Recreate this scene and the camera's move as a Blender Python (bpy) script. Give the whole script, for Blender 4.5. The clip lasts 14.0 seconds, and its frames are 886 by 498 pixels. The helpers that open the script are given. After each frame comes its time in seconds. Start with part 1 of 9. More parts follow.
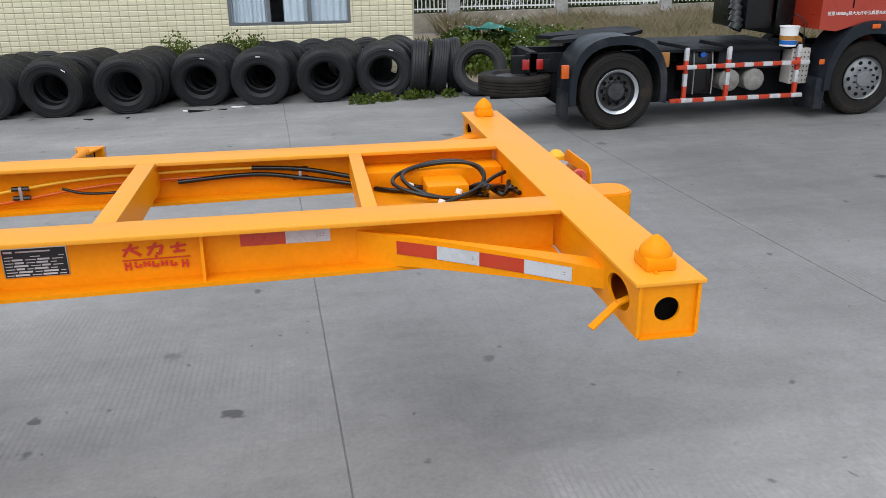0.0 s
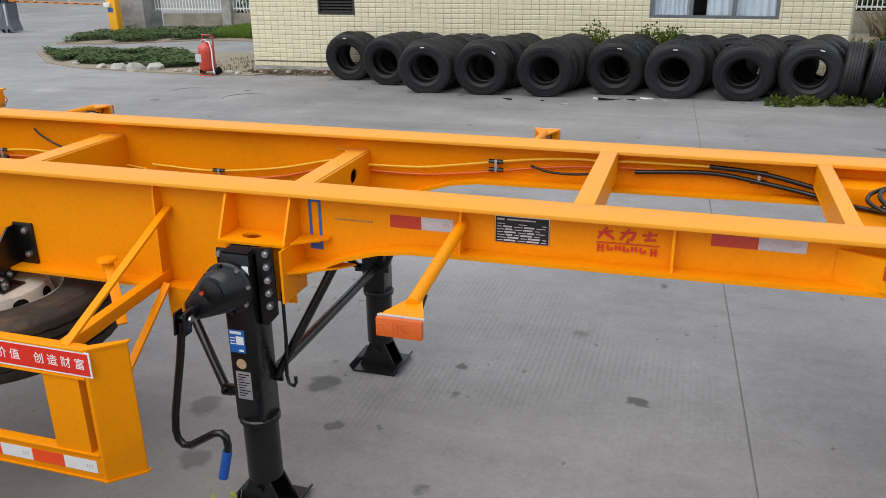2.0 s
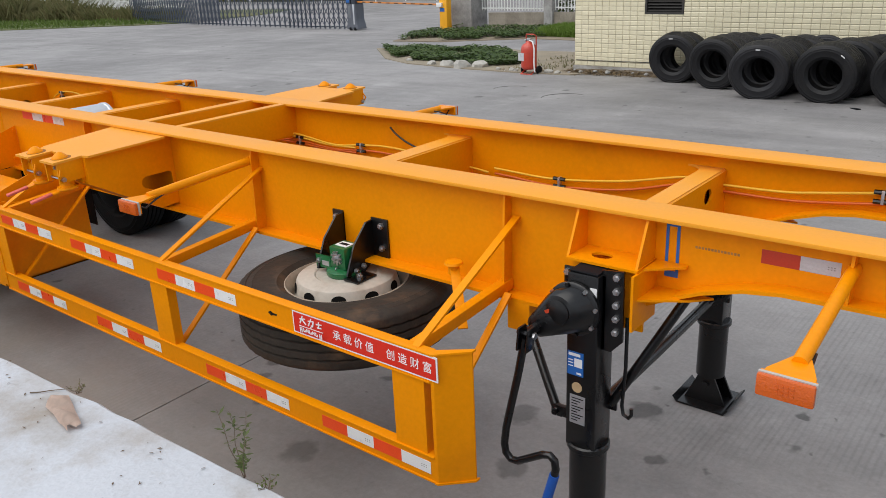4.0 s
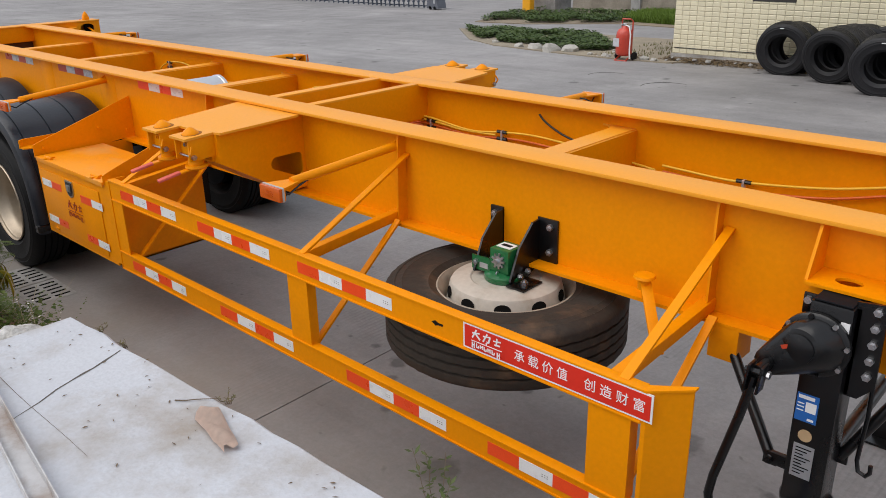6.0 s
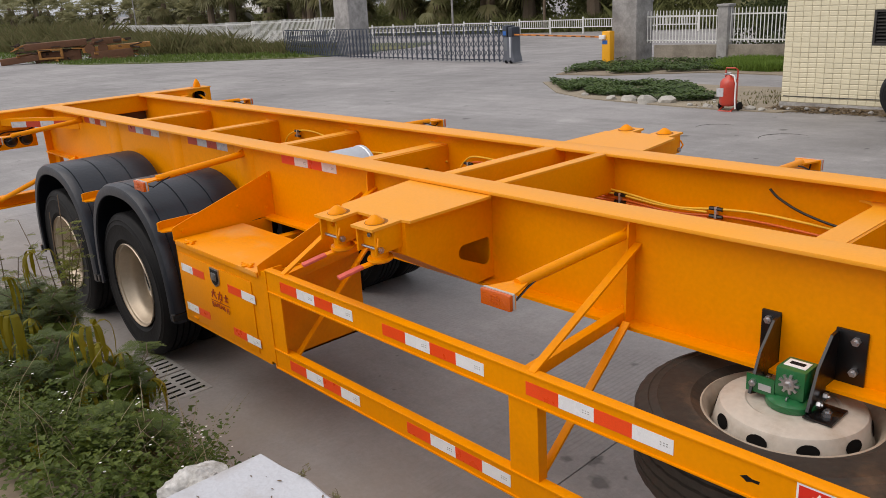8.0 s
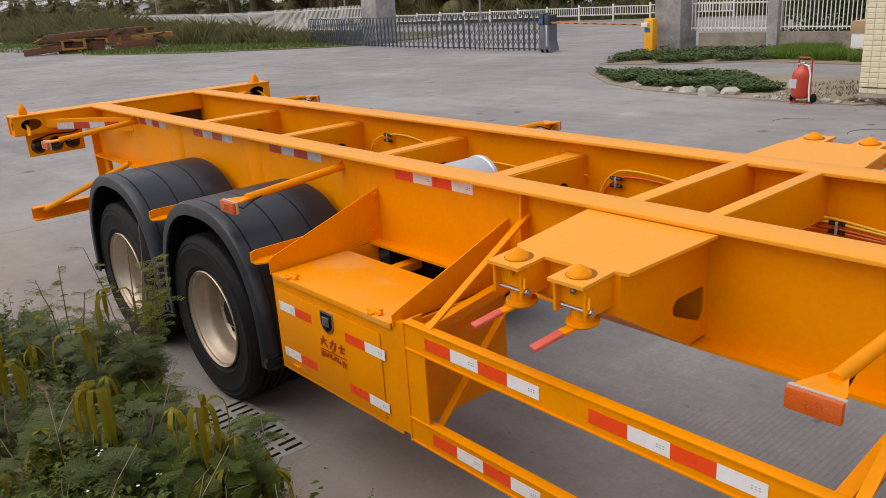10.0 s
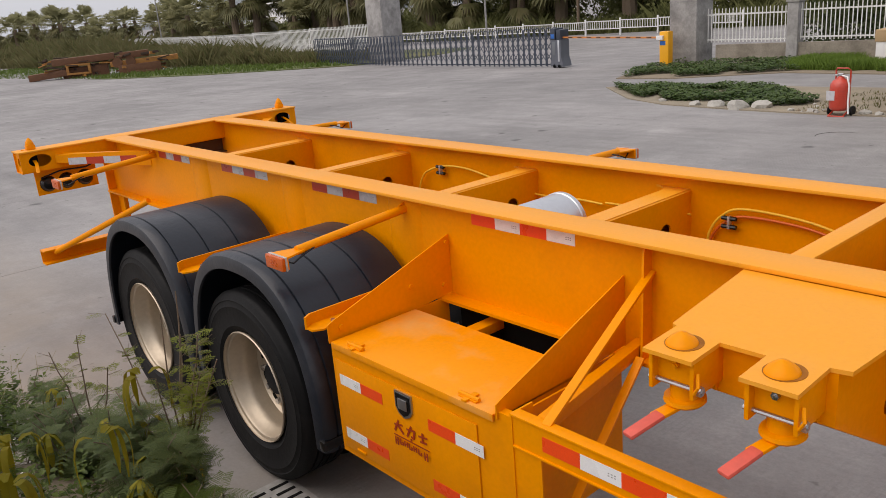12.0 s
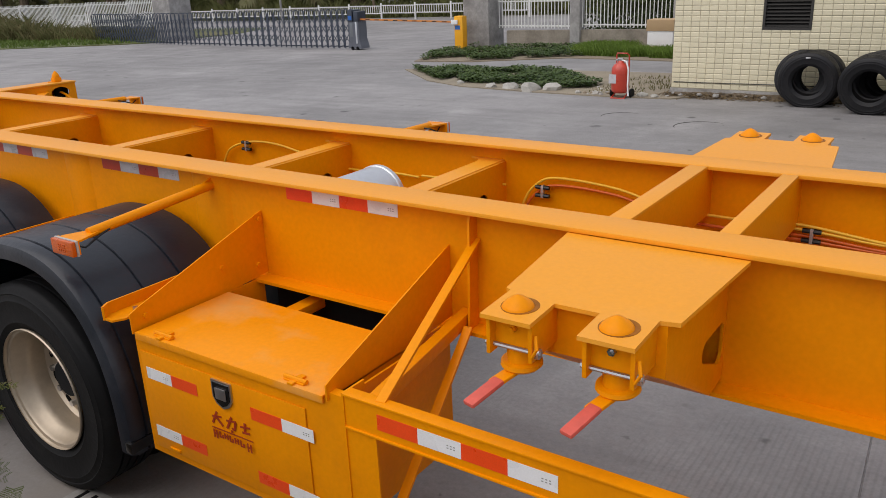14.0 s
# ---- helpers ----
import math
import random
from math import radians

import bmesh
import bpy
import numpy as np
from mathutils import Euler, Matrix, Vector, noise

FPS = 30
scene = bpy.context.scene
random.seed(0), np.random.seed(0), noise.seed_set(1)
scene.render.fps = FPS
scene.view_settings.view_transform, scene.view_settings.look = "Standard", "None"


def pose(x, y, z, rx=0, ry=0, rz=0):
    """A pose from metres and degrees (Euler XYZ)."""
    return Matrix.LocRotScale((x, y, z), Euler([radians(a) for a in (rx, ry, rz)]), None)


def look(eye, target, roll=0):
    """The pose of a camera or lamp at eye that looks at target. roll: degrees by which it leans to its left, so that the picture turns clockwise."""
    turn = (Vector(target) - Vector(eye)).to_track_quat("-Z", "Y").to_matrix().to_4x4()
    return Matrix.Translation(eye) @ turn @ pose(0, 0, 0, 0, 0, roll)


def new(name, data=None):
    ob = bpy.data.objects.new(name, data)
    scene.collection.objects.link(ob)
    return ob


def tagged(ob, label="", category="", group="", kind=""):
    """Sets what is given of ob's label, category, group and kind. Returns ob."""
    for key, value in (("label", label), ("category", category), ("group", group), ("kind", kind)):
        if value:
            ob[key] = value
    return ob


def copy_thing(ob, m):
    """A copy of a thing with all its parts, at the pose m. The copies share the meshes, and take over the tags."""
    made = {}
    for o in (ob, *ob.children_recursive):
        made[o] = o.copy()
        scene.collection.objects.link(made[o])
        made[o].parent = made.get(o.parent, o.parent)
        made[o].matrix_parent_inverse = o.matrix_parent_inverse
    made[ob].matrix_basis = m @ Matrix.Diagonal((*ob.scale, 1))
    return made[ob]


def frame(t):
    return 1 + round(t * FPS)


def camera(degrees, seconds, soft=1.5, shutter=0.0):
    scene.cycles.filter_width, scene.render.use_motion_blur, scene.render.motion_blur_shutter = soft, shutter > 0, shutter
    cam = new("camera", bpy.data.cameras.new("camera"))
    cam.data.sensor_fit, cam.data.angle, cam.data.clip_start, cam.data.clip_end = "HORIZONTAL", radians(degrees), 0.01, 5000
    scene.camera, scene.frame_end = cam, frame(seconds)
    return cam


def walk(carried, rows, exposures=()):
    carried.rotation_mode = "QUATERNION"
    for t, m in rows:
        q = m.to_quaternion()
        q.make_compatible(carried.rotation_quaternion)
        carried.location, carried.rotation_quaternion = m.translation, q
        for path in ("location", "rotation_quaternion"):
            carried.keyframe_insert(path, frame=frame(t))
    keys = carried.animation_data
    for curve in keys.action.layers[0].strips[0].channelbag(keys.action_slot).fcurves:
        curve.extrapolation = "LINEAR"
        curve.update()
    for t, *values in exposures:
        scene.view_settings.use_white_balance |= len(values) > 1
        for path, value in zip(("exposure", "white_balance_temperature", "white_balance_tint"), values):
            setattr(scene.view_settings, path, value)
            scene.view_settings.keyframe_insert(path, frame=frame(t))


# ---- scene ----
cam = camera(57.5, 14.0, soft=0.8)
PATH = [
    (0, (-0.934, -3.126, 2.245), (-0.629, -1.276, 1.549), -0.7),
    (0.5, (-0.986, -3.137, 2.254), (-0.9, -1.266, 1.554), -0.3),
    (1, (-1.075, -3.167, 2.278), (-1.268, -1.303, 1.58), -0.3),
    (1.5, (-1.171, -3.203, 2.282), (-1.552, -1.37, 1.579), -0.1),
    (2, (-1.283, -3.21, 2.282), (-1.847, -1.427, 1.575), -0.7),
    (2.5, (-1.352, -3.199, 2.279), (-2.154, -1.521, 1.543), -1.2),
    (3, (-1.395, -3.128, 2.289), (-2.41, -1.559, 1.577), -1.3),
    (3.5, (-1.461, -3.122, 2.306), (-2.592, -1.62, 1.625), -1.6),
    (3.7, (-1.503, -3.141, 2.315), (-2.668, -1.664, 1.636), -2.4),
    (5.8, (-2.159, -3.116, 2.266), (-3.437, -1.767, 1.525), -1.1),
    (6, (-2.231, -3.127, 2.26), (-3.516, -1.779, 1.532), -1.2),
    (6.5, (-2.403, -3.109, 2.274), (-3.726, -1.779, 1.582), -1.5),
    (7, (-2.649, -3.145, 2.282), (-4.008, -1.825, 1.64), -2.2),
    (7.5, (-2.892, -3.186, 2.286), (-4.273, -1.88, 1.663), -3.3),
    (8, (-3.193, -3.136, 2.278), (-4.612, -1.863, 1.672), -3.3),
    (8.5, (-3.457, -3.161, 2.283), (-4.895, -1.914, 1.668), -3.5),
    (8.7, (-3.573, -3.16, 2.277), (-5.01, -1.914, 1.66), -3.5),
    (10.8, (-4.702, -2.936, 2.279), (-6.151, -1.71, 1.649), -3.9),
    (11, (-4.792, -2.918, 2.282), (-6.252, -1.694, 1.675), -4.2),
    (11.5, (-4.947, -2.869, 2.292), (-6.417, -1.629, 1.741), -4.6),
    (12, (-5.049, -2.851, 2.276), (-6.506, -1.614, 1.685), -4.8),
    (12.5, (-5.149, -2.859, 2.367), (-6.548, -1.554, 1.786), -5.2),
    (13, (-5.154, -2.845, 2.38), (-6.369, -1.378, 1.77), -4.2),
    (13.5, (-5.135, -2.819, 2.323), (-6.197, -1.256, 1.67), -3.9),
    (14, (-5.182, -2.816, 2.197), (-6.27, -1.272, 1.541), -2.4),
]
walk(cam, [(t, look(eye, target, roll)) for t, eye, target, roll in PATH],
     exposures=[(0, 0.26, 6180, 7), (0.5, 0.46, 6250, 7), (1, 0.21, 6300, 7), (1.5, 0.2, 6350, 8), (3, 0.12, 6450, 9), (6, 0.0, 6550, 12), (7, -0.04, 6700, 13), (7.5, -0.03, 6800, 14), (8.5, -0.03, 6950, 15), (11, -0.01, 7000, 16), (11.5, -0.12, 7000, 16), (12, -0.02, 6950, 16), (12.5, -0.08, 6950, 15), (13, -0.14, 6800, 15), (13.5, 0.04, 6620, 14), (14, -0.14, 6600, 14)])

# ---- light ----
world = bpy.data.worlds.new("overcast_sky")
scene.world = world
world.use_nodes = True
_wn, _wl = world.node_tree.nodes, world.node_tree.links
_sky = _wn.new("ShaderNodeTexSky")
_sky.sky_type = "NISHITA"
_sky.sun_disc = False
_sky.sun_elevation = radians(56)
_sky.sun_rotation = radians(200)
_sky.air_density, _sky.dust_density, _sky.ozone_density = 1.0, 3.0, 1.0
_hs = _wn.new("ShaderNodeHueSaturation")
_hs.inputs["Saturation"].default_value = 0.25
_wl.new(_sky.outputs[0], _hs.inputs["Color"])
_cloud = _wn.new("ShaderNodeMix")
_cloud.data_type = "RGBA"
_cloud.inputs["Factor"].default_value = 0.75
_cloud.inputs["B"].default_value = (5.3, 5.75, 6.4, 1)
_wl.new(_hs.outputs[0], _cloud.inputs["A"])
_wl.new(_cloud.outputs["Result"], _wn["Background"].inputs["Color"])
_wn["Background"].inputs["Strength"].default_value = 0.137
_sun = bpy.data.lights.new("sun", "SUN")
_sun.energy, _sun.angle, _sun.color = 1.75, radians(75), (1.0, 0.95, 0.88)
_sun_ob = new("sun", _sun)
_sun_ob.matrix_basis = look((-6, -11, 19), (0, 0, 0))

# ---- materials ----
MATS = {}


def surf(name, col, rough=0.5, metal=0.0, var=0.12, scale=3.0, fine=40.0, bump=0.05, dirt=None, dirt_at=0.62, dirt_scale=1.7, coat=0.0, spec=0.5, rnd=0.0, stretch=None, dirt_mix=0.7):
    """A surface with broad and fine variation of colour and roughness, relief and dirt."""
    m = bpy.data.materials.new(name)
    m.use_nodes = True
    n, l = m.node_tree.nodes, m.node_tree.links
    b = n["Principled BSDF"]
    co = n.new("ShaderNodeTexCoord")
    src = co.outputs["Object"]
    if stretch:
        mp = n.new("ShaderNodeMapping")
        mp.inputs["Scale"].default_value = stretch
        l.new(src, mp.inputs["Vector"])
        src = mp.outputs[0]
    big, small = n.new("ShaderNodeTexNoise"), n.new("ShaderNodeTexNoise")
    for t, s, d in ((big, scale, 5.0), (small, fine, 3.0)):
        t.inputs["Scale"].default_value, t.inputs["Detail"].default_value = s, d
        l.new(src, t.inputs["Vector"])
    add = n.new("ShaderNodeMath")
    add.operation = "ADD"
    l.new(big.outputs["Fac"], add.inputs[0])
    l.new(small.outputs["Fac"], add.inputs[1])
    val = n.new("ShaderNodeMapRange")
    val.inputs["From Min"].default_value, val.inputs["From Max"].default_value = 0.6, 1.4
    val.inputs["To Min"].default_value, val.inputs["To Max"].default_value = 1 - var, 1 + var
    l.new(add.outputs[0], val.inputs["Value"])
    hs = n.new("ShaderNodeHueSaturation")
    hs.inputs["Color"].default_value = (*col, 1)
    last = val.outputs[0]
    if rnd:
        oi, mr, mu = n.new("ShaderNodeObjectInfo"), n.new("ShaderNodeMapRange"), n.new("ShaderNodeMath")
        mr.inputs["To Min"].default_value, mr.inputs["To Max"].default_value = 1 - rnd, 1 + rnd
        l.new(oi.outputs["Random"], mr.inputs["Value"])
        mu.operation = "MULTIPLY"
        l.new(last, mu.inputs[0])
        l.new(mr.outputs[0], mu.inputs[1])
        last = mu.outputs[0]
    l.new(last, hs.inputs["Value"])
    out = hs.outputs[0]
    if dirt:
        dn, ramp, mix = n.new("ShaderNodeTexNoise"), n.new("ShaderNodeMapRange"), n.new("ShaderNodeMix")
        dn.inputs["Scale"].default_value, dn.inputs["Detail"].default_value, dn.inputs["Roughness"].default_value = dirt_scale, 8.0, 0.65
        l.new(src, dn.inputs["Vector"])
        ramp.inputs["From Min"].default_value, ramp.inputs["From Max"].default_value = dirt_at - 0.1, dirt_at + 0.12
        ramp.inputs["To Max"].default_value = dirt_mix
        l.new(dn.outputs["Fac"], ramp.inputs["Value"])
        mix.data_type = "RGBA"
        mix.inputs["B"].default_value = (*dirt, 1)
        l.new(ramp.outputs[0], mix.inputs["Factor"])
        l.new(out, mix.inputs["A"])
        out = mix.outputs["Result"]
    l.new(out, b.inputs["Base Color"])
    rr = n.new("ShaderNodeMapRange")
    rr.inputs["From Min"].default_value, rr.inputs["From Max"].default_value = 0.3, 0.7
    rr.inputs["To Min"].default_value, rr.inputs["To Max"].default_value = max(0.02, rough - 0.08), min(1, rough + 0.08)
    l.new(big.outputs["Fac"], rr.inputs["Value"])
    l.new(rr.outputs[0], b.inputs["Roughness"])
    b.inputs["Metallic"].default_value = metal
    b.inputs["Specular IOR Level"].default_value = spec
    b.inputs["Coat Weight"].default_value = coat
    b.inputs["Coat Roughness"].default_value = 0.22
    if bump:
        bp = n.new("ShaderNodeBump")
        bp.inputs["Strength"].default_value, bp.inputs["Distance"].default_value = min(1.0, bump * 4), 0.004
        l.new(small.outputs["Fac"], bp.inputs["Height"])
        l.new(bp.outputs[0], b.inputs["Normal"])
    MATS[name] = m
    return m


YEL = surf("yellow_paint", (0.84, 0.280, 0.0004), 0.42, var=0.07, scale=1.6, fine=55, bump=0.03, dirt=(0.64, 0.20, 0.004), dirt_at=0.64, dirt_mix=0.6, coat=0.04, spec=0.12)
YEL_TOP = surf("dust_filmed_yellow_paint", (0.84, 0.335, 0.018), 0.46, var=0.05, scale=1.2, fine=70, bump=0.03, dirt=(0.72, 0.37, 0.10), dirt_at=0.60, dirt_scale=1.1, dirt_mix=0.4, coat=0.06, spec=0.26)
YEL_LID = surf("dusty_yellow_paint", (0.85, 0.288, 0.0010), 0.46, var=0.07, scale=1.6, fine=55, bump=0.03, dirt=(0.62, 0.40, 0.17), dirt_at=0.58, dirt_scale=2.6, dirt_mix=0.5, coat=0.05, spec=0.22)
BLK = surf("black_paint", (0.0035, 0.0035, 0.004), 0.30, var=0.3, bump=0.05, dirt=(0.06, 0.056, 0.052), dirt_at=0.74, dirt_scale=14, coat=0.25, spec=0.4)
RUB = surf("tyre_rubber", (0.007, 0.007, 0.0075), 0.62, spec=0.2, var=0.25, bump=0.1, dirt=(0.03, 0.028, 0.026), dirt_at=0.68, dirt_scale=4)
RUB_OLD = surf("worn_tyre_rubber", (0.0145, 0.0145, 0.0165), 0.55, spec=0.33, var=0.35, bump=0.12, dirt=(0.03, 0.027, 0.025), dirt_at=0.62, dirt_scale=2.5, rnd=0.5)
RUB_SP = surf("dusty_spare_rubber", (0.037, 0.030, 0.024), 0.7, var=0.3, bump=0.12, spec=0.3, dirt=(0.17, 0.10, 0.055), dirt_at=0.655, dirt_scale=3.5)
PLA = surf("fender_plastic", (0.011, 0.0145, 0.0225), 0.40, spec=0.5, var=0.15, bump=0.08, dirt=(0.065, 0.068, 0.078), dirt_at=0.62)
RIM = surf("rim_champagne", (0.52, 0.44, 0.34), 0.48, 0.7, var=0.1, bump=0.02, dirt=(0.3, 0.25, 0.19), dirt_at=0.66, dirt_scale=5)
RIM_W = surf("rim_dusty_white", (0.50, 0.455, 0.39), 0.55, 0.0, var=0.12, bump=0.04, dirt=(0.3, 0.23, 0.16), dirt_at=0.6, dirt_scale=7)
RIM_B = surf("rusty_brown_flange", (0.34, 0.28, 0.215), 0.7, var=0.25, scale=9, bump=0.08, dirt=(0.35, 0.29, 0.22), dirt_at=0.58, dirt_scale=6)
STEEL = surf("zinc_steel", (0.50, 0.50, 0.51), 0.3, 0.9, var=0.12, bump=0.03)
ALU = surf("aluminium_tank", (0.62, 0.64, 0.67), 0.36, 0.75, var=0.08, bump=0.02)
# near-black fill for holes and gaps, their shade put into the colour
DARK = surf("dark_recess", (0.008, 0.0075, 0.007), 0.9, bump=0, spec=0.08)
# darker yellow: shade in the lock wells put into the colour
YEL_SHADE = surf("shaded_yellow_paint", (0.30, 0.105, 0.008), 0.6, var=0.3, scale=14, bump=0.08, spec=0.2)
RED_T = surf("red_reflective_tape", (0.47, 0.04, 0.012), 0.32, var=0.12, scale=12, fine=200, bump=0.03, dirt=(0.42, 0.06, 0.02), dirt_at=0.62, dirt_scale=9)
# brighter copies of both tapes: the light they throw back is in the colour
RED_LIT = surf("lit_red_reflective_tape", (0.88, 0.075, 0.012), 0.32, var=0.08, scale=12, fine=200, bump=0.03)
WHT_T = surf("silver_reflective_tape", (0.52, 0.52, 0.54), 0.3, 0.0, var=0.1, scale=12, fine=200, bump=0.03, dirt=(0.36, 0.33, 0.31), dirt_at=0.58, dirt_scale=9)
WHT_LIT = surf("lit_silver_reflective_tape", (0.80, 0.80, 0.80), 0.3, 0.0, var=0.06, scale=12, fine=200, bump=0.03)
RED_P = surf("red_stencil_paint", (0.58, 0.03, 0.006), 0.5, var=0.15)
DRED_P = surf("dark_red_stencil_paint", (0.35, 0.03, 0.005), 0.5, var=0.15)
BANNER = surf("red_banner_vinyl", (0.68, 0.028, 0.012), 0.35, var=0.06, bump=0.01)
WHITE = surf("white_print", (0.8, 0.8, 0.8), 0.5, var=0.04, bump=0)
AMB = surf("amber_lens", (0.60, 0.10, 0.004), 0.25, var=0.1, fine=180, bump=0.15, coat=0.2)
LAMPB = surf("pale_lamp_base", (0.46, 0.43, 0.40), 0.5, var=0.1)
REDL = surf("red_lens", (0.35, 0.008, 0.006), 0.2, var=0.1, fine=180, bump=0.1, coat=0.6)
GRIP = surf("faded_red_grip", (0.62, 0.10, 0.07), 0.6, var=0.15)
BLUE = surf("blue_rubber_grip", (0.01, 0.09, 0.42), 0.5, var=0.1)
BLUE_S = surf("blue_sticker", (0.015, 0.12, 0.42), 0.45, var=0.08)
GREEN_W = surf("green_winch_paint", (0.010, 0.125, 0.038), 0.32, var=0.15, coat=0.3)
YHOSE = surf("yellow_air_line", (0.85, 0.48, 0.03), 0.4, var=0.05)
RHOSE = surf("red_air_line", (0.62, 0.115, 0.01), 0.4, var=0.05)
PLATE_B = surf("black_name_plate", (0.02, 0.02, 0.022), 0.35, 0.3, var=0.1)
WHITE_D = surf("white_painted_concrete", (0.50, 0.52, 0.56), 0.7, var=0.10, scale=2.2, fine=60, bump=0.16, dirt=(0.27, 0.215, 0.155), dirt_at=0.60, dirt_scale=1.6, dirt_mix=0.85)
ROUGHC = surf("rough_concrete", (0.33, 0.32, 0.30), 0.9, var=0.25, scale=2, fine=25, bump=0.25, dirt=(0.12, 0.10, 0.08), dirt_at=0.58)
PILLARC = surf("cast_concrete", (0.36, 0.35, 0.34), 0.88, var=0.2, scale=0.9, fine=14, bump=0.2, dirt=(0.14, 0.135, 0.13), dirt_at=0.52, dirt_scale=1.5)
GROUT = surf("tile_grout", (0.42, 0.385, 0.29), 0.9, var=0.1)
TILE = surf("cream_wall_tile", (0.72, 0.66, 0.47), 0.35, var=0.06, scale=4, fine=60, bump=0.03, rnd=0.05, dirt=(0.5, 0.43, 0.28), dirt_at=0.66, dirt_mix=0.4)
ALFR = surf("grey_aluminium_frame", (0.19, 0.205, 0.22), 0.4, 0.6, var=0.06)
CURT = surf("pale_curtain", (0.55, 0.59, 0.66), 0.8, var=0.12, scale=3, stretch=(14, 1, 0.6))
VENT = surf("dark_vent_slat", (0.035, 0.033, 0.03), 0.7, var=0.2)
WPAINT = surf("white_fence_paint", (0.74, 0.74, 0.72), 0.5, var=0.06, dirt=(0.4, 0.36, 0.3), dirt_at=0.68, dirt_scale=4)
GATE_M = surf("blue_grey_gate_metal", (0.075, 0.09, 0.12), 0.35, 0.4, var=0.12)
GATE_D = surf("dark_gate_motor_box", (0.05, 0.06, 0.08), 0.35, 0.3, var=0.15)
BARR = surf("barrier_yellow", (0.85, 0.40, 0.01), 0.4, var=0.06)
EXT_R = surf("extinguisher_red", (0.52, 0.045, 0.02), 0.35, var=0.14, coat=0.4, dirt=(0.32, 0.03, 0.02), dirt_at=0.64, dirt_scale=6)
TR_RED = surf("truck_red_paint", (0.34, 0.03, 0.011), 0.32, var=0.06, coat=0.4)
TR_GREY = surf("truck_dark_frame", (0.008, 0.009, 0.011), 0.6, 0.0, spec=0.15, var=0.2, dirt=(0.025, 0.023, 0.021), dirt_at=0.62, dirt_scale=3)
TR_FEND = surf("truck_grey_fender", (0.012, 0.015, 0.021), 0.45, spec=0.22, var=0.12, dirt=(0.07, 0.068, 0.066), dirt_at=0.62)
ANGLE_M = surf("stained_white_steel", (0.5, 0.5, 0.51), 0.6, var=0.15, scale=3, fine=30, dirt=(0.22, 0.13, 0.07), dirt_at=0.54, dirt_scale=5)
RUB_TR = surf("dusty_truck_tyre", (0.016, 0.0135, 0.012), 0.75, var=0.25, bump=0.1, spec=0.2, dirt=(0.045, 0.036, 0.028), dirt_at=0.6, dirt_scale=3)
ALU_D = surf("dull_alloy", (0.25, 0.255, 0.265), 0.5, 0.6, var=0.15, dirt=(0.15, 0.14, 0.13), dirt_at=0.58, dirt_scale=6)
SOIL = surf("bare_soil", (0.23, 0.185, 0.13), 0.95, var=0.25, scale=2, fine=30, bump=0.25)
ROCK = surf("pale_rock", (0.40, 0.385, 0.35), 0.9, var=0.2, scale=3, fine=20, bump=0.25)
RUST = surf("rusty_scrap", (0.16, 0.075, 0.04), 0.8, 0.2, var=0.35, scale=4)
RUST_D = surf("dark_rusty_steel", (0.05, 0.03, 0.02), 0.8, 0.2, var=0.35, scale=4)
RUSTY = surf("rusty_orange_paint", (0.42, 0.19, 0.04), 0.7, var=0.3, dirt=(0.14, 0.06, 0.03), dirt_at=0.55, dirt_scale=3)
CARD = surf("cardboard", (0.45, 0.31, 0.17), 0.85, var=0.08)
TEAL = surf("teal_tarp", (0.10, 0.38, 0.33), 0.6, var=0.15)
RAG = surf("pale_pink_rag", (0.66, 0.52, 0.44), 0.95, var=0.15, scale=15)
BARK = surf("brown_bark", (0.15, 0.11, 0.075), 0.95, var=0.25)


def leaf_mat(name, c1, c2, rough=0.55, trans=0.25):
    m = bpy.data.materials.new(name)
    m.use_nodes = True
    n, l = m.node_tree.nodes, m.node_tree.links
    b = n["Principled BSDF"]
    g, mix, no = n.new("ShaderNodeNewGeometry"), n.new("ShaderNodeMix"), n.new("ShaderNodeTexNoise")
    mix.data_type = "RGBA"
    mix.inputs["A"].default_value, mix.inputs["B"].default_value = (*c1, 1), (*c2, 1)
    no.inputs["Scale"].default_value = 1.5
    l.new(n.new("ShaderNodeTexCoord").outputs["Object"], no.inputs["Vector"])
    ad = n.new("ShaderNodeMath")
    ad.operation = "MULTIPLY_ADD"
    l.new(g.outputs["Random Per Island"], ad.inputs[0])
    ad.inputs[1].default_value = 0.55
    mr = n.new("ShaderNodeMapRange")
    mr.inputs["From Min"].default_value, mr.inputs["From Max"].default_value, mr.inputs["To Max"].default_value = 0.3, 0.7, 0.5
    l.new(no.outputs["Fac"], mr.inputs["Value"])
    l.new(mr.outputs[0], ad.inputs[2])
    l.new(ad.outputs[0], mix.inputs["Factor"])
    l.new(mix.outputs["Result"], b.inputs["Base Color"])
    b.inputs["Roughness"].default_value = rough
    b.inputs["Specular IOR Level"].default_value = 0.22
    tr = n.new("ShaderNodeBsdfTranslucent")
    l.new(mix.outputs["Result"], tr.inputs["Color"])
    ms = n.new("ShaderNodeMixShader")
    ms.inputs[0].default_value = trans
    l.new(b.outputs[0], ms.inputs[1])
    l.new(tr.outputs[0], ms.inputs[2])
    l.new(ms.outputs[0], n["Material Output"].inputs["Surface"])
    return m


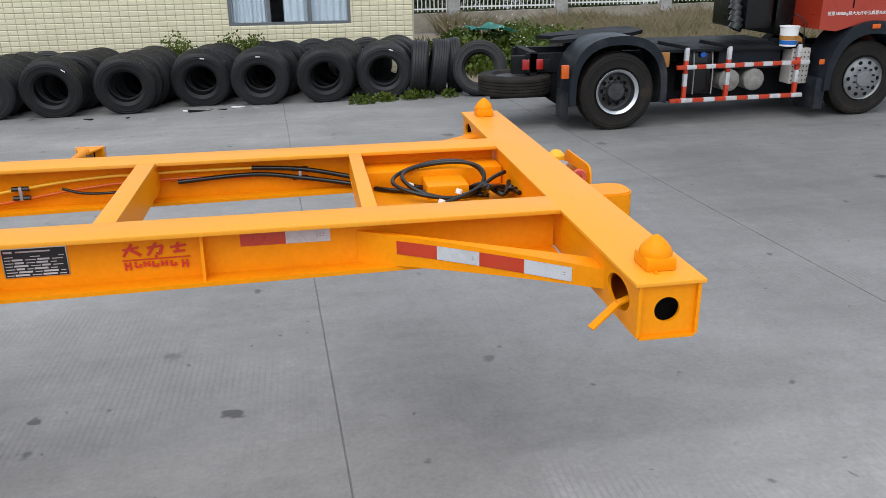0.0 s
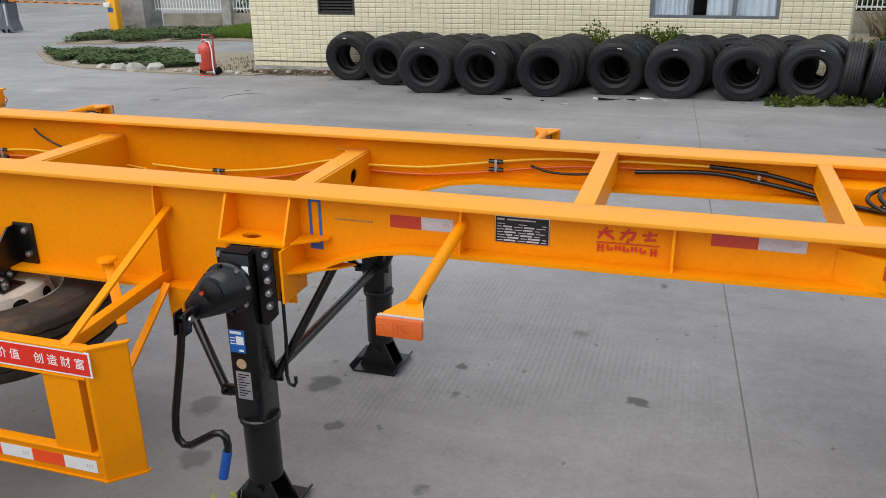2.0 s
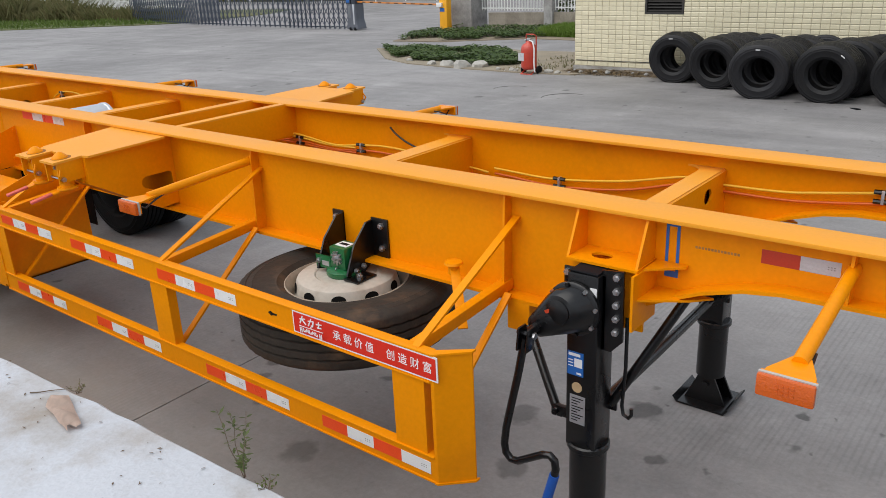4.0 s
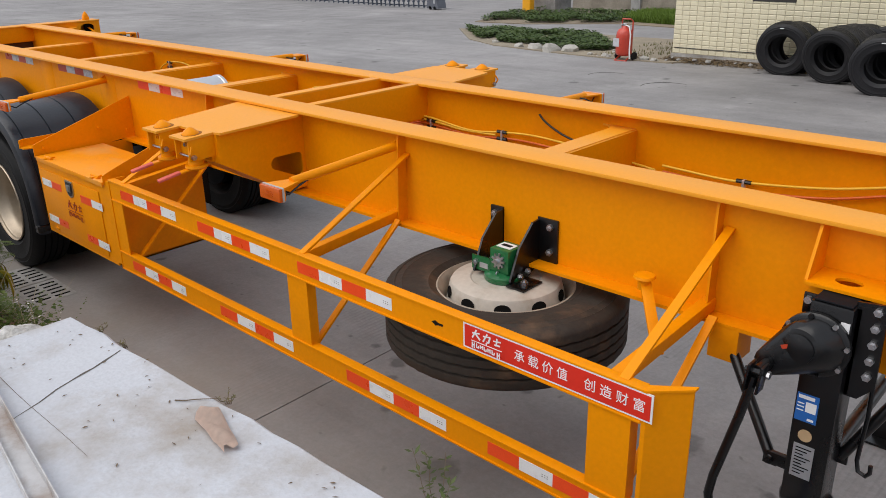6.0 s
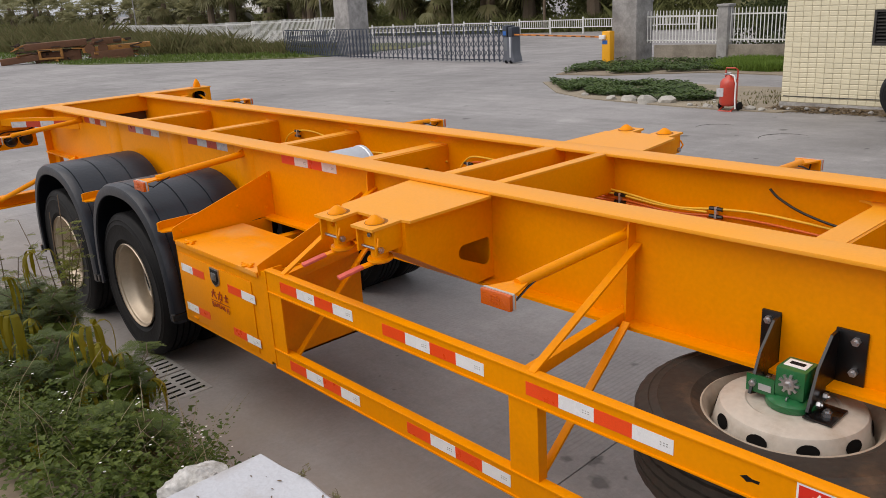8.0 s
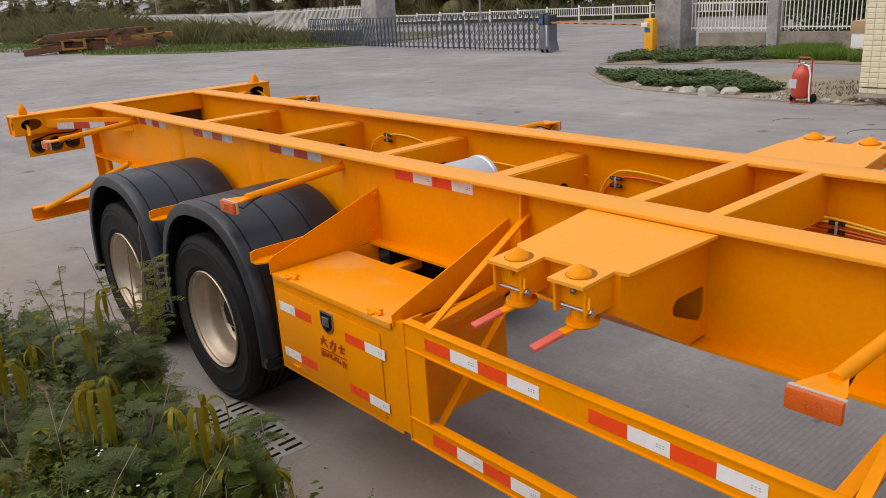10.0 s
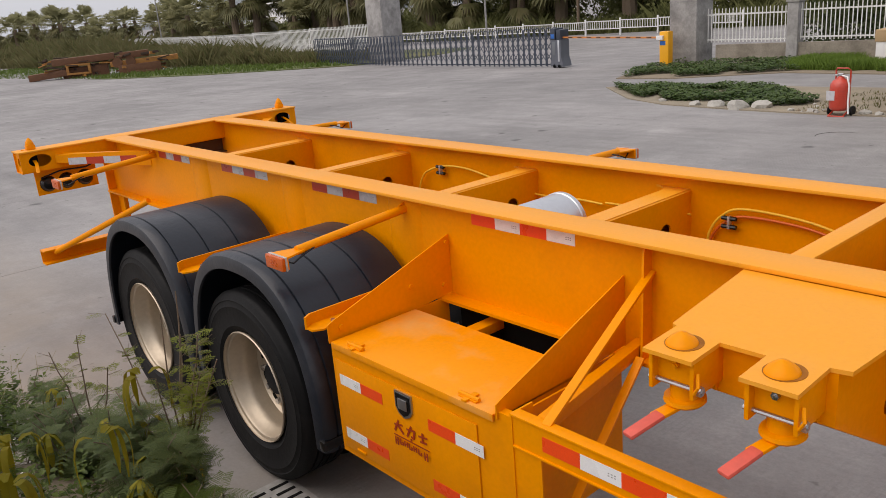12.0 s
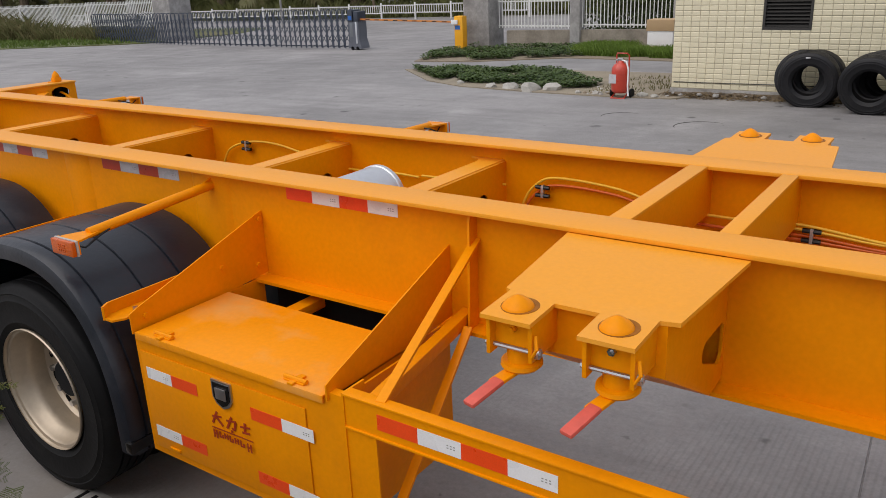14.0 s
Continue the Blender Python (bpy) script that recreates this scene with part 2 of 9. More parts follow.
LEAF = leaf_mat("green_leaves", (0.035, 0.068, 0.008), (0.13, 0.165, 0.03), 0.45, 0.3)
LEAF_B = leaf_mat("blue_green_leaflets", (0.045, 0.076, 0.026), (0.15, 0.18, 0.062), 0.5, 0.3)
POD = leaf_mat("yellow_green_pods", (0.17, 0.165, 0.008), (0.31, 0.25, 0.02))
GRASS = leaf_mat("fresh_grass", (0.07, 0.115, 0.02), (0.145, 0.20, 0.045))
DRYG = leaf_mat("dry_grass", (0.20, 0.165, 0.08), (0.11, 0.125, 0.045))
VINE = leaf_mat("creeper_leaves", (0.034, 0.072, 0.015), (0.105, 0.15, 0.045))
VERGE = leaf_mat("bright_verge_grass", (0.085, 0.15, 0.018), (0.18, 0.27, 0.05))
# frond colours are lightened to stand in for distance haze
PALM = leaf_mat("hazy_palm_fronds", (0.17, 0.18, 0.085), (0.36, 0.34, 0.19), 0.7, 0.45)
FLOW = surf("white_petals", (0.75, 0.74, 0.68), 0.7, bump=0)


def concrete_ground():
    """Tined yard concrete: cloudy tone, brushed grooves across the lanes, stains and oil spots."""
    m = bpy.data.materials.new("yard_concrete")
    m.use_nodes = True
    n, l = m.node_tree.nodes, m.node_tree.links
    b = n["Principled BSDF"]
    co = n.new("ShaderNodeTexCoord").outputs["Object"]

    def noise_tex(scale, detail=6.0, rough=0.6, stretch=None):
        t = n.new("ShaderNodeTexNoise")
        t.inputs["Scale"].default_value, t.inputs["Detail"].default_value, t.inputs["Roughness"].default_value = scale, detail, rough
        v = co
        if stretch:
            mp = n.new("ShaderNodeMapping")
            mp.inputs["Scale"].default_value = stretch
            l.new(co, mp.inputs["Vector"])
            v = mp.outputs[0]
        l.new(v, t.inputs["Vector"])
        return t.outputs["Fac"]

    def ranged(v, a, c, lo, hi):
        r = n.new("ShaderNodeMapRange")
        r.inputs["From Min"].default_value, r.inputs["From Max"].default_value = a, c
        r.inputs["To Min"].default_value, r.inputs["To Max"].default_value = lo, hi
        l.new(v, r.inputs["Value"])
        return r.outputs[0]

    def times(a, c):
        x = n.new("ShaderNodeMath")
        x.operation = "MULTIPLY"
        l.new(a, x.inputs[0])
        l.new(c, x.inputs[1])
        return x.outputs[0]

    wave = n.new("ShaderNodeTexWave")
    wave.inputs["Scale"].default_value, wave.inputs["Distortion"].default_value = 9.0, 0.8
    wave.inputs["Detail Scale"].default_value = 0.5
    l.new(co, wave.inputs["Vector"])
    patch = ranged(noise_tex(0.42, 5), 0.46, 0.62, 0.0, 1.0)
    groove = times(wave.outputs["Fac"], patch)
    tone = ranged(noise_tex(0.16, 5), 0.3, 0.7, 0.78, 1.22)
    tone = times(tone, ranged(noise_tex(0.75, 6, 0.62), 0.3, 0.7, 0.88, 1.12))
    tone = times(tone, ranged(noise_tex(2.2, 5, 0.6, (0.5, 1.0, 1)), 0.3, 0.7, 0.92, 1.06))
    tone = times(tone, ranged(noise_tex(38, 4, 0.75), 0.3, 0.7, 0.88, 1.10))
    tone = times(tone, ranged(noise_tex(7, 6, 0.72), 0.3, 0.7, 0.92, 1.08))
    tone = times(tone, ranged(noise_tex(0.9, 5, 0.6, (0.25, 2.0, 1)), 0.54, 0.70, 1.0, 0.87))
    tone = times(tone, ranged(noise_tex(0.6, 7, 0.7, (1.5, 0.8, 1)), 0.58, 0.7, 1.0, 1.2))
    tone = times(tone, ranged(groove, 0.45, 1.0, 1.02, 0.88))
    # sweeping wear bands along the yard
    tone = times(tone, ranged(noise_tex(0.55, 6, 0.62, (0.16, 1.5, 1)), 0.34, 0.66, 0.92, 1.08))
    tone = times(tone, ranged(noise_tex(2.6, 6, 0.7, (0.12, 1.4, 1)), 0.34, 0.66, 0.96, 1.04))
    wn2 = n.new("ShaderNodeTexNoise")
    wn2.inputs["Scale"].default_value = 9.0
    l.new(co, wn2.inputs["Vector"])
    sc = n.new("ShaderNodeVectorMath")
    sc.operation = "SCALE"
    sc.inputs["Scale"].default_value = 0.14
    l.new(wn2.outputs["Color"], sc.inputs[0])
    warp = n.new("ShaderNodeVectorMath")
    warp.operation = "ADD"
    l.new(co, warp.inputs[0])
    l.new(sc.outputs[0], warp.inputs[1])
    # darker traffic lane beside the truck, the truck's ground shade put into its tone
    sxyz = n.new("ShaderNodeSeparateXYZ")
    l.new(warp.outputs[0], sxyz.inputs[0])
    wob = n.new("ShaderNodeMath")
    wob.operation = "MULTIPLY_ADD"
    l.new(noise_tex(0.3, 4), wob.inputs[0])
    wob.inputs[1].default_value = 3.0
    l.new(sxyz.outputs["X"], wob.inputs[2])
    lane = times(ranged(wob.outputs[0], 0.5, 4.5, 0.0, 1.0), ranged(sxyz.outputs["Y"], 0.8, 3.5, 0.0, 1.0))
    tone = times(tone, ranged(lane, 0.0, 1.0, 1.0, 0.66))
    # oil and gum spots in some of the cells
    for scale, r0, r1, share, dark in ((0.8, 0.045, 0.10, 0.36, 0.45), (1.0, 0.05, 0.095, 0.62, 0.40), (2.3, 0.045, 0.10, 0.60, 0.5), (5.5, 0.05, 0.12, 0.60, 0.55)):
        vor = n.new("ShaderNodeTexVoronoi")
        vor.inputs["Scale"].default_value = scale
        l.new(warp.outputs[0], vor.inputs["Vector"])
        sep = n.new("ShaderNodeSeparateColor")
        l.new(vor.outputs["Color"], sep.inputs[0])
        near = ranged(vor.outputs["Distance"], r0, r1, 1.0, 0.0)
        tone = times(tone, ranged(times(near, ranged(sep.outputs[0], share - 0.02, share + 0.02, 0.0, 1.0)), 0.0, 1.0, 1.0, dark))
    # small grease blots, then two broad areas that are only faintly darker
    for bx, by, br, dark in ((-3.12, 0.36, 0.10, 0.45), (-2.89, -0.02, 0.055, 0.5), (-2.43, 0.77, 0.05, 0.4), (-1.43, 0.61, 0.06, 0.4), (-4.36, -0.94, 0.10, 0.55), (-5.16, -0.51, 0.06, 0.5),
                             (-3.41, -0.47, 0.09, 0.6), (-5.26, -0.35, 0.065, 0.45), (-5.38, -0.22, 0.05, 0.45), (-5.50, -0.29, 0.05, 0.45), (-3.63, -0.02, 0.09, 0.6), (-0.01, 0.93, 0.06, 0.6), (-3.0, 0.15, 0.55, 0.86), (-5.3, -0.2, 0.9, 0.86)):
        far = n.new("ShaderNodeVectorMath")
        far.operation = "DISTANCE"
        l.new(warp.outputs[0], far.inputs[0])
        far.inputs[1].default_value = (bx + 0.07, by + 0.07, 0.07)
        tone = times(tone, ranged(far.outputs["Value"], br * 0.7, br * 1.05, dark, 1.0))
    hs = n.new("ShaderNodeHueSaturation")
    hs.inputs["Color"].default_value = (0.250, 0.241, 0.239, 1)
    l.new(tone, hs.inputs["Value"])
    # brown dust trodden off the planted bank
    dust = n.new("ShaderNodeMix")
    dust.data_type = "RGBA"
    dust.inputs["B"].default_value = (0.285, 0.238, 0.19, 1)
    near_bank = times(ranged(sxyz.outputs["Y"], -1.6, -0.2, 1.0, 0.0), ranged(sxyz.outputs["X"], -6.0, -2.5, 1.0, 0.15))
    l.new(times(near_bank, ranged(noise_tex(0.8, 6, 0.65), 0.32, 0.62, 0.2, 0.8)), dust.inputs["Factor"])
    l.new(hs.outputs[0], dust.inputs["A"])
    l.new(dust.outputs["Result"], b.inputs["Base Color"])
    l.new(ranged(noise_tex(1.3), 0.3, 0.7, 0.62, 0.85), b.inputs["Roughness"])
    bp = n.new("ShaderNodeBump")
    bp.inputs["Strength"].default_value, bp.inputs["Distance"].default_value = 0.35, 0.003
    l.new(groove, bp.inputs["Height"])
    b2 = n.new("ShaderNodeBump")
    b2.inputs["Strength"].default_value, b2.inputs["Distance"].default_value = 0.3, 0.003
    l.new(noise_tex(60, 4), b2.inputs["Height"])
    l.new(bp.outputs[0], b2.inputs["Normal"])
    l.new(b2.outputs[0], b.inputs["Normal"])
    return m


CONC = concrete_ground()


def glass_mat():
    m = bpy.data.materials.new("window_glass")
    m.use_nodes = True
    b = m.node_tree.nodes["Principled BSDF"]
    b.inputs["Base Color"].default_value = (0.85, 0.9, 0.92, 1)
    b.inputs["Roughness"].default_value = 0.03
    b.inputs["Transmission Weight"].default_value = 1.0
    b.inputs["IOR"].default_value = 1.15
    return m


GLASS = glass_mat()

# ---- building helpers ----
BASE = {}


def thing(name, base=(0, 0, 0), label="", category="", group="", kind=""):
    ob = new(name)
    ob.empty_display_size = 0.2
    ob.location = base
    BASE[ob.name] = Vector(base)
    return tagged(ob, label, category, group, kind)


def finish(bm, name, sharp=38):
    me = bpy.data.meshes.new(name)
    bmesh.ops.recalc_face_normals(bm, faces=bm.faces)
    bm.to_mesh(me)
    bm.free()
    me.polygons.foreach_set("use_smooth", [True] * len(me.polygons))
    me.set_sharp_from_angle(angle=radians(sharp))
    return me


def part(name, bm, material, parent=None, label="", sharp=38, kind=""):
    """One mesh object under a thing or a part, from a bmesh in world places."""
    me = finish(bm, name, sharp)
    me.materials.append(material)
    ob = new(name, me)
    if parent is not None:
        b = BASE.get(parent.name, Vector((0, 0, 0)))
        me.transform(Matrix.Translation(-b))
        BASE[ob.name] = b
        ob.parent = parent
    return tagged(ob, label, kind=kind)


def solo(name, bm, material, label, category, group="", kind="", sharp=38):
    ob = part(name, bm, material, None, "", sharp)
    return tagged(ob, label, category, group, kind)


def B():
    return bmesh.new()


def box(bm, x0, x1, y0, y1, z0, z1, bev=0.0):
    m = Matrix.LocRotScale(((x0 + x1) / 2, (y0 + y1) / 2, (z0 + z1) / 2), None, (abs(x1 - x0), abs(y1 - y0), abs(z1 - z0)))
    r = bmesh.ops.create_cube(bm, size=1.0, matrix=m)
    if bev:
        es = list({e for v in r["verts"] for e in v.link_edges})
        bmesh.ops.bevel(bm, geom=es, offset=bev, segments=2, affect="EDGES", profile=0.6)
    return bm


def obox(bm, m, sx, sy, sz, bev=0.0):
    """A box of that size about the pose m."""
    r = bmesh.ops.create_cube(bm, size=1.0, matrix=m @ Matrix.Diagonal((sx, sy, sz, 1)))
    if bev:
        es = list({e for v in r["verts"] for e in v.link_edges})
        bmesh.ops.bevel(bm, geom=es, offset=bev, segments=2, affect="EDGES", profile=0.6)
    return bm


def bar(bm, p, q, w, h, bev=0.0, up=(0, 0, 1)):
    """A rectangular bar from p to q: w across, h along up."""
    p, q = Vector(p), Vector(q)
    a = (q - p).normalized()
    s = a.cross(Vector(up)).normalized()
    u = s.cross(a)
    m = Matrix(((a.x, s.x, u.x, 0), (a.y, s.y, u.y, 0), (a.z, s.z, u.z, 0), (0, 0, 0, 1)))
    m.translation = (p + q) / 2
    return obox(bm, m, (q - p).length, w, h, bev)


def prism(bm, pts, axis, a, b):
    """A polygon (x,z for axis y; y,z for axis x; x,y for axis z) drawn out from a to b."""
    def at(p, v):
        return {"x": (v, p[0], p[1]), "y": (p[0], v, p[1]), "z": (p[0], p[1], v)}[axis]
    lo, hi = [bm.verts.new(at(p, a)) for p in pts], [bm.verts.new(at(p, b)) for p in pts]
    bm.faces.new(lo), bm.faces.new(hi[::-1])
    for i in range(len(pts)):
        j = (i + 1) % len(pts)
        bm.faces.new((lo[i], lo[j], hi[j], hi[i]))
    return bm


def tube(bm, pts, r, n=10, cap=True):
    pts = [Vector(p) for p in pts]
    rs = [float(v) for v in r] if isinstance(r, (list, tuple)) else [float(r)] * len(pts)
    rings, side = [], None
    for i, p in enumerate(pts):
        d = (pts[min(i + 1, len(pts) - 1)] - pts[max(i - 1, 0)]).normalized()
        if side is None:
            side = d.cross(Vector((0, 0, 1)) if abs(d.z) < 0.9 else Vector((1, 0, 0))).normalized()
        side = (side - d * side.dot(d)).normalized()
        o = d.cross(side)
        rings.append([bm.verts.new(p + rs[i] * (math.cos(2 * math.pi * k / n) * side + math.sin(2 * math.pi * k / n) * o)) for k in range(n)])
    for a, b in zip(rings, rings[1:]):
        for k in range(n):
            bm.faces.new((a[k], a[(k + 1) % n], b[(k + 1) % n], b[k]))
    if cap:
        bm.faces.new(rings[0][::-1]), bm.faces.new(rings[-1])
    return bm


def lathe(bm, prof, c, axis="z", n=32, close=False, caps=True):
    """Rings of (radius, along) round an axis through c."""
    rings = []
    for r, t in prof:
        ring = []
        for k in range(n):
            a = 2 * math.pi * k / n
            u, v = r * math.cos(a), r * math.sin(a)
            p = {"z": (u, v, t), "y": (u, t, v), "x": (t, u, v)}[axis]
            ring.append(bm.verts.new((c[0] + p[0], c[1] + p[1], c[2] + p[2])))
        rings.append(ring)
    pairs = list(zip(rings, rings[1:])) + ([(rings[-1], rings[0])] if close else [])
    for a, b in pairs:
        for k in range(n):
            bm.faces.new((a[k], a[(k + 1) % n], b[(k + 1) % n], b[k]))
    if caps and not close:
        for ring, r in ((rings[0], prof[0][0]), (rings[-1], prof[-1][0])):
            if r > 1e-4:
                bm.faces.new(ring)
    return bm


def holed(bm, u0, u1, v0, v1, hu, hv, ru, rv, axis, a, b, n=20):
    """A rectangular plate with a round or oval hole, across an axis from a to b."""
    def at(u, v, w):
        return {"x": (w, u, v), "y": (u, w, v), "z": (u, v, w)}[axis]
    layers = []
    for w in (a, b):
        inner, outer = [], []
        for k in range(n):
            t = 2 * math.pi * (k + 0.5) / n
            c, s = math.cos(t), math.sin(t)
            inner.append(bm.verts.new(at(hu + ru * c, hv + rv * s, w)))
            f = min(((u1 - hu) / c if c > 0 else (u0 - hu) / c) if abs(c) > 1e-6 else 1e9, ((v1 - hv) / s if s > 0 else (v0 - hv) / s) if abs(s) > 1e-6 else 1e9)
            outer.append([hu + f * c, hv + f * s])
        for cu, cv in ((u0, v0), (u0, v1), (u1, v0), (u1, v1)):
            k = min(range(n), key=lambda i: (outer[i][0] - cu) ** 2 + (outer[i][1] - cv) ** 2)
            outer[k] = [cu, cv]
        layers.append((inner, [bm.verts.new(at(u, v, w)) for u, v in outer]))
    (ia, oa), (ib, ob) = layers
    for k in range(n):
        j = (k + 1) % n
        bm.faces.new((ia[k], ia[j], oa[j], oa[k]))
        bm.faces.new((ib[k], ob[k], ob[j], ib[j]))
        bm.faces.new((ia[k], ib[k], ib[j], ia[j]))
        bm.faces.new((oa[k], oa[j], ob[j], ob[k]))
    return bm


def words(text, size, m, material, name, parent, depth=0.001, label="", shear=0.0):
    """Lettering as a thin mesh, centred on the pose m and facing its z."""
    cu = bpy.data.curves.new(name, "FONT")
    cu.body, cu.size, cu.align_x, cu.align_y, cu.extrude, cu.shear = text, size, "CENTER", "CENTER", depth, shear
    tmp = bpy.data.objects.new(name, cu)
    scene.collection.objects.link(tmp)
    bpy.context.view_layer.update()
    me = bpy.data.meshes.new_from_object(tmp.evaluated_get(bpy.context.evaluated_depsgraph_get()))
    bpy.data.objects.remove(tmp)
    bpy.data.curves.remove(cu)
    b = BASE.get(parent.name, Vector((0, 0, 0)))
    me.transform(Matrix.Translation(-b) @ m)
    me.materials.clear()
    me.materials.append(material)
    ob = new(name, me)
    ob.parent = parent
    BASE[ob.name] = b
    return tagged(ob, label)


def bolt(bm, p, axis="y", r=0.014, h=0.014):
    s = {"x": (h, 0, 0), "y": (0, -h, 0), "z": (0, 0, h)}[axis]
    q = (p[0] + s[0], p[1] + s[1], p[2] + s[2])
    tube(bm, [p, q], r, 6)
    tube(bm, [q, (q[0] + s[0] * 0.5, q[1] + s[1] * 0.5, q[2] + s[2] * 0.5)], r * 0.5, 6)


def gz(x, y):
    """The yard falls gently towards the gate."""
    return 0.0145 * (x + 2) - 0.0145 * (y - 0.65)

# ---- ground ----
def make_ground():
    """One sheet to the horizon, with sawn joints across the yard lanes."""
    joints = [-18.9, -14.4, -9.95, -5.43, -0.89, 2.71, 7.2, 11.6]
    xs = [-2200, -700, -250, -110, -60, -40, -28]
    for j in joints:
        xs += [j - 0.005, j - 0.003, j + 0.003, j + 0.005]
    xs += [20, 40, 120, 500, 2200]
    ys = [-2200, -400, -80, -25, -8, -4, -1, 2, 5, 8, 10, 11.2, 14, 20, 30, 60, 130, 400, 2200]
    bm = B()
    grid = []
    for x in xs:
        deep = any(abs(abs(x - j) - 0.003) < 1e-6 for j in joints)
        row = []
        for y in ys:
            fall = gz(max(-70, min(30, x)), max(-12, min(45, y)))
            skew = -0.045 * (max(-8, min(11.2, y)) - 0.5) if -28 < x < 20 else 0.0
            row.append(bm.verts.new((x + skew, y, fall - (0.008 if deep and -8 <= y <= (2.0 if x < -4 else 11.2) else 0))))
        grid.append(row)
    for a, b in zip(grid, grid[1:]):
        for k in range(len(ys) - 1):
            bm.faces.new((a[k], a[k + 1], b[k + 1], b[k]))
    return solo("ground", bm, CONC, "grey brushed concrete yard with sawn joints, stains and oil spots", "ground", kind="structure", sharp=1)


make_ground()

# ---- container trailer ----
T = 1.40   # height of the deck
trailer = thing("container_trailer", (-6, 0, 0), "yellow painted two-axle skeletal container semi-trailer parked on the concrete yard", "trailer")


def beam_bottom(x):
    pts = [(-12.3, 0.93), (-3.1, 0.935), (-2.91, 0.965), (-2.73, 1.055), (-2.53, 1.145), (-2.38, 1.188), (-2.25, 1.205), (0.2, 1.235)]
    for (a, za), (b, zb) in zip(pts, pts[1:]):
        if a <= x <= b:
            return za + (zb - za) * (x - a) / (b - a)
    return pts[-1][1]


def main_beam(s):
    xs = [-12.10, -8, -5, -3.1, -3.0, -2.9, -2.81, -2.72, -2.62, -2.52, -2.45, -2.38, -2.31, -2.25, -1.2, -0.10]
    bm = B()
    prism(bm, [(x, beam_bottom(x) + 0.008) for x in xs] + [(-0.10, T - 0.012), (-12.10, T - 0.012)], "y", s * 0.484, s * 0.496)
    web = part("main_beam", bm, YEL, trailer)
    bm = B()
    box(bm, -12.10, -0.045, min(s * 0.405, s * 0.575), max(s * 0.405, s * 0.575), T - 0.016, T, 0.003)
    part("top_flange", bm, YEL_TOP, web, "dusty top flange")
    bm = B()
    lo = [(x, beam_bottom(x) - 0.006) for x in xs]
    hi = [(x, beam_bottom(x) + 0.008) for x in xs]
    prism(bm, lo + hi[::-1], "y", min(s * 0.405, s * 0.575), max(s * 0.405, s * 0.575))
    part("bottom_flange", bm, YEL, web)
    # upright stiffeners on the outer side of the web
    for x in (-1.31, -2.06, -3.37, -4.98, -6.67):
        bm = B()
        z0 = beam_bottom(x) + 0.008
        prism(bm, [(s * 0.496, z0), (s * 0.560, z0), (s * 0.545, T - 0.05), (s * 0.535, T - 0.016), (s * 0.496, T - 0.016)], "x", x - 0.005, x + 0.005)
        part("stiffener", bm, YEL, web)
    # broad pads over the spring hangers, with soft weld edges
    for x, w in ((-8.09, 0.125), (-9.14, 0.11), (-10.35, 0.125)):
        bm = B()
        prism(bm, [(x - w, s * 0.496), (x + w, s * 0.496), (x + w - 0.03, s * 0.512), (x - w + 0.03, s * 0.512)], "z", 0.95, T - 0.016)
        part("hanger_pad", bm, YEL, web)
    return web


web_near, web_far = main_beam(-1), main_beam(1)

# cross members: x, width of the top, depth, flared ends
for cx, w, deep, flare, hole in ((-0.745, 0.055, 0.10, 0, 0), (-1.635, 0.075, 0.13, 0, 0), (-2.88, 0.10, 0.33, 1, 1), (-4.35, 0.12, 0.36, 1, 0), (-5.81, 0.06, 0.22, 0, 0),
                                 (-6.165, 0.075, 0.22, 0, 0), (-7.17, 0.11, 0.36, 1, 2), (-8.145, 0.10, 0.36, 1, 2), (-9.285, 0.11, 0.36, 1, 2), (-10.50, 0.12, 0.36, 1, 2)):
    bm = B()
    h = w / 2
    top = T - 0.083 if flare else T
    if flare:
        # top plate that widens in an arc where it meets the beams
        arc = []
        for k in range(9):
            a = math.pi / 2 * k / 8
            arc.append((cx - h - 0.085 * (1 - math.cos(a)), 0.375 + 0.107 * math.sin(a)))
        outline = [(x, -y) for x, y in arc[::-1]] + arc + [(cx + h, 0.482), (cx + h, -0.482)]
        prism(bm, outline, "z", top - 0.010, top)
        bmesh.ops.bevel(bm, geom=[e for e in bm.edges if all(abs(v.co.x - cx - h) < 1e-4 and abs(v.co.z - top) < 1e-4 for v in e.verts)], offset=0.008, segments=3, affect="EDGES")
        beam = part("cross_member", bm, YEL_TOP, trailer)
    else:
        box(bm, cx - h, cx + h, -0.405, 0.405, T - 0.012, T - 0.001, 0.002)
        beam = part("cross_member", bm, YEL_TOP, trailer)
    bm = B()
    if hole:
        holed(bm, -0.484, 0.484, T - deep, top - 0.010, 0.27, 1.235 if hole == 1 else 1.155, 0.042, 0.036, "x", cx + h - 0.010, cx + h - 0.0005, 24)
    else:
        box(bm, cx + h - 0.010, cx + h - 0.0005, -0.484, 0.484, T - deep, top - 0.010)
    box(bm, cx - h, cx + h - 0.012, -0.484, 0.484, T - deep - 0.01, T - deep)
    box(bm, cx - h + 0.002, cx - h + 0.012, -0.484, 0.484, T - deep, top - (0.010 if flare else 0.012))
    part("cross_web", bm, YEL, beam)

# plate under the front bay and the coupling plate below it
bm = B()
box(bm, -0.72, -0.09, -0.484, 0.484, 1.238, 1.248)
box(bm, -0.70, -0.095, 0.31, 0.484, 1.248, 1.33, 0.006)
box(bm, -0.46, -0.28, 0.13, 0.31, 1.248, 1.305, 0.008)
part("coupler_plate", bm, YEL, trailer)


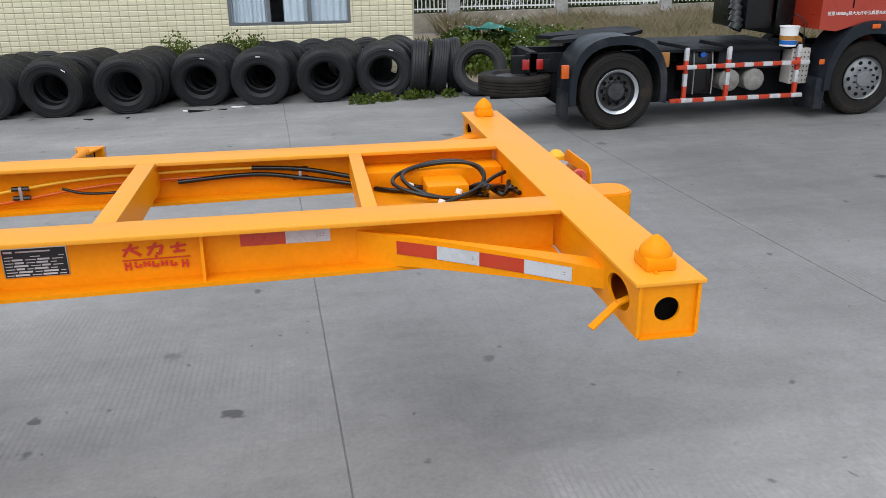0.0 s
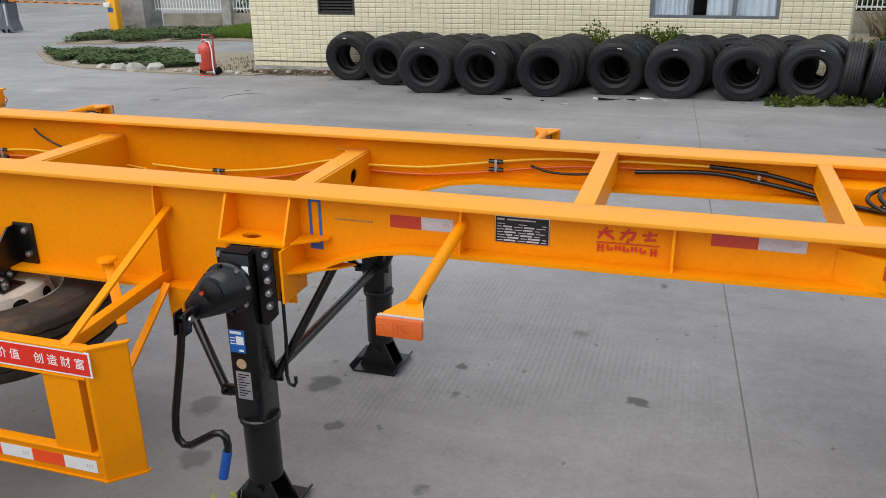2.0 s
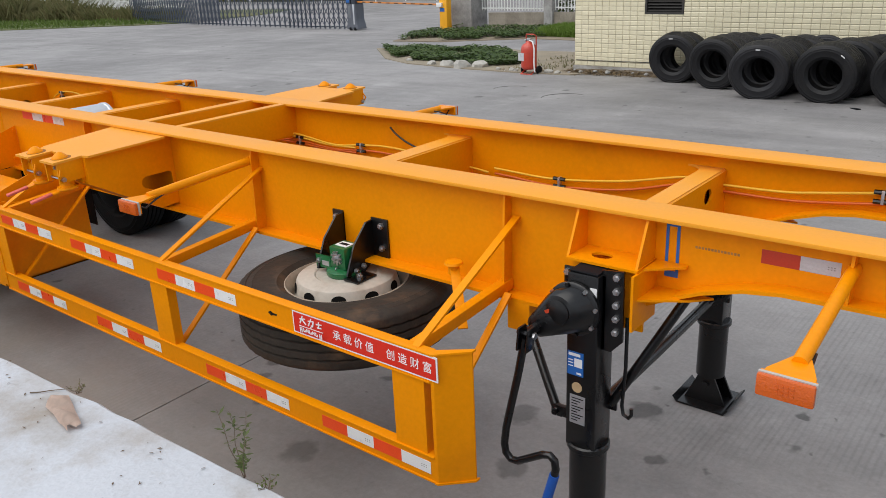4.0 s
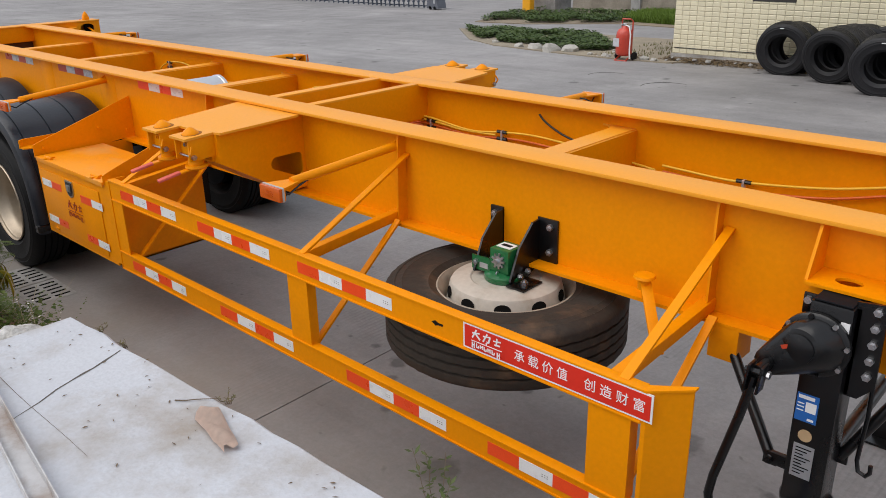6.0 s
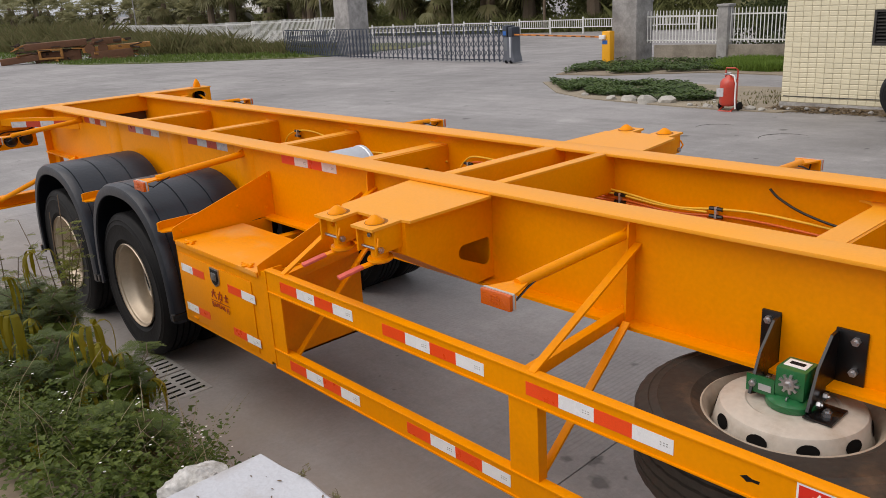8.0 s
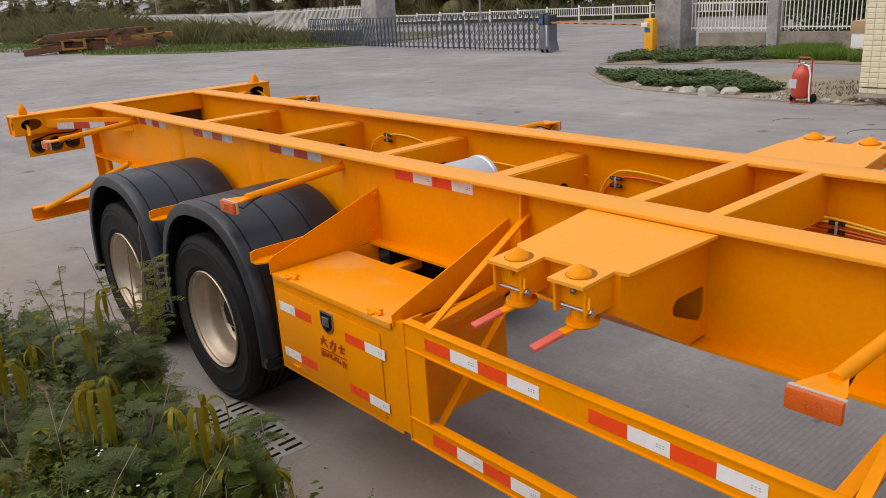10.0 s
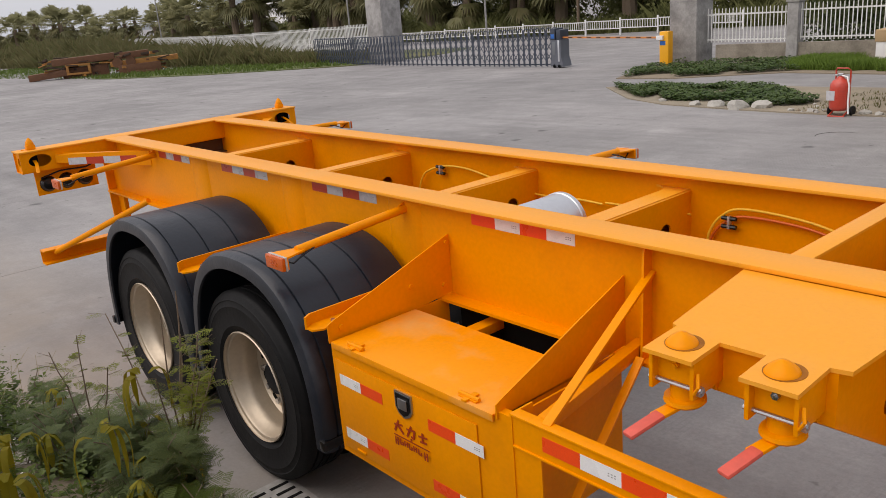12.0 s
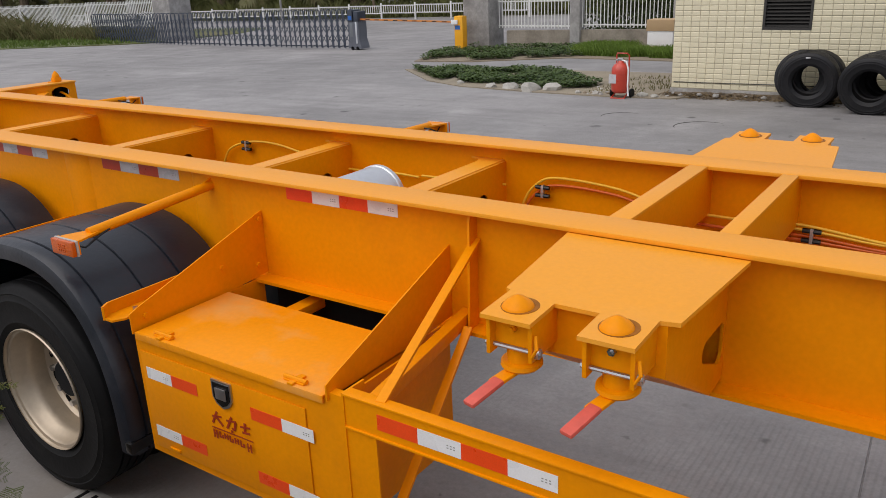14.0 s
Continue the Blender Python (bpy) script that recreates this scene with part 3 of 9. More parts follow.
def cone(x, y, z, parent, tall=0.095, k=1.0):
    """A twist lock head: a square-shouldered block with a pointed dome."""
    bm = B()
    obox(bm, Matrix.Translation((x, y, z + 0.019)), 0.088 * k, 0.098 * k, 0.038, 0.008)
    lathe(bm, [(r * k, t) for r, t in ((0.046, 0.036), (0.0465, 0.046), (0.042, 0.058), (0.032, 0.071), (0.019, 0.083), (0.007, tall - 0.003), (0.0, tall))], (x, y, z), "z", 24)
    tube(bm, [(x - 0.02, y - 0.045, z - 0.0), (x - 0.02, y - 0.065, z + 0.003)], 0.006, 8)
    return part("twist_lock", bm, YEL, parent)


def bolster(x0, x1, name, front):
    """A hollow cross beam with holed end plates, twist locks and release handles."""
    bm = B()
    box(bm, x0 - 0.012, x1 + 0.012, -1.25, 1.25, T - 0.012, T, 0.003)
    b = part(name, bm, YEL_TOP, trailer)
    zb = T - 0.165
    inner, outer = (x0, x1) if front else (x1, x0)
    bm = B()
    box(bm, min(outer, outer + (-0.01 if front else 0.01)), max(outer, outer + (-0.01 if front else 0.01)), -1.245, 1.245, zb, T - 0.012)
    part("bolster_web", bm, YEL, b)
    bm = B()
    for s in (-1, 1):
        a, e = (-1.245, -0.92) if s < 0 else (0.92, 1.245)
        holed(bm, a, e, zb, T - 0.012, s * 1.10, T - 0.085, 0.085, 0.048, "x", min(inner, inner + (0.01 if front else -0.01)), max(inner, inner + (0.01 if front else -0.01)), 24)
    box(bm, min(inner, inner + (0.01 if front else -0.01)), max(inner, inner + (0.01 if front else -0.01)), -0.92, 0.92, zb, T - 0.012)
    part("bolster_web", bm, YEL, b)
    bm = B()
    box(bm, x0 + 0.01, x1 - 0.01, -1.245, 1.245, zb - 0.008, zb)
    part("bolster_floor", bm, YEL, b)
    for s in (-1, 1):
        bm = B()
        holed(bm, x0 + 0.01, x1 - 0.01, zb, T - 0.012, (x0 + x1) / 2, zb + 0.075, 0.037, 0.037, "y", min(s * 1.222, s * 1.232), max(s * 1.222, s * 1.232), 24)
        part("end_plate", bm, YEL, b)
        # added dark sheet behind the end hole, painting the shade inside
        part("bolster_inside", box(B(), x0 + 0.012, x1 - 0.012, min(s * 1.17, s * 1.176), max(s * 1.17, s * 1.176), zb, T - 0.013), DARK, b, "dark sheet standing for shade inside the bolster end")
        cone((x0 + x1) / 2, s * 1.13, T, b, 0.095, 1.0 if front else 0.68)
        bm = B()
        tube(bm, [((x0 + x1) / 2, s * 1.13, zb + 0.005), ((x0 + x1) / 2, s * 1.13, T - 0.01)], 0.035, 14)
        part("lock_shaft", bm, DARK, b)
        bm = B()
        d = -1 if front else 1
        bar(bm, (inner - d * 0.05, s * 1.13, T - 0.085), (inner + d * 0.015, s * 1.135, T - 0.105), 0.026, 0.008, 0.002)
        bar(bm, (inner + d * 0.015, s * 1.135, T - 0.105), (inner + d * 0.10, s * 1.16, T - 0.165), 0.026, 0.008, 0.002)
        part("release_handle", bm, YEL, b)
    return b


front_bolster = bolster(-0.09, 0.09, "front_bolster", True)
rear_bolster = bolster(-12.075, -11.905, "rear_bolster", False)


def tape(parent, plane, segs, z0, z1, first="r", lift=0.0015, vivid=False):
    """Reflective strips: segs are edges along the surface; plane maps (u, z) to a place with its outward lift."""
    for k, (u0, u1) in enumerate(zip(segs, segs[1:])):
        bm = B()
        vs = [bm.verts.new(plane(u, z, d)) for d in (0.0005, lift) for u, z in ((u0, z0), (u1, z0), (u1, z1), (u0, z1))]
        for f in ((0, 3, 2, 1), (4, 5, 6, 7), (0, 1, 5, 4), (1, 2, 6, 5), (2, 3, 7, 6), (3, 0, 4, 7)):
            bm.faces.new([vs[i] for i in f])
        # the switch picks the brighter copy, with stronger light put into its colour
        red = (k % 2 == 0) == (first == "r")
        strip = part("reflective_strip", bm, (RED_LIT if vivid else RED_T) if red else (WHT_LIT if vivid else WHT_T), parent, "red reflective tape" if red else "silver reflective tape")
        if not red:
            # a small grey approval stamp in one corner
            bm = B()
            for i in range(3):
                for j in range(2):
                    um, zm = u0 + (u1 - u0) * (0.70 + 0.075 * i), z0 + (z1 - z0) * (0.42 + 0.16 * j)
                    du, dz = (u1 - u0) * 0.02, (z1 - z0) * 0.035
                    bm.faces.new([bm.verts.new(plane(u, z, lift + 0.0004)) for u, z in ((um - du, zm - dz), (um + du, zm - dz), (um + du, zm + dz), (um - du, zm + dz))])
            part("approval_stamp", bm, PILLARC, strip)


def web_plane(s, y=0.496):
    return lambda u, z, d: (u, s * (y + d), z)


def quarters(a, b, n=4):
    return [a + (b - a) * k / n for k in range(n + 1)]


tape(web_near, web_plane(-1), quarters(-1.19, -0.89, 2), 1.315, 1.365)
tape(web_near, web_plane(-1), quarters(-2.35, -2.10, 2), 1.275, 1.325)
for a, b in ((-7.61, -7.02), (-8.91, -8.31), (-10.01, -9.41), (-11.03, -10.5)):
    tape(web_near, web_plane(-1), quarters(a, b), 1.305, 1.358, vivid=a > -8)


def gusset_arm(s, xb, xt, sx, parent):
    """A box-section arm from the beam out to the bolster, with tape on its face."""
    a, b = Vector((xt, s * 0.50, 0)), Vector((xb, s * 0.99, 0))
    d = (b - a).normalized()
    nrm = Vector((d.y, -d.x, 0)) if (Vector((d.y, -d.x, 0)).y * s > 0) else Vector((-d.y, d.x, 0))
    bm = B()
    lo, hi = [], []
    n = 8
    for k in range(n + 1):
        f = k / n
        p = a + (b - a) * f
        p = p + Vector((0, -s * 0.05 * f * (1 - f) * 2, 0))
        w = 0.018 + 0.075 * f ** 2
        zt, zb = T - 0.055 - 0.008 * f, 1.225 + 0.050 * f
        q = p - nrm * w
        lo.append([bm.verts.new((p.x, p.y, zb)), bm.verts.new((p.x, p.y, zt)), bm.verts.new((q.x, q.y, zt)), bm.verts.new((q.x, q.y, zb))])
    for r0, r1 in zip(lo, lo[1:]):
        for k in range(4):
            bm.faces.new((r0[k], r0[(k + 1) % 4], r1[(k + 1) % 4], r1[k]))
    bm.faces.new(lo[0]), bm.faces.new(lo[-1][::-1])
    arm = part("gusset_arm", bm, YEL, parent)

    def plane(u, z, dd):
        p = a + (b - a) * u + Vector((0, -s * 0.05 * u * (1 - u) * 2, 0)) + nrm * (dd + 0.001)
        return (p.x, p.y, z)
    return arm, plane


for s in (-1, 1):
    arm, plane = gusset_arm(s, -0.083, -0.80, 1, front_bolster)
    if s < 0:
        edges = [0.18, 0.355, 0.53, 0.705, 0.88]
        tape(arm, plane, edges, 1.279, 1.326)
    arm, plane = gusset_arm(s, -11.89, -11.2, -1, rear_bolster)
    tape(arm, plane, [0.16, 0.34, 0.52, 0.70, 0.88], 1.255, 1.31)

# rear: light boards, posts, bumper
for s in (-1, 1):
    bm = B()
    box(bm, -12.03, -12.015, min(s * 0.66, s * 1.14), max(s * 0.66, s * 1.14), 1.02, 1.235, 0.004)
    board = part("lamp_board", bm, YEL, trailer)
    for k in range(3):
        y = s * (0.76 + 0.145 * k)
        bm = B()
        lathe(bm, [(0.0, 0.035), (0.045, 0.03), (0.062, 0.01), (0.066, 0.0), (0.066, -0.012)], (-12.015, y, 1.105), "x", 20)
        lamp = part("tail_lamp", bm, BLK, board, "black round tail lamp housing")
        bm = B()
        lathe(bm, [(0.06, 0.0), (0.058, -0.02), (0.03, -0.028), (0.0, -0.03)], (-12.03, y, 1.105), "x", 20)
        part("lens", bm, REDL, lamp, "red lamp lens")
    bm = B()
    tube(bm, [(-12.0, s * 1.10, 1.16), (-11.97, s * 0.95, 1.20), (-11.98, s * 0.75, 1.19), (-11.95, s * 0.6, 1.25)], 0.007, 6)
    part("lamp_cable", bm, BLK, board, "thin black lamp cable")
    bm = B()
    box(bm, -12.12, -12.10, min(s * 0.42, s * 0.56), max(s * 0.42, s * 0.56), 0.50, T - 0.02)
    box(bm, -12.10, -11.98, min(s * 0.484, s * 0.496), max(s * 0.484, s * 0.496), 0.50, 0.93)
    part("bumper_post", bm, YEL, trailer)
    bm = B()
    tube(bm, [(-12.06, s * 1.10, 0.53), (-11.25, s * 0.56, 0.95)], 0.024, 12)
    part("bumper_stay", bm, YEL, trailer)
bm = B()
prism(bm, [(-12.14, 0.44), (-12.04, 0.44), (-12.04, 0.452), (-12.128, 0.452), (-12.128, 0.548), (-12.04, 0.548), (-12.04, 0.56), (-12.14, 0.56)], "y", -1.2, 1.2)
part("rear_bumper", bm, YEL, trailer)


bm = B()
prism(bm, [(-11.985, 1.10), (-11.90, 1.10), (-11.90, 1.112), (-11.973, 1.112), (-11.973, 1.223), (-11.985, 1.223)], "y", -0.482, 0.482)
part("rear_cross_angle", bm, surf("brown_primer", (0.07, 0.03, 0.014), 0.6, var=0.2, scale=5), trailer, "dark brown primed cross angle")
# side marker arms
def marker_arm(x, s, tilt=0.0, x_end=None):
    xe = x if x_end is None else x_end
    bm = B()
    up = 0.042 if s > 0 else 0.0
    tube(bm, [(x, s * 0.50, 1.318), (xe, s * 1.12, 1.262 + up)], 0.0215, 14)
    prism(bm, [(s * 0.497, 1.345), (s * 0.56, 1.33), (s * 0.497, 1.36)], "x", x - 0.004, x + 0.004)
    arm = part("marker_arm", bm, YEL, trailer)
    bm = B()
    prism(bm, [(xe - 0.024, s * 1.09), (xe + 0.024, s * 1.09), (xe + 0.062, s * 1.19), (xe + 0.062, s * 1.205), (xe - 0.062, s * 1.205), (xe - 0.062, s * 1.19)], "z", 1.258 + up, 1.266 + up)
    box(bm, xe - 0.07, xe + 0.07, min(s * 1.205, s * 1.212), max(s * 1.205, s * 1.212), 1.21 + up, 1.268 + up, 0.002)
    part("lamp_bracket", bm, YEL, arm)
    bm = B()
    box(bm, xe - 0.0735, xe + 0.0735, min(s * 1.212, s * 1.222), max(s * 1.212, s * 1.222), 1.2055 + up, 1.2695 + up, 0.003)
    part("lamp_body", bm, LAMPB, arm, "pale lamp base")
    bm = B()
    box(bm, xe - 0.072, xe + 0.072, min(s * 1.222, s * 1.24), max(s * 1.222, s * 1.24), 1.207 + up, 1.268 + up, 0.006)
    for i in range(4):
        for j in range(3):
            box(bm, xe - 0.022 + 0.013 * i, xe - 0.015 + 0.013 * i, min(s * 1.239, s * 1.2425), max(s * 1.239, s * 1.2425), 1.225 + 0.011 * j + up, 1.231 + 0.011 * j + up)
    part("amber_lens", bm, AMB, arm, "orange side marker lens")
    bm = B()
    tube(bm, [(xe + 0.02, s * 1.20, 1.24 + up), (xe + 0.03, s * 1.16, 1.22 + up), (xe + 0.025, s * 1.10, 1.245 + up), (xe + 0.02, s * 1.04, 1.262 + up)], 0.0045, 6)
    part("lamp_wire", bm, BLK, arm, "short black lamp wire")
    return arm


for x, xe in ((-2.06, -2.045), (-5.00, -5.05), (-8.07, -8.09), (-11.1, -11.13)):
    marker_arm(x, -1, 0, xe)
for x in (-2.06, -5.04, -8.02, -11.03):
    marker_arm(x, 1)


# middle bolsters with retracting twist locks
def mid_bolster(s):
    def Y(*v):
        return sorted(s * y for y in v)
    z = T - 0.018
    bm = B()
    outline = [(-6.27, 0.575), (-5.70, 0.575), (-5.745, 1.025), (-5.795, 1.035), (-5.795, 1.195), (-5.942, 1.195), (-5.942, 1.06), (-6.07, 1.06), (-6.07, 1.195), (-6.217, 1.195), (-6.217, 1.035), (-6.235, 1.025)]
    prism(bm, [(x, s * y) for x, y in outline], "z", z - 0.012, z)
    plate = part("mid_bolster", bm, YEL_TOP, trailer)
    for x in (-6.21, -5.78):
        bm = B()
        # tapering side plate with a rounded three-cornered cut-out near the beam
        rim = [(0.497, z - 0.012), (1.03, z - 0.012), (1.03, z - 0.16), (0.62, 0.955), (0.497, 0.955)]
        cut = []
        for (cy, cz, r), a0, sweep in (((0.545, 1.135, 0.026), -5, 100), ((0.548, 1.058, 0.03), -112, 108), ((0.690, 1.133, 0.034), 92, 150)):
            for q in range(6):
                t = radians(a0 + sweep * q / 5)
                cut.append((cy - r * math.cos(t), cz + r * math.sin(t)))
        my, mz = sum(p[0] for p in cut) / len(cut), sum(p[1] for p in cut) / len(cut)
        cut.sort(key=lambda p: math.atan2(p[1] - mz, p[0] - my))
        edge = []
        for py, pz in cut:
            dy, dz, best = py - my, pz - mz, 9e9
            for (ay, az), (by, bz) in zip(rim, rim[1:] + rim[:1]):
                ey, ez_ = by - ay, bz - az
                den = dy * ez_ - dz * ey
                if abs(den) > 1e-9:
                    f = ((ay - my) * ez_ - (az - mz) * ey) / den
                    u = ((ay - my) * dz - (az - mz) * dy) / den
                    if f > 0 and -1e-6 <= u <= 1 + 1e-6:
                        best = min(best, f)
            edge.append((my + best * dy, mz + best * dz))
        for corner in rim:
            k = min(range(len(edge)), key=lambda i: (edge[i][0] - corner[0]) ** 2 + (edge[i][1] - corner[1]) ** 2)
            edge[k] = corner
        ring = []
        for w in (x - 0.005, x + 0.005):
            ring.append(([bm.verts.new((w, s * y, q)) for y, q in edge], [bm.verts.new((w, s * y, q)) for y, q in cut]))
        (oa, ca), (ob_, cb) = ring
        n = len(cut)
        for k in range(n):
            j = (k + 1) % n
            bm.faces.new((oa[k], oa[j], ca[j], ca[k]))
            bm.faces.new((ob_[k], ob_[j], cb[j], cb[k]))
            bm.faces.new((oa[k], oa[j], ob_[j], ob_[k]))
            bm.faces.new((ca[k], ca[j], cb[j], cb[k]))
        part("side_plate", bm, YEL, plate)
    bm = B()
    box(bm, -6.205, -5.785, *Y(1.018, 1.03), z - 0.16, z - 0.012)
    prism(bm, [(s * 1.03, z - 0.16), (s * 0.62, 0.955), (s * 0.60, 0.955), (s * 1.01, z - 0.16)], "x", -6.205, -5.785)
    part("front_plate", bm, YEL, plate)
    for k, lx in enumerate((-6.1435, -5.8685)):
        bm = B()
        for dx in (-0.062, 0.062):
            box(bm, lx + dx - 0.006, lx + dx + 0.006, *Y(1.03, 1.175), z - 0.122, z - 0.012, 0.002)
        box(bm, lx - 0.056, lx + 0.056, *Y(1.135, 1.147), z - 0.105, z - 0.012)
        box(bm, lx - 0.056, lx + 0.056, *Y(1.03, 1.045), z - 0.15, z - 0.012)
        house = part("lock_housing", bm, YEL, plate)
        bm = B()
        lathe(bm, [(0.044, -0.012), (0.044, 0.001), (0.040, 0.008), (0.030, 0.018), (0.013, 0.030), (0.0, 0.034)], (lx - 0.004, s * 1.116, z), "z", 24)
        part("retracted_lock", bm, YEL, house)
        # flat ring in place of a well, its shade painted on
        bm = B()
        tt = [(lx + 0.052 * math.cos(a), s * 1.111 + 0.052 * math.sin(a)) for a in [2 * math.pi * q / 24 for q in range(24)]]
        prism(bm, tt, "z", z - 0.001, z + 0.0012)
        part("lock_recess", bm, YEL_SHADE, house, "darker yellow ring painting the shade of the lock hole")
        bm = B()
        tube(bm, [(lx, s * 1.105, z - 0.06), (lx, s * 1.105, z - 0.158)], 0.040, 18)
        lathe(bm, [(0.043, -0.155), (0.056, -0.157), (0.058, -0.168), (0.050, -0.176), (0.0, -0.178)], (lx, s * 1.105, z), "z", 20)
        bar(bm, (lx, s * 1.12, z - 0.173), (lx - 0.03, s * 1.205, z - 0.188), 0.04, 0.01, 0.002)
        part("lock_barrel", bm, YEL, house)
        bm = B()
        bar(bm, (lx - 0.02, s * 1.19, z - 0.182), (lx - 0.05, s * 1.30, z - 0.205), 0.038, 0.014, 0.006)
        part("handle_grip", bm, GRIP, house, "faded red lock handle grip")
        bm = B()
        tube(bm, [(lx - 0.08, s * 1.155, z - 0.10), (lx + 0.085, s * 1.155, z - 0.10)], 0.0065, 8)
        tube(bm, [(lx + 0.068, s * 1.155, z - 0.10), (lx + 0.082, s * 1.155, z - 0.10)], 0.014, 6)
        part("lock_pin", bm, STEEL, house, "bright steel cross pin")
        bm = B()
        bolt(bm, (lx, s * 1.148, z - 0.045), "y", 0.011, 0.010)
        part("lock_bolt", bm, STEEL if k else YEL, house)
        bm = B()
        tube(bm, [(lx + 0.075, s * 1.165, z - 0.045), (lx + 0.085, s * 1.18, z - 0.075), (lx + 0.07, s * 1.175, z - 0.10)], 0.005, 6)
        part("pin_clip", bm, YEL, house)
    # the arm droops a little from the beam outwards on the near side and rises on the far one
    lean = -0.052 if s < 0 else 0.02
    shear = Matrix.Identity(4)
    shear[2][1], shear[2][3] = s * lean, -0.575 * lean
    shift = Matrix.Translation(BASE[plate.name])
    for ob in [plate] + [o for o in plate.children_recursive]:
        ob.data.transform(shift.inverted() @ shear @ shift)
    return plate


mid_bolster(-1)
mid_bolster(1)


# side guard
GY = -1.2
guard = part("side_guard", box(B(), -6.72, -3.25, GY, GY + 0.006, 0.862, 0.968), YEL, trailer)
bm = B()
box(bm, -6.72, -3.25, GY - 0.006, GY + 0.04, 0.968, 0.976, 0.002)
box(bm, -6.72, -3.25, GY - 0.006, GY + 0.04, 0.854, 0.862, 0.002)
part("rail_lip", bm, YEL, guard)
bm = B()
box(bm, -6.72, -3.25, GY, GY + 0.006, 0.432, 0.532)
box(bm, -6.72, -3.25, GY - 0.006, GY + 0.04, 0.532, 0.54, 0.002)
box(bm, -6.72, -3.25, GY - 0.006, GY + 0.04, 0.424, 0.432, 0.002)
part("lower_rail", bm, YEL, guard)
for x0, x1 in ((-5.04, -4.90), (-3.44, -3.285)):
    bm = B()
    prism(bm, [(x0, GY + 0.002), (x1, GY + 0.002), (x1, GY + 0.05), (x1 - 0.008, GY + 0.05), (x1 - 0.008, GY + 0.01), (x0 + 0.008, GY + 0.01), (x0 + 0.008, GY + 0.05), (x0, GY + 0.05)], "z", 0.54, 0.854)
    part("guard_post", bm, YEL, guard)
bm = B()
box(bm, -6.72, -6.60, GY + 0.001, GY + 0.007, 0.54, 0.854)
box(bm, -6.726, -6.718, GY - 0.004, GY + 0.10, 0.42, 0.976)
part("guard_post", bm, YEL, guard)
bm = B()
prism(bm, [(-3.25, GY), (-3.235, GY), (-3.135, GY + 0.10), (-3.135, GY + 0.107), (-3.243, GY + 0.008), (-3.25, GY + 0.007)], "z", 0.43, 0.968)
prism(bm, [(-3.25, GY - 0.006), (-3.235, GY - 0.006), (-3.13, GY + 0.095), (-3.13, GY + 0.12), (-3.25, GY + 0.03)], "z", 0.968, 0.976)
prism(bm, [(-3.25, GY - 0.006), (-3.235, GY - 0.006), (-3.13, GY + 0.095), (-3.13, GY + 0.12), (-3.25, GY + 0.03)], "z", 0.422, 0.43)
part("guard_end", bm, YEL, guard)
gp = lambda u, z, d: (u, GY - d, z)
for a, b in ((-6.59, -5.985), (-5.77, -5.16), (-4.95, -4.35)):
    tape(guard, gp, quarters(a, b), 0.887, 0.940, vivid=True)
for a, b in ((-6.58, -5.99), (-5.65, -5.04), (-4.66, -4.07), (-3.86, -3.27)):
    tape(guard, gp, quarters(a, b), 0.457, 0.511, vivid=True)
for xt, xb in ((-3.335, -3.325), (-4.96, -4.935), (-6.665, -6.585)):
    bm = B()
    bar(bm, (xt, -0.50, 1.275), (xb, -1.185, 0.972), 0.034, 0.012, 0.002)
    part("guard_brace", bm, YEL, guard)
    bm = B()
    bar(bm, (xt - 0.045, -0.499, 0.974), (xb - 0.06, -1.19, 0.925), 0.046, 0.05, 0.006)
    part("guard_arm", bm, YEL, guard)
    bm = B()
    bar(bm, (xt + 0.01, -0.585, 0.965), (xb - 0.015, -1.185, 0.47), 0.034, 0.012, 0.002)
    part("guard_strut", bm, YEL, guard)

# slogan banner
bm = B()
box(bm, -3.972, -3.212, GY - 0.0035, GY - 0.0005, 0.868, 0.968)
banner = part("slogan_banner", bm, WHITE, guard, "red vinyl banner with white slogan and border")
bm = B()
box(bm, -3.965, -3.219, GY - 0.005, GY - 0.0035, 0.875, 0.961)
part("banner_field", bm, BANNER, banner)
words("承 载 价 值", 0.046, pose(-3.628, GY - 0.0055, 0.916, 90, 0, 0), WHITE, "slogan_lettering", banner, 0.0008, "white lettering")
words("创 造 财 富", 0.046, pose(-3.345, GY - 0.0055, 0.916, 90, 0, 0), WHITE, "slogan_lettering", banner, 0.0008, "white lettering")


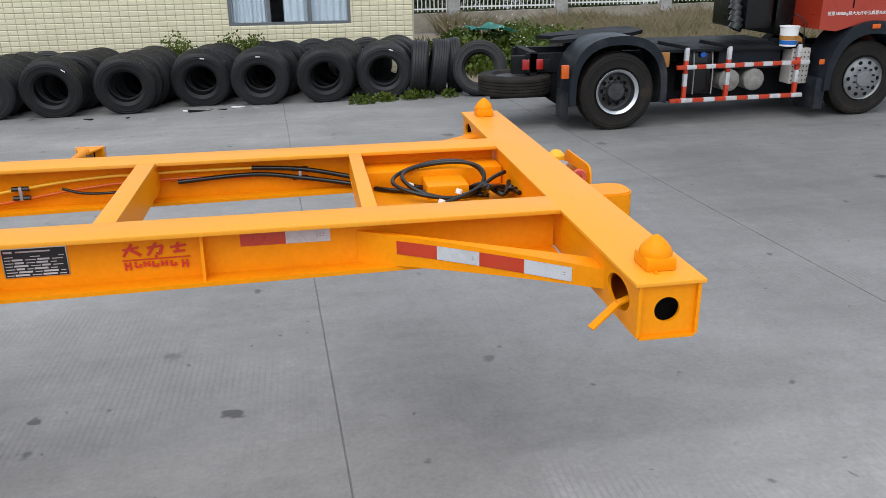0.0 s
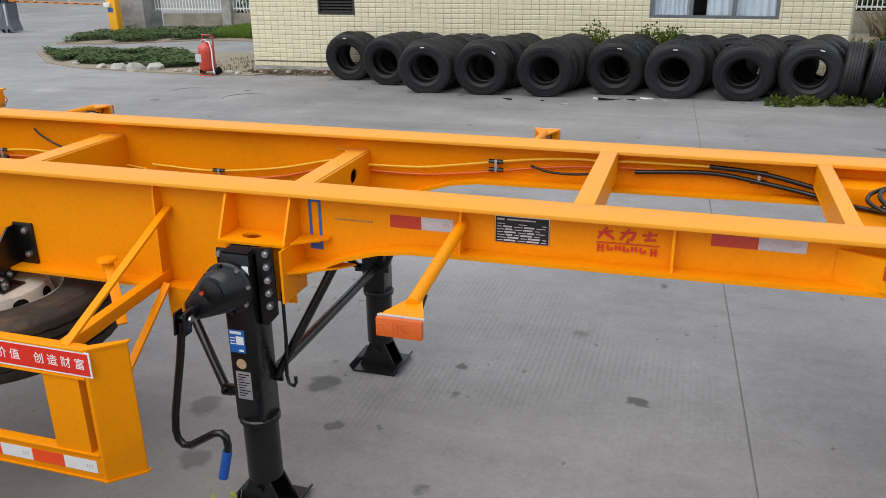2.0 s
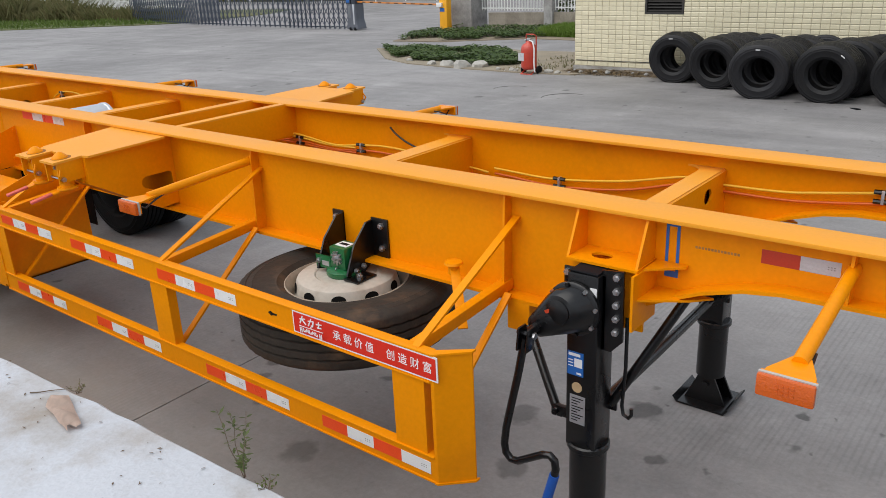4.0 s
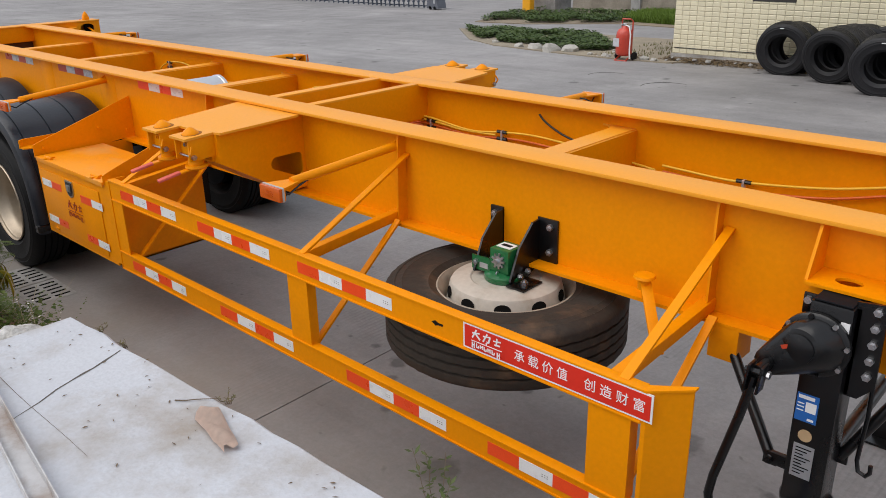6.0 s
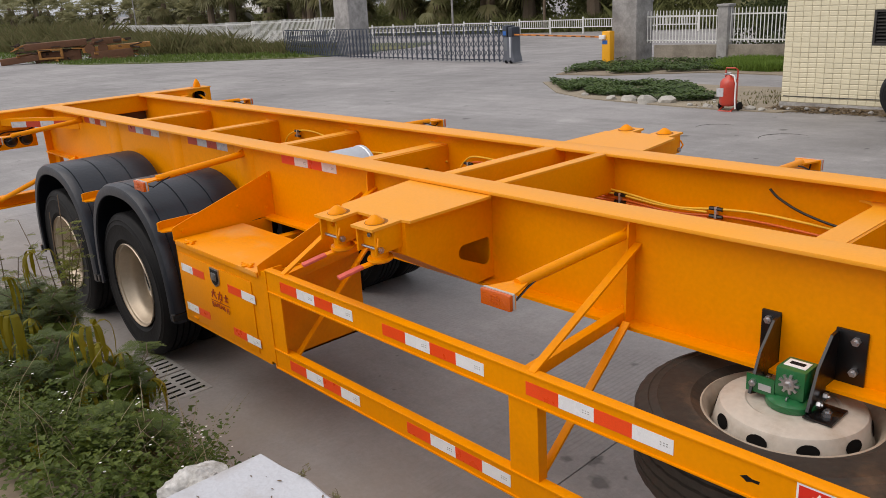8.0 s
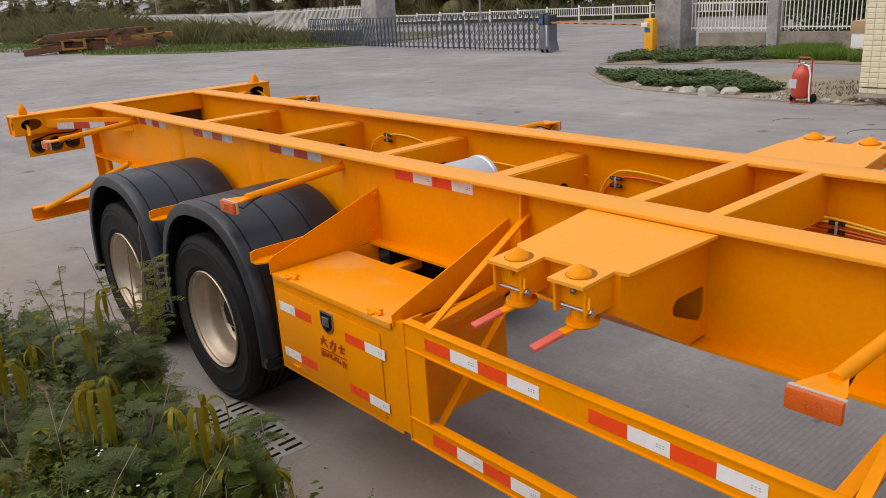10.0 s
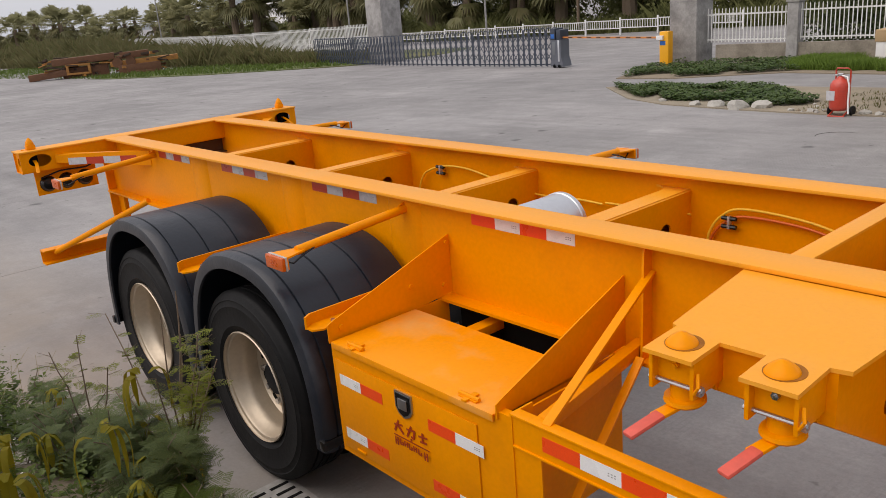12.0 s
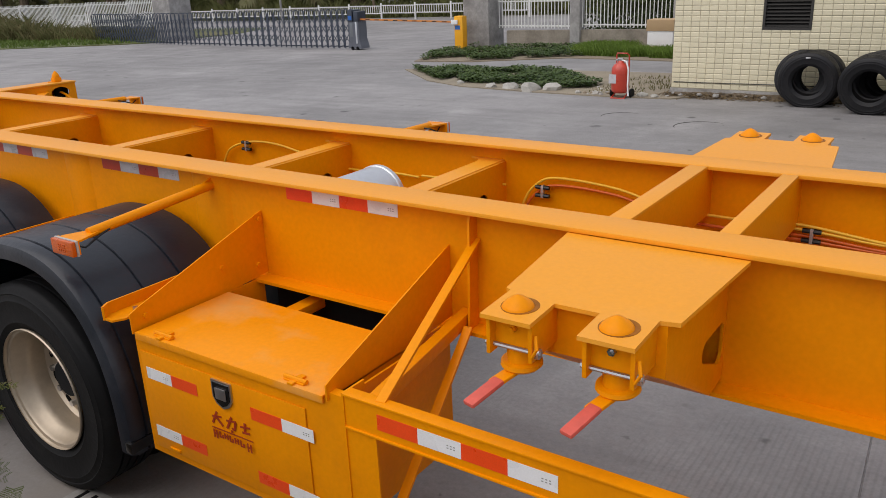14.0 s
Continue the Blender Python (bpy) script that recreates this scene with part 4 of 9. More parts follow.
def emblem(parent, xc, zc, y0, k, material, kz=1.0):
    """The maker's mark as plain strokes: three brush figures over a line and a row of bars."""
    bm = B()
    layer = iter(range(99))

    def st(u0, v0, u1, v1, w):
        y = y0 - 0.00025 * next(layer)
        bar(bm, (xc + u0 * k, y, zc + v0 * k * kz), (xc + u1 * k, y, zc + v1 * k * kz), w * k, 0.0012, 0, (0, 1, 0))
    for strokes in (((-0.48, 0.33, -0.24, 0.40, 0.035), (-0.34, 0.52, -0.48, 0.12, 0.045), (-0.37, 0.34, -0.22, 0.13, 0.05)),
                    ((-0.12, 0.36, 0.12, 0.42, 0.035), (0.02, 0.52, -0.12, 0.12, 0.045), (0.11, 0.41, 0.06, 0.14, 0.05), (0.06, 0.14, 0.0, 0.19, 0.03)),
                    ((0.22, 0.34, 0.46, 0.40, 0.035), (0.34, 0.50, 0.32, 0.20, 0.045), (0.26, 0.19, 0.44, 0.22, 0.04))):
        for q in strokes:
            st(*q)
    st(-0.02, 0.08, 0.02, 0.08, 0.05)
    st(-0.5, 0.0, 0.5, 0.02, 0.02)
    part("brand_figure", bm, material, parent)
    bm = B()
    for i, (u, h) in enumerate(((-0.43, 0.26), (-0.28, 0.17), (-0.15, 0.17), (-0.02, 0.17), (0.11, 0.17), (0.25, 0.17), (0.42, 0.26))):
        w = 0.034
        st(u - 0.035, -0.06 - h, u - 0.035, -0.06, w)
        st(u + 0.035, -0.06 - h, u + 0.035, -0.06 - h * (0.45 if i % 2 else 0.0), w)
        st(u - 0.04, -0.06 - (h if i % 2 else h * 0.45), u + 0.04, -0.06 - (h if i % 2 else h * 0.45), w * 0.8)
    part("brand_bars", bm, material, parent)


emblem(banner, -3.86, 0.909, GY - 0.0058, 0.14, WHITE, 0.62)
emblem(web_near, -1.465, 1.293, -0.4975, 0.215, RED_P, 0.5)

# name plate with bars for its text
bm = B()
box(bm, -1.94, -1.74, -0.5, -0.496, 1.258, 1.36, 0.001)
plate = part("name_plate", bm, STEEL, web_near, "black engraved maker's plate")
bm = B()
box(bm, -1.937, -1.743, -0.5012, -0.5, 1.261, 1.357)
part("plate_field", bm, PLATE_B, plate)
bm = B()
rng = random.Random(5)
box(bm, -1.932, -1.905, -0.5018, -0.5012, 1.344, 1.351)
box(bm, -1.895, -1.79, -0.5018, -0.5012, 1.345, 1.350)
for r in range(7):
    z = 1.329 - r * 0.0105
    u = -1.932
    while u < -1.76:
        w = rng.uniform(0.018, 0.034)
        box(bm, u, min(u + w, -1.75), -0.5018, -0.5012, z, z + 0.0028)
        u += w + 0.004
        w = rng.uniform(0.022, 0.045)
        if u + w < -1.75 and r:
            box(bm, u, u + w, -0.5018, -0.5012, z - 0.001, z + 0.005)
        u += w + 0.008
part("plate_text", bm, WHT_T, plate)

# blue gauge sticker with an open slot, and faint stencil
bm = B()
for u0, u1, z0, z1 in ((-2.69, -2.679, 1.155, 1.368), (-2.649, -2.638, 1.155, 1.368), (-2.679, -2.649, 1.155, 1.178), (-2.679, -2.649, 1.35, 1.368)):
    box(bm, u0, u1, -0.4985, -0.4962, z0, z1)
part("load_scale_sticker", bm, BLUE_S, web_near, "blue scale sticker with a long slot")
bm = B()
for k in range(14):
    box(bm, -2.58 + k * 0.0115, -2.572 + k * 0.0115, -0.4972, -0.4962, 1.283, 1.292)
part("stamped_number", bm, RUSTY, web_near)

bm = B()
box(bm, -7.79, -7.715, -0.72, 0.35, 0.70, 0.75, 0.004)
part("bearer", bm, YEL, trailer)


# landing gear
def landing_leg(s):
    def Y(*v):
        return sorted(s * y for y in v)
    lx, ly = -2.895, s * 0.66
    g0 = gz(lx, ly)
    # yellow mount welded to the beam
    bm = B()
    holed(bm, -3.015, -2.725, *Y(0.497, 0.655), -2.905, s * 0.575, 0.042, 0.03, "z", 1.205, 1.215, 24)
    mount = part("leg_mount", bm, YEL, trailer)
    bm = B()
    for x in (-3.015, -2.735):
        prism(bm, [(s * 0.497, 1.215), (s * 0.64, 1.215), (s * 0.56, T - 0.018), (s * 0.497, T - 0.018)], "x", x - 0.005, x + 0.005)
    box(bm, -3.015, -2.72, *Y(0.59, 0.602), 0.955, 1.205)
    box(bm, -2.73, -2.72, *Y(0.497, 0.69), 0.99, 1.205)
    prism(bm, [(-2.72, s * 0.497), (-2.72, s * 0.66), (-2.56, s * 0.56), (-2.50, s * 0.497)], "z", 1.10, 1.108)
    prism(bm, [(-2.72, s * 0.497), (-2.72, s * 0.62), (-2.60, s * 0.52), (-2.60, s * 0.497)], "z", 1.205, 1.213)
    part("mount_plate", bm, YEL, mount)
    # outer tube, back plate and bolts
    bm = B()
    box(bm, lx - 0.068, lx + 0.062, *Y(0.605, 0.735), 0.455, 1.195, 0.012)
    leg = part("landing_leg", bm, BLK, trailer, "black painted landing leg")
    bm = B()
    prism(bm, [(lx + 0.055, 1.212), (lx + 0.142, 1.222), (lx + 0.145, 0.945), (lx + 0.10, 0.895), (lx + 0.055, 0.895)], "y", *Y(0.69, 0.70))
    box(bm, lx + 0.06, lx + 0.072, *Y(0.60, 0.70), 0.90, 1.19)
    box(bm, lx - 0.10, lx - 0.06, *Y(0.69, 0.70), 1.13, 1.20, 0.004)
    part("bolting_plate", bm, BLK, leg)
    for k in range(5):
        bm = B()
        y = s * 0.70
        q = (lx + 0.118, y, 1.197 - 0.054 * k)
        tube(bm, [q, (q[0], q[1] + s * 0.012, q[2])], 0.014, 6)
        tube(bm, [(q[0], q[1] + s * 0.012, q[2]), (q[0], q[1] + s * 0.02, q[2])], 0.008, 8)
        part("mount_bolt", bm, STEEL, leg, "zinc plated bolt")
    bm = B()
    tube(bm, [(lx - 0.082, s * 0.70, 1.18), (lx - 0.082, s * 0.715, 1.18)], 0.013, 6)
    part("mount_bolt", bm, STEEL, leg, "zinc plated bolt")
    bm = B()
    box(bm, lx - 0.06, lx + 0.054, *Y(0.612, 0.727), 1.195, 1.201, 0.002)
    part("leg_cap", bm, TR_GREY, leg)
    bm = B()
    lathe(bm, [(0.079, 0.0), (0.086, 0.006), (0.086, 0.024), (0.079, 0.03)], (lx, ly + s * 0.01, 0.438), "z", 24)
    tube(bm, [(lx, ly + s * 0.01, g0 + 0.16), (lx, ly + s * 0.01, 0.46)], 0.074, 22)
    part("inner_tube", bm, BLK, leg)
    # sand shoe
    bm = B()
    cx, cy = lx, ly + s * 0.01
    prism(bm, [(cx - 0.15, g0 + 0.035), (cx - 0.125, g0 + 0.004), (cx + 0.125, g0 + 0.004), (cx + 0.15, g0 + 0.035), (cx + 0.145, g0 + 0.042), (cx + 0.12, g0 + 0.014), (cx - 0.12, g0 + 0.014), (cx - 0.145, g0 + 0.042)], "y", cy - 0.13, cy + 0.13)
    for d in (-0.055, 0.055):
        prism(bm, [(cx - 0.11, g0 + 0.014), (cx + 0.11, g0 + 0.014), (cx + 0.045, g0 + 0.16), (cx - 0.045, g0 + 0.16)], "y", cy + d - 0.006, cy + d + 0.006)
    tube(bm, [(cx, cy - 0.075, g0 + 0.12), (cx, cy + 0.075, g0 + 0.12)], 0.018, 12)
    part("sand_shoe", bm, BLK, leg, "black steel foot plate")
    if s > 0:
        return leg
    # gear housing and crank on the near leg
    def ring(x, y, z, r, n=20):
        return [(x + r * math.cos(2 * math.pi * k / n), y, z + r * math.sin(2 * math.pi * k / n)) for k in range(n)]
    bm = B()
    lathe(bm, [(0.098, 0.0), (0.106, -0.004), (0.106, -0.018), (0.098, -0.024)], (lx - 0.03, -0.735, 1.058), "y", 28)
    gear = part("gear_flange", bm, BLK, leg, "black cast gearbox flange")
    bm = B()
    for p in ring(lx - 0.03, -0.758, 1.058, 0.092) + ring(lx - 0.045, -0.80, 1.064, 0.082) + ring(lx - 0.055, -0.822, 1.066, 0.064) + ring(lx - 0.125, -0.762, 1.0, 0.052, 14) + ring(lx - 0.13, -0.835, 0.998, 0.046, 14) + ring(lx - 0.132, -0.847, 0.996, 0.03, 14):
        bm.verts.new(p)
    r = bmesh.ops.convex_hull(bm, input=bm.verts)
    bmesh.ops.delete(bm, geom=[v for v in bm.verts if not v.link_faces], context="VERTS")
    part("gear_housing", bm, BLK, gear, "black cast gearbox cover", 30)
    bm = B()
    lathe(bm, [(0.052, 0.004), (0.05, -0.010), (0.03, -0.016), (0.0, -0.017)], (lx - 0.055, -0.822, 1.066), "y", 24)
    part("gear_dome", bm, BLK, gear)
    for a in range(8):
        bm = B()
        t = 2 * math.pi * a / 8 + 0.2
        q = (lx - 0.03 + 0.0985 * math.cos(t), -0.759, 1.058 + 0.0985 * math.sin(t))
        tube(bm, [q, (q[0], q[1] - 0.01, q[2])], 0.0085, 6)
        part("cover_bolt", bm, STEEL if a in (0, 1, 3, 7) else BLK, gear)
    bm = B()
    bar(bm, (lx - 0.098, -0.838, 1.062), (lx - 0.078, -0.837, 1.072), 0.002, 0.013)
    part("red_mark", bm, RED_T, gear, "small red paint mark")
    bm = B()
    tube(bm, [(lx - 0.13, -0.84, 0.997), (lx - 0.135, -0.90, 0.99)], 0.018, 12)
    for d in (-0.02, 0.02):
        obox(bm, pose(lx - 0.138 + d, -0.907, 0.972, 0, 6, 0), 0.009, 0.05, 0.095, 0.003)
    tube(bm, [(lx - 0.172, -0.907, 0.992), (lx - 0.10, -0.907, 0.992)], 0.009, 8)
    part("crank_joint", bm, BLK, leg)
    bm = B()
    tube(bm, [(lx - 0.103, -0.907, 0.992), (lx - 0.094, -0.907, 0.992)], 0.013, 6)
    part("joint_bolt", bm, STEEL, leg, "zinc bolt head")
    bm = B()
    path = [(-0.142, 0.975), (-0.172, 0.82), (-0.232, 0.56), (-0.242, 0.485), (-0.236, 0.445), (-0.212, 0.422), (-0.18, 0.425), (-0.13, 0.458), (-0.065, 0.50), (-0.035, 0.508), (-0.014, 0.492), (-0.009, 0.455), (-0.016, 0.42), (-0.042, 0.32)]
    tube(bm, [(lx + a, -0.905, z) for a, z in path], 0.0155, 12)
    part("crank_handle", bm, BLK, leg)
    bm = B()
    tube(bm, [(lx - 0.014, -0.905, 0.43), (lx - 0.048, -0.905, 0.30)], 0.0195, 14)
    part("crank_grip", bm, BLUE, leg, "blue rubber crank grip")
    # stickers
    bm = B()
    box(bm, lx - 0.06, lx + 0.008, -0.737, -0.7352, 0.775, 0.875)
    label = part("maker_sticker", bm, BLUE_S, leg, "blue and white maker's sticker")
    for k, (u0, u1, z0, z1) in enumerate(((-0.055, -0.005, 0.857, 0.869), (-0.03, 0.003, 0.812, 0.848), (-0.056, -0.035, 0.837, 0.841), (-0.056, -0.035, 0.825, 0.829), (-0.056, -0.035, 0.812, 0.816), (-0.02, 0.0, 0.782, 0.79))):
        bm = B()
        box(bm, lx + u0, lx + u1, -0.738, -0.737, z0, z1)
        part("printed_bar", bm, WHITE, label)
    bm = B()
    box(bm, lx - 0.048, lx + 0.018, -0.737, -0.7352, 0.565, 0.69)
    label = part("data_plate", bm, ALU, leg, "grey metal data plate")
    bm = B()
    for k in range(9):
        box(bm, lx - 0.04, lx + 0.01 - 0.012 * (k % 3), -0.7378, -0.737, 0.675 - k * 0.012, 0.679 - k * 0.012)
    part("plate_bars", bm, TR_GREY, label)
    bm = B()
    lathe(bm, [(0.022, 0.0), (0.022, -0.002)], (lx - 0.018, -0.7355, 0.725), "y", 20)
    part("round_sticker", bm, CARD, leg, "round grey sticker")
    bm = B()
    box(bm, lx + 0.030, lx + 0.056, -0.737, -0.7352, 1.05, 1.15)
    tag = part("warning_tag", bm, WHITE, leg, "white warning tag")
    bm = B()
    box(bm, lx + 0.032, lx + 0.054, -0.738, -0.737, 1.075, 1.09)
    part("tag_bar", bm, RED_T, tag)
    bm = B()
    tube(bm, [(lx + 0.05, -0.737, 1.05), (lx + 0.06, -0.745, 1.03), (lx + 0.045, -0.745, 1.015)], 0.004, 6)
    part("red_wire", bm, RED_T, tag)
    return leg


leg_near, leg_far = landing_leg(-1), landing_leg(1)
for s, leg in ((-1, leg_near), (1, leg_far)):
    for q, e in (((-3.02, s * 0.70, 0.572), (-3.305, s * 0.52, 0.90)), ((-2.83, s * 0.61, 0.62), (-2.60, s * 0.50, 1.08))):
        bm = B()
        tube(bm, [q, e], 0.019, 12)
        obox(bm, Matrix.Translation(q), 0.05, 0.012, 0.05, 0.004)
        tube(bm, [(q[0], q[1] + s * 0.01, q[2]), (q[0], q[1] + s * 0.025, q[2])], 0.012, 6)
        part("leg_brace", bm, BLK, leg, "black tubular brace")
bm = B()
tube(bm, [(-2.86, -0.60, 0.62), (-2.87, 0.0, 0.618), (-2.885, 0.58, 0.615)], 0.024, 12)
part("cross_brace", bm, BLK, trailer, "black diagonal tube between the landing legs")
bm = B()
tube(bm, [(-2.78, -0.60, 1.0), (-2.77, -0.62, 0.80), (-2.775, -0.63, 0.64), (-2.765, -0.635, 0.605), (-2.74, -0.64, 0.60), (-2.728, -0.642, 0.62), (-2.73, -0.642, 0.645)], 0.0075, 8)
part("crank_hook", bm, BLK, trailer, "thin black hook for the crank")
bm = B()
tube(bm, [(-2.9, -0.6, 1.07), (-2.9, 0.6, 1.07)], 0.016, 10)
part("drive_shaft", bm, BLK, trailer, "black shaft between the landing legs")


# tyres and wheels
def tyre_profile(R, W, r_in, tread=4):
    """Half section of a truck tyre, bead to bead, as (radius, along)."""
    h = W / 2
    p = [(r_in, -h * 0.72), (r_in + 0.012, -h * 0.80), (r_in + 0.045, -h * 0.92), (r_in + 0.05, -h * 0.955), (r_in + 0.058, -h * 0.94), (r_in + (R - r_in) * 0.45, -h), (R - 0.085, -h * 0.985), (R - 0.078, -h * 1.01), (R - 0.068, -h * 0.975), (R - 0.05, -h * 0.96), (R - 0.045, -h * 0.985), (R - 0.038, -h * 0.94), (R - 0.02, -h * 0.90), (R - 0.004, -h * 0.80)]
    n = tread
    w = 1.6 * h * 0.8 / (n + 1)
    x = -h * 0.74
    edges = np.linspace(-h * 0.74, h * 0.74, n * 2 + 2)
    for k in range(n + 1):
        a = -h * 0.78 + (1.56 * h) * k / (n + 1)
        b = -h * 0.78 + (1.56 * h) * (k + 1) / (n + 1)
        p += [(R, a + 0.006), (R, b - 0.006)]
        if k < n:
            p += [(R - 0.013, b - 0.004), (R - 0.013, b + 0.004)]
    p += [(R - 0.004, h * 0.80), (R - 0.02, h * 0.90), (R - 0.038, h * 0.94), (R - 0.045, h * 0.985), (R - 0.05, h * 0.96), (R - 0.068, h * 0.975), (R - 0.078, h * 1.01), (R - 0.085, h * 0.985), (r_in + (R - r_in) * 0.45, h), (r_in + 0.058, h * 0.94), (r_in + 0.05, h * 0.955), (r_in + 0.045, h * 0.92), (r_in + 0.012, h * 0.80), (r_in, h * 0.72)]
    return p


def dual_wheel(x, s):
    """An outer and an inner wheel on one hub."""
    zc = gz(x, s * 1.05) + 0.515
    hub = B()
    lathe(hub, [(0.0, -0.16), (0.09, -0.155), (0.11, -0.12), (0.115, 0.02), (0.16, 0.05), (0.16, 0.35)], (x, s * 1.2, zc), "y", 28) if s > 0 else lathe(hub, [(0.0, 0.13), (0.085, 0.135), (0.10, 0.16), (0.11, 0.25), (0.16, 0.27), (0.16, 0.5)], (x, -1.2, zc), "y", 28)
    wheel = part("wheel", hub, TR_GREY, trailer, "dual rear wheel with champagne rim")
    for y in (s * 1.055, s * 0.725):
        bm = B()
        lathe(bm, tyre_profile(0.517, 0.285, 0.285), (x, y, zc), "y", 64, caps=False)
        part("tyre", bm, RUB, wheel, "black truck tyre with ribbed tread")
        bm = B()
        o = -s  # towards the beam
        outer = abs(y) > 0.9
        e = y - o * 0.13
        prof = [(0.298, -0.006), (0.302, 0.0), (0.298, 0.012), (0.283, 0.016), (0.276, 0.03), (0.272, 0.06), (0.258, 0.075), (0.252, 0.11), (0.25, 0.17), (0.235, 0.185), (0.17, 0.178), (0.14, 0.165), (0.13, 0.165)] if outer else [(0.298, -0.006), (0.302, 0.0), (0.283, 0.016), (0.255, 0.07), (0.25, 0.2), (0.285, 0.24), (0.30, 0.26)]
        lathe(bm, [(r, o * t) for r, t in prof], (x, e, zc), "y", 56, caps=False)
        rim = part("rim", bm, RIM if outer else TR_GREY, wheel, "champagne painted deep-dish steel rim" if outer else "dark inner wheel rim")
        if not outer:
            bm = B()
            lathe(bm, [(0.0, 0.0), (0.20, 0.0), (0.235, 0.012), (0.235, 0.19), (0.0, 0.2)], (x, s * 0.55 if s > 0 else -0.75, zc), "y", 32)
            part("brake_drum", bm, TR_GREY, wheel, "dark brake drum")
        if outer:
            for k in range(10):
                bm = B()
                a = 2 * math.pi * (k + 0.5) / 10
                m = Matrix.Translation((x, e + o * 0.1805, zc)) @ Matrix.Rotation(-a, 4, "Y")
                bm.faces.new([bm.verts.new(m @ Vector((0.212 + 0.019 * math.sin(t), 0.0, 0.031 * math.cos(t)))) for t in np.linspace(0, 2 * math.pi, 15)[:-1]])
                part("hand_hole", bm, DARK, rim, "dark oval hand hole")
            for k in range(10):
                bm = B()
                a = 2 * math.pi * k / 10
                q = (x + 0.168 * math.cos(a), e + o * 0.178, zc + 0.168 * math.sin(a))
                tube(bm, [q, (q[0], q[1] - o * 0.03, q[2])], 0.016, 6)
                part("wheel_nut", bm, STEEL, rim, "wheel nut")
    return wheel


for x in (-8.615, -9.94):
    for s in (-1, 1):
        dual_wheel(x, s)
    bm = B()
    zc = gz(x, 0) + 0.527
    box(bm, x - 0.075, x + 0.075, -0.95, 0.95, zc - 0.075, zc + 0.075, 0.012)
    part("axle", bm, BLK, trailer, "black square axle beam")
    for s in (-1, 1):
        bm = B()
        for k in range(5):
            w = 0.62 - 0.1 * k
            pts = [(x + u * w, zc + 0.10 + 0.02 * k + 0.05 * u * u * 2) for u in np.linspace(-1, 1, 9)]
            prism(bm, pts + [(a, b + 0.016) for a, b in pts[::-1]], "y", s * 0.45, s * 0.54)
        part("leaf_spring", bm, BLK, trailer, "stack of black leaf springs")


# mudguards
def fender(x, s, z):
    R = 0.625
    y0, y1 = s * 0.56, s * 1.235
    seams = [(s * (y + d), dr) for y in (0.775, 0.965, 1.16) for d, dr in ((-0.007, 0.0), (-0.003, -0.009), (0.003, -0.009), (0.007, 0.0))]
    prof = [(y0, 0.0)] + seams + [(y1 - s * 0.03, 0.0), (y1 - s * 0.008, -0.012), (y1, -0.035), (y1, -0.075), (y1 - s * 0.012, -0.078), (y1 - s * 0.012, -0.03), (y1 - s * 0.03, -0.016), (y0, -0.014)]
    bm = B()
    rings = []
    n = 40
    for k in range(n + 1):
        a = radians(-6 + 192 * k / n)
        # fuller at the shoulders than a circle
        rr = 1.0 / ((abs(math.cos(a)) / 0.625) ** 2.4 + (abs(math.sin(a)) / 0.745) ** 2.4) ** 0.4
        rings.append([bm.verts.new((x + (rr + dr) * math.cos(a), y, z + (rr + dr) * math.sin(a))) for y, dr in prof])
    for a, b in zip(rings, rings[1:]):
        for k in range(len(prof)):
            j = (k + 1) % len(prof)
            bm.faces.new((a[k], a[j], b[j], b[k]))
    bm.faces.new(rings[0]), bm.faces.new(rings[-1][::-1])
    f = part("mudguard", bm, PLA, trailer, "dark grey moulded plastic mudguard", 30)
    for a in (-2, 183):
        bm = B()
        t = radians(a)
        obox(bm, Matrix.Translation((x + R * math.cos(t), s * 1.19, z + R * math.sin(t))) @ pose(0, 0, 0, 0, -a, 0), 0.04, 0.11, 0.05, 0.008)
        part("guard_clip", bm, BLK, f)
    return f


for x in (-8.515, -9.83):
    for s in (-1, 1):
        fender(x, s, gz(x, s) + 0.50)
for s in (-1, 1):
    for x, z in ((-9.11, 0.985), (-7.845, 0.985)):
        bm = B()
        pts = [(x - 0.045, s * 0.56), (x + 0.045, s * 0.56), (x + 0.045, s * 1.21), (x + 0.02, s * 1.25), (x - 0.02, s * 1.25), (x - 0.045, s * 1.21)]
        prism(bm, pts, "z", z, z + 0.008)
        prism(bm, [(x - 0.053, s * 0.56), (x - 0.045, s * 0.56), (x - 0.045, s * 1.21), (x - 0.02, s * 1.25), (x - 0.028, s * 1.255), (x - 0.053, s * 1.215)], "z", z, z + 0.055)
        br = part("mudguard_bracket", bm, YEL, trailer)
        for y in (0.72, 1.13):
            bm = B()
            tube(bm, [(x, s * y, z + 0.008), (x, s * y, z + 0.016)], 0.012, 6)
            part("bracket_bolt", bm, STEEL, br)

# spare wheel in its winch cradle
sx, sy = -4.245, -0.625
bm = B()
lathe(bm, tyre_profile(0.527, 0.27, 0.285, 4), (sx, sy, 0.735), "z", 128, caps=False)
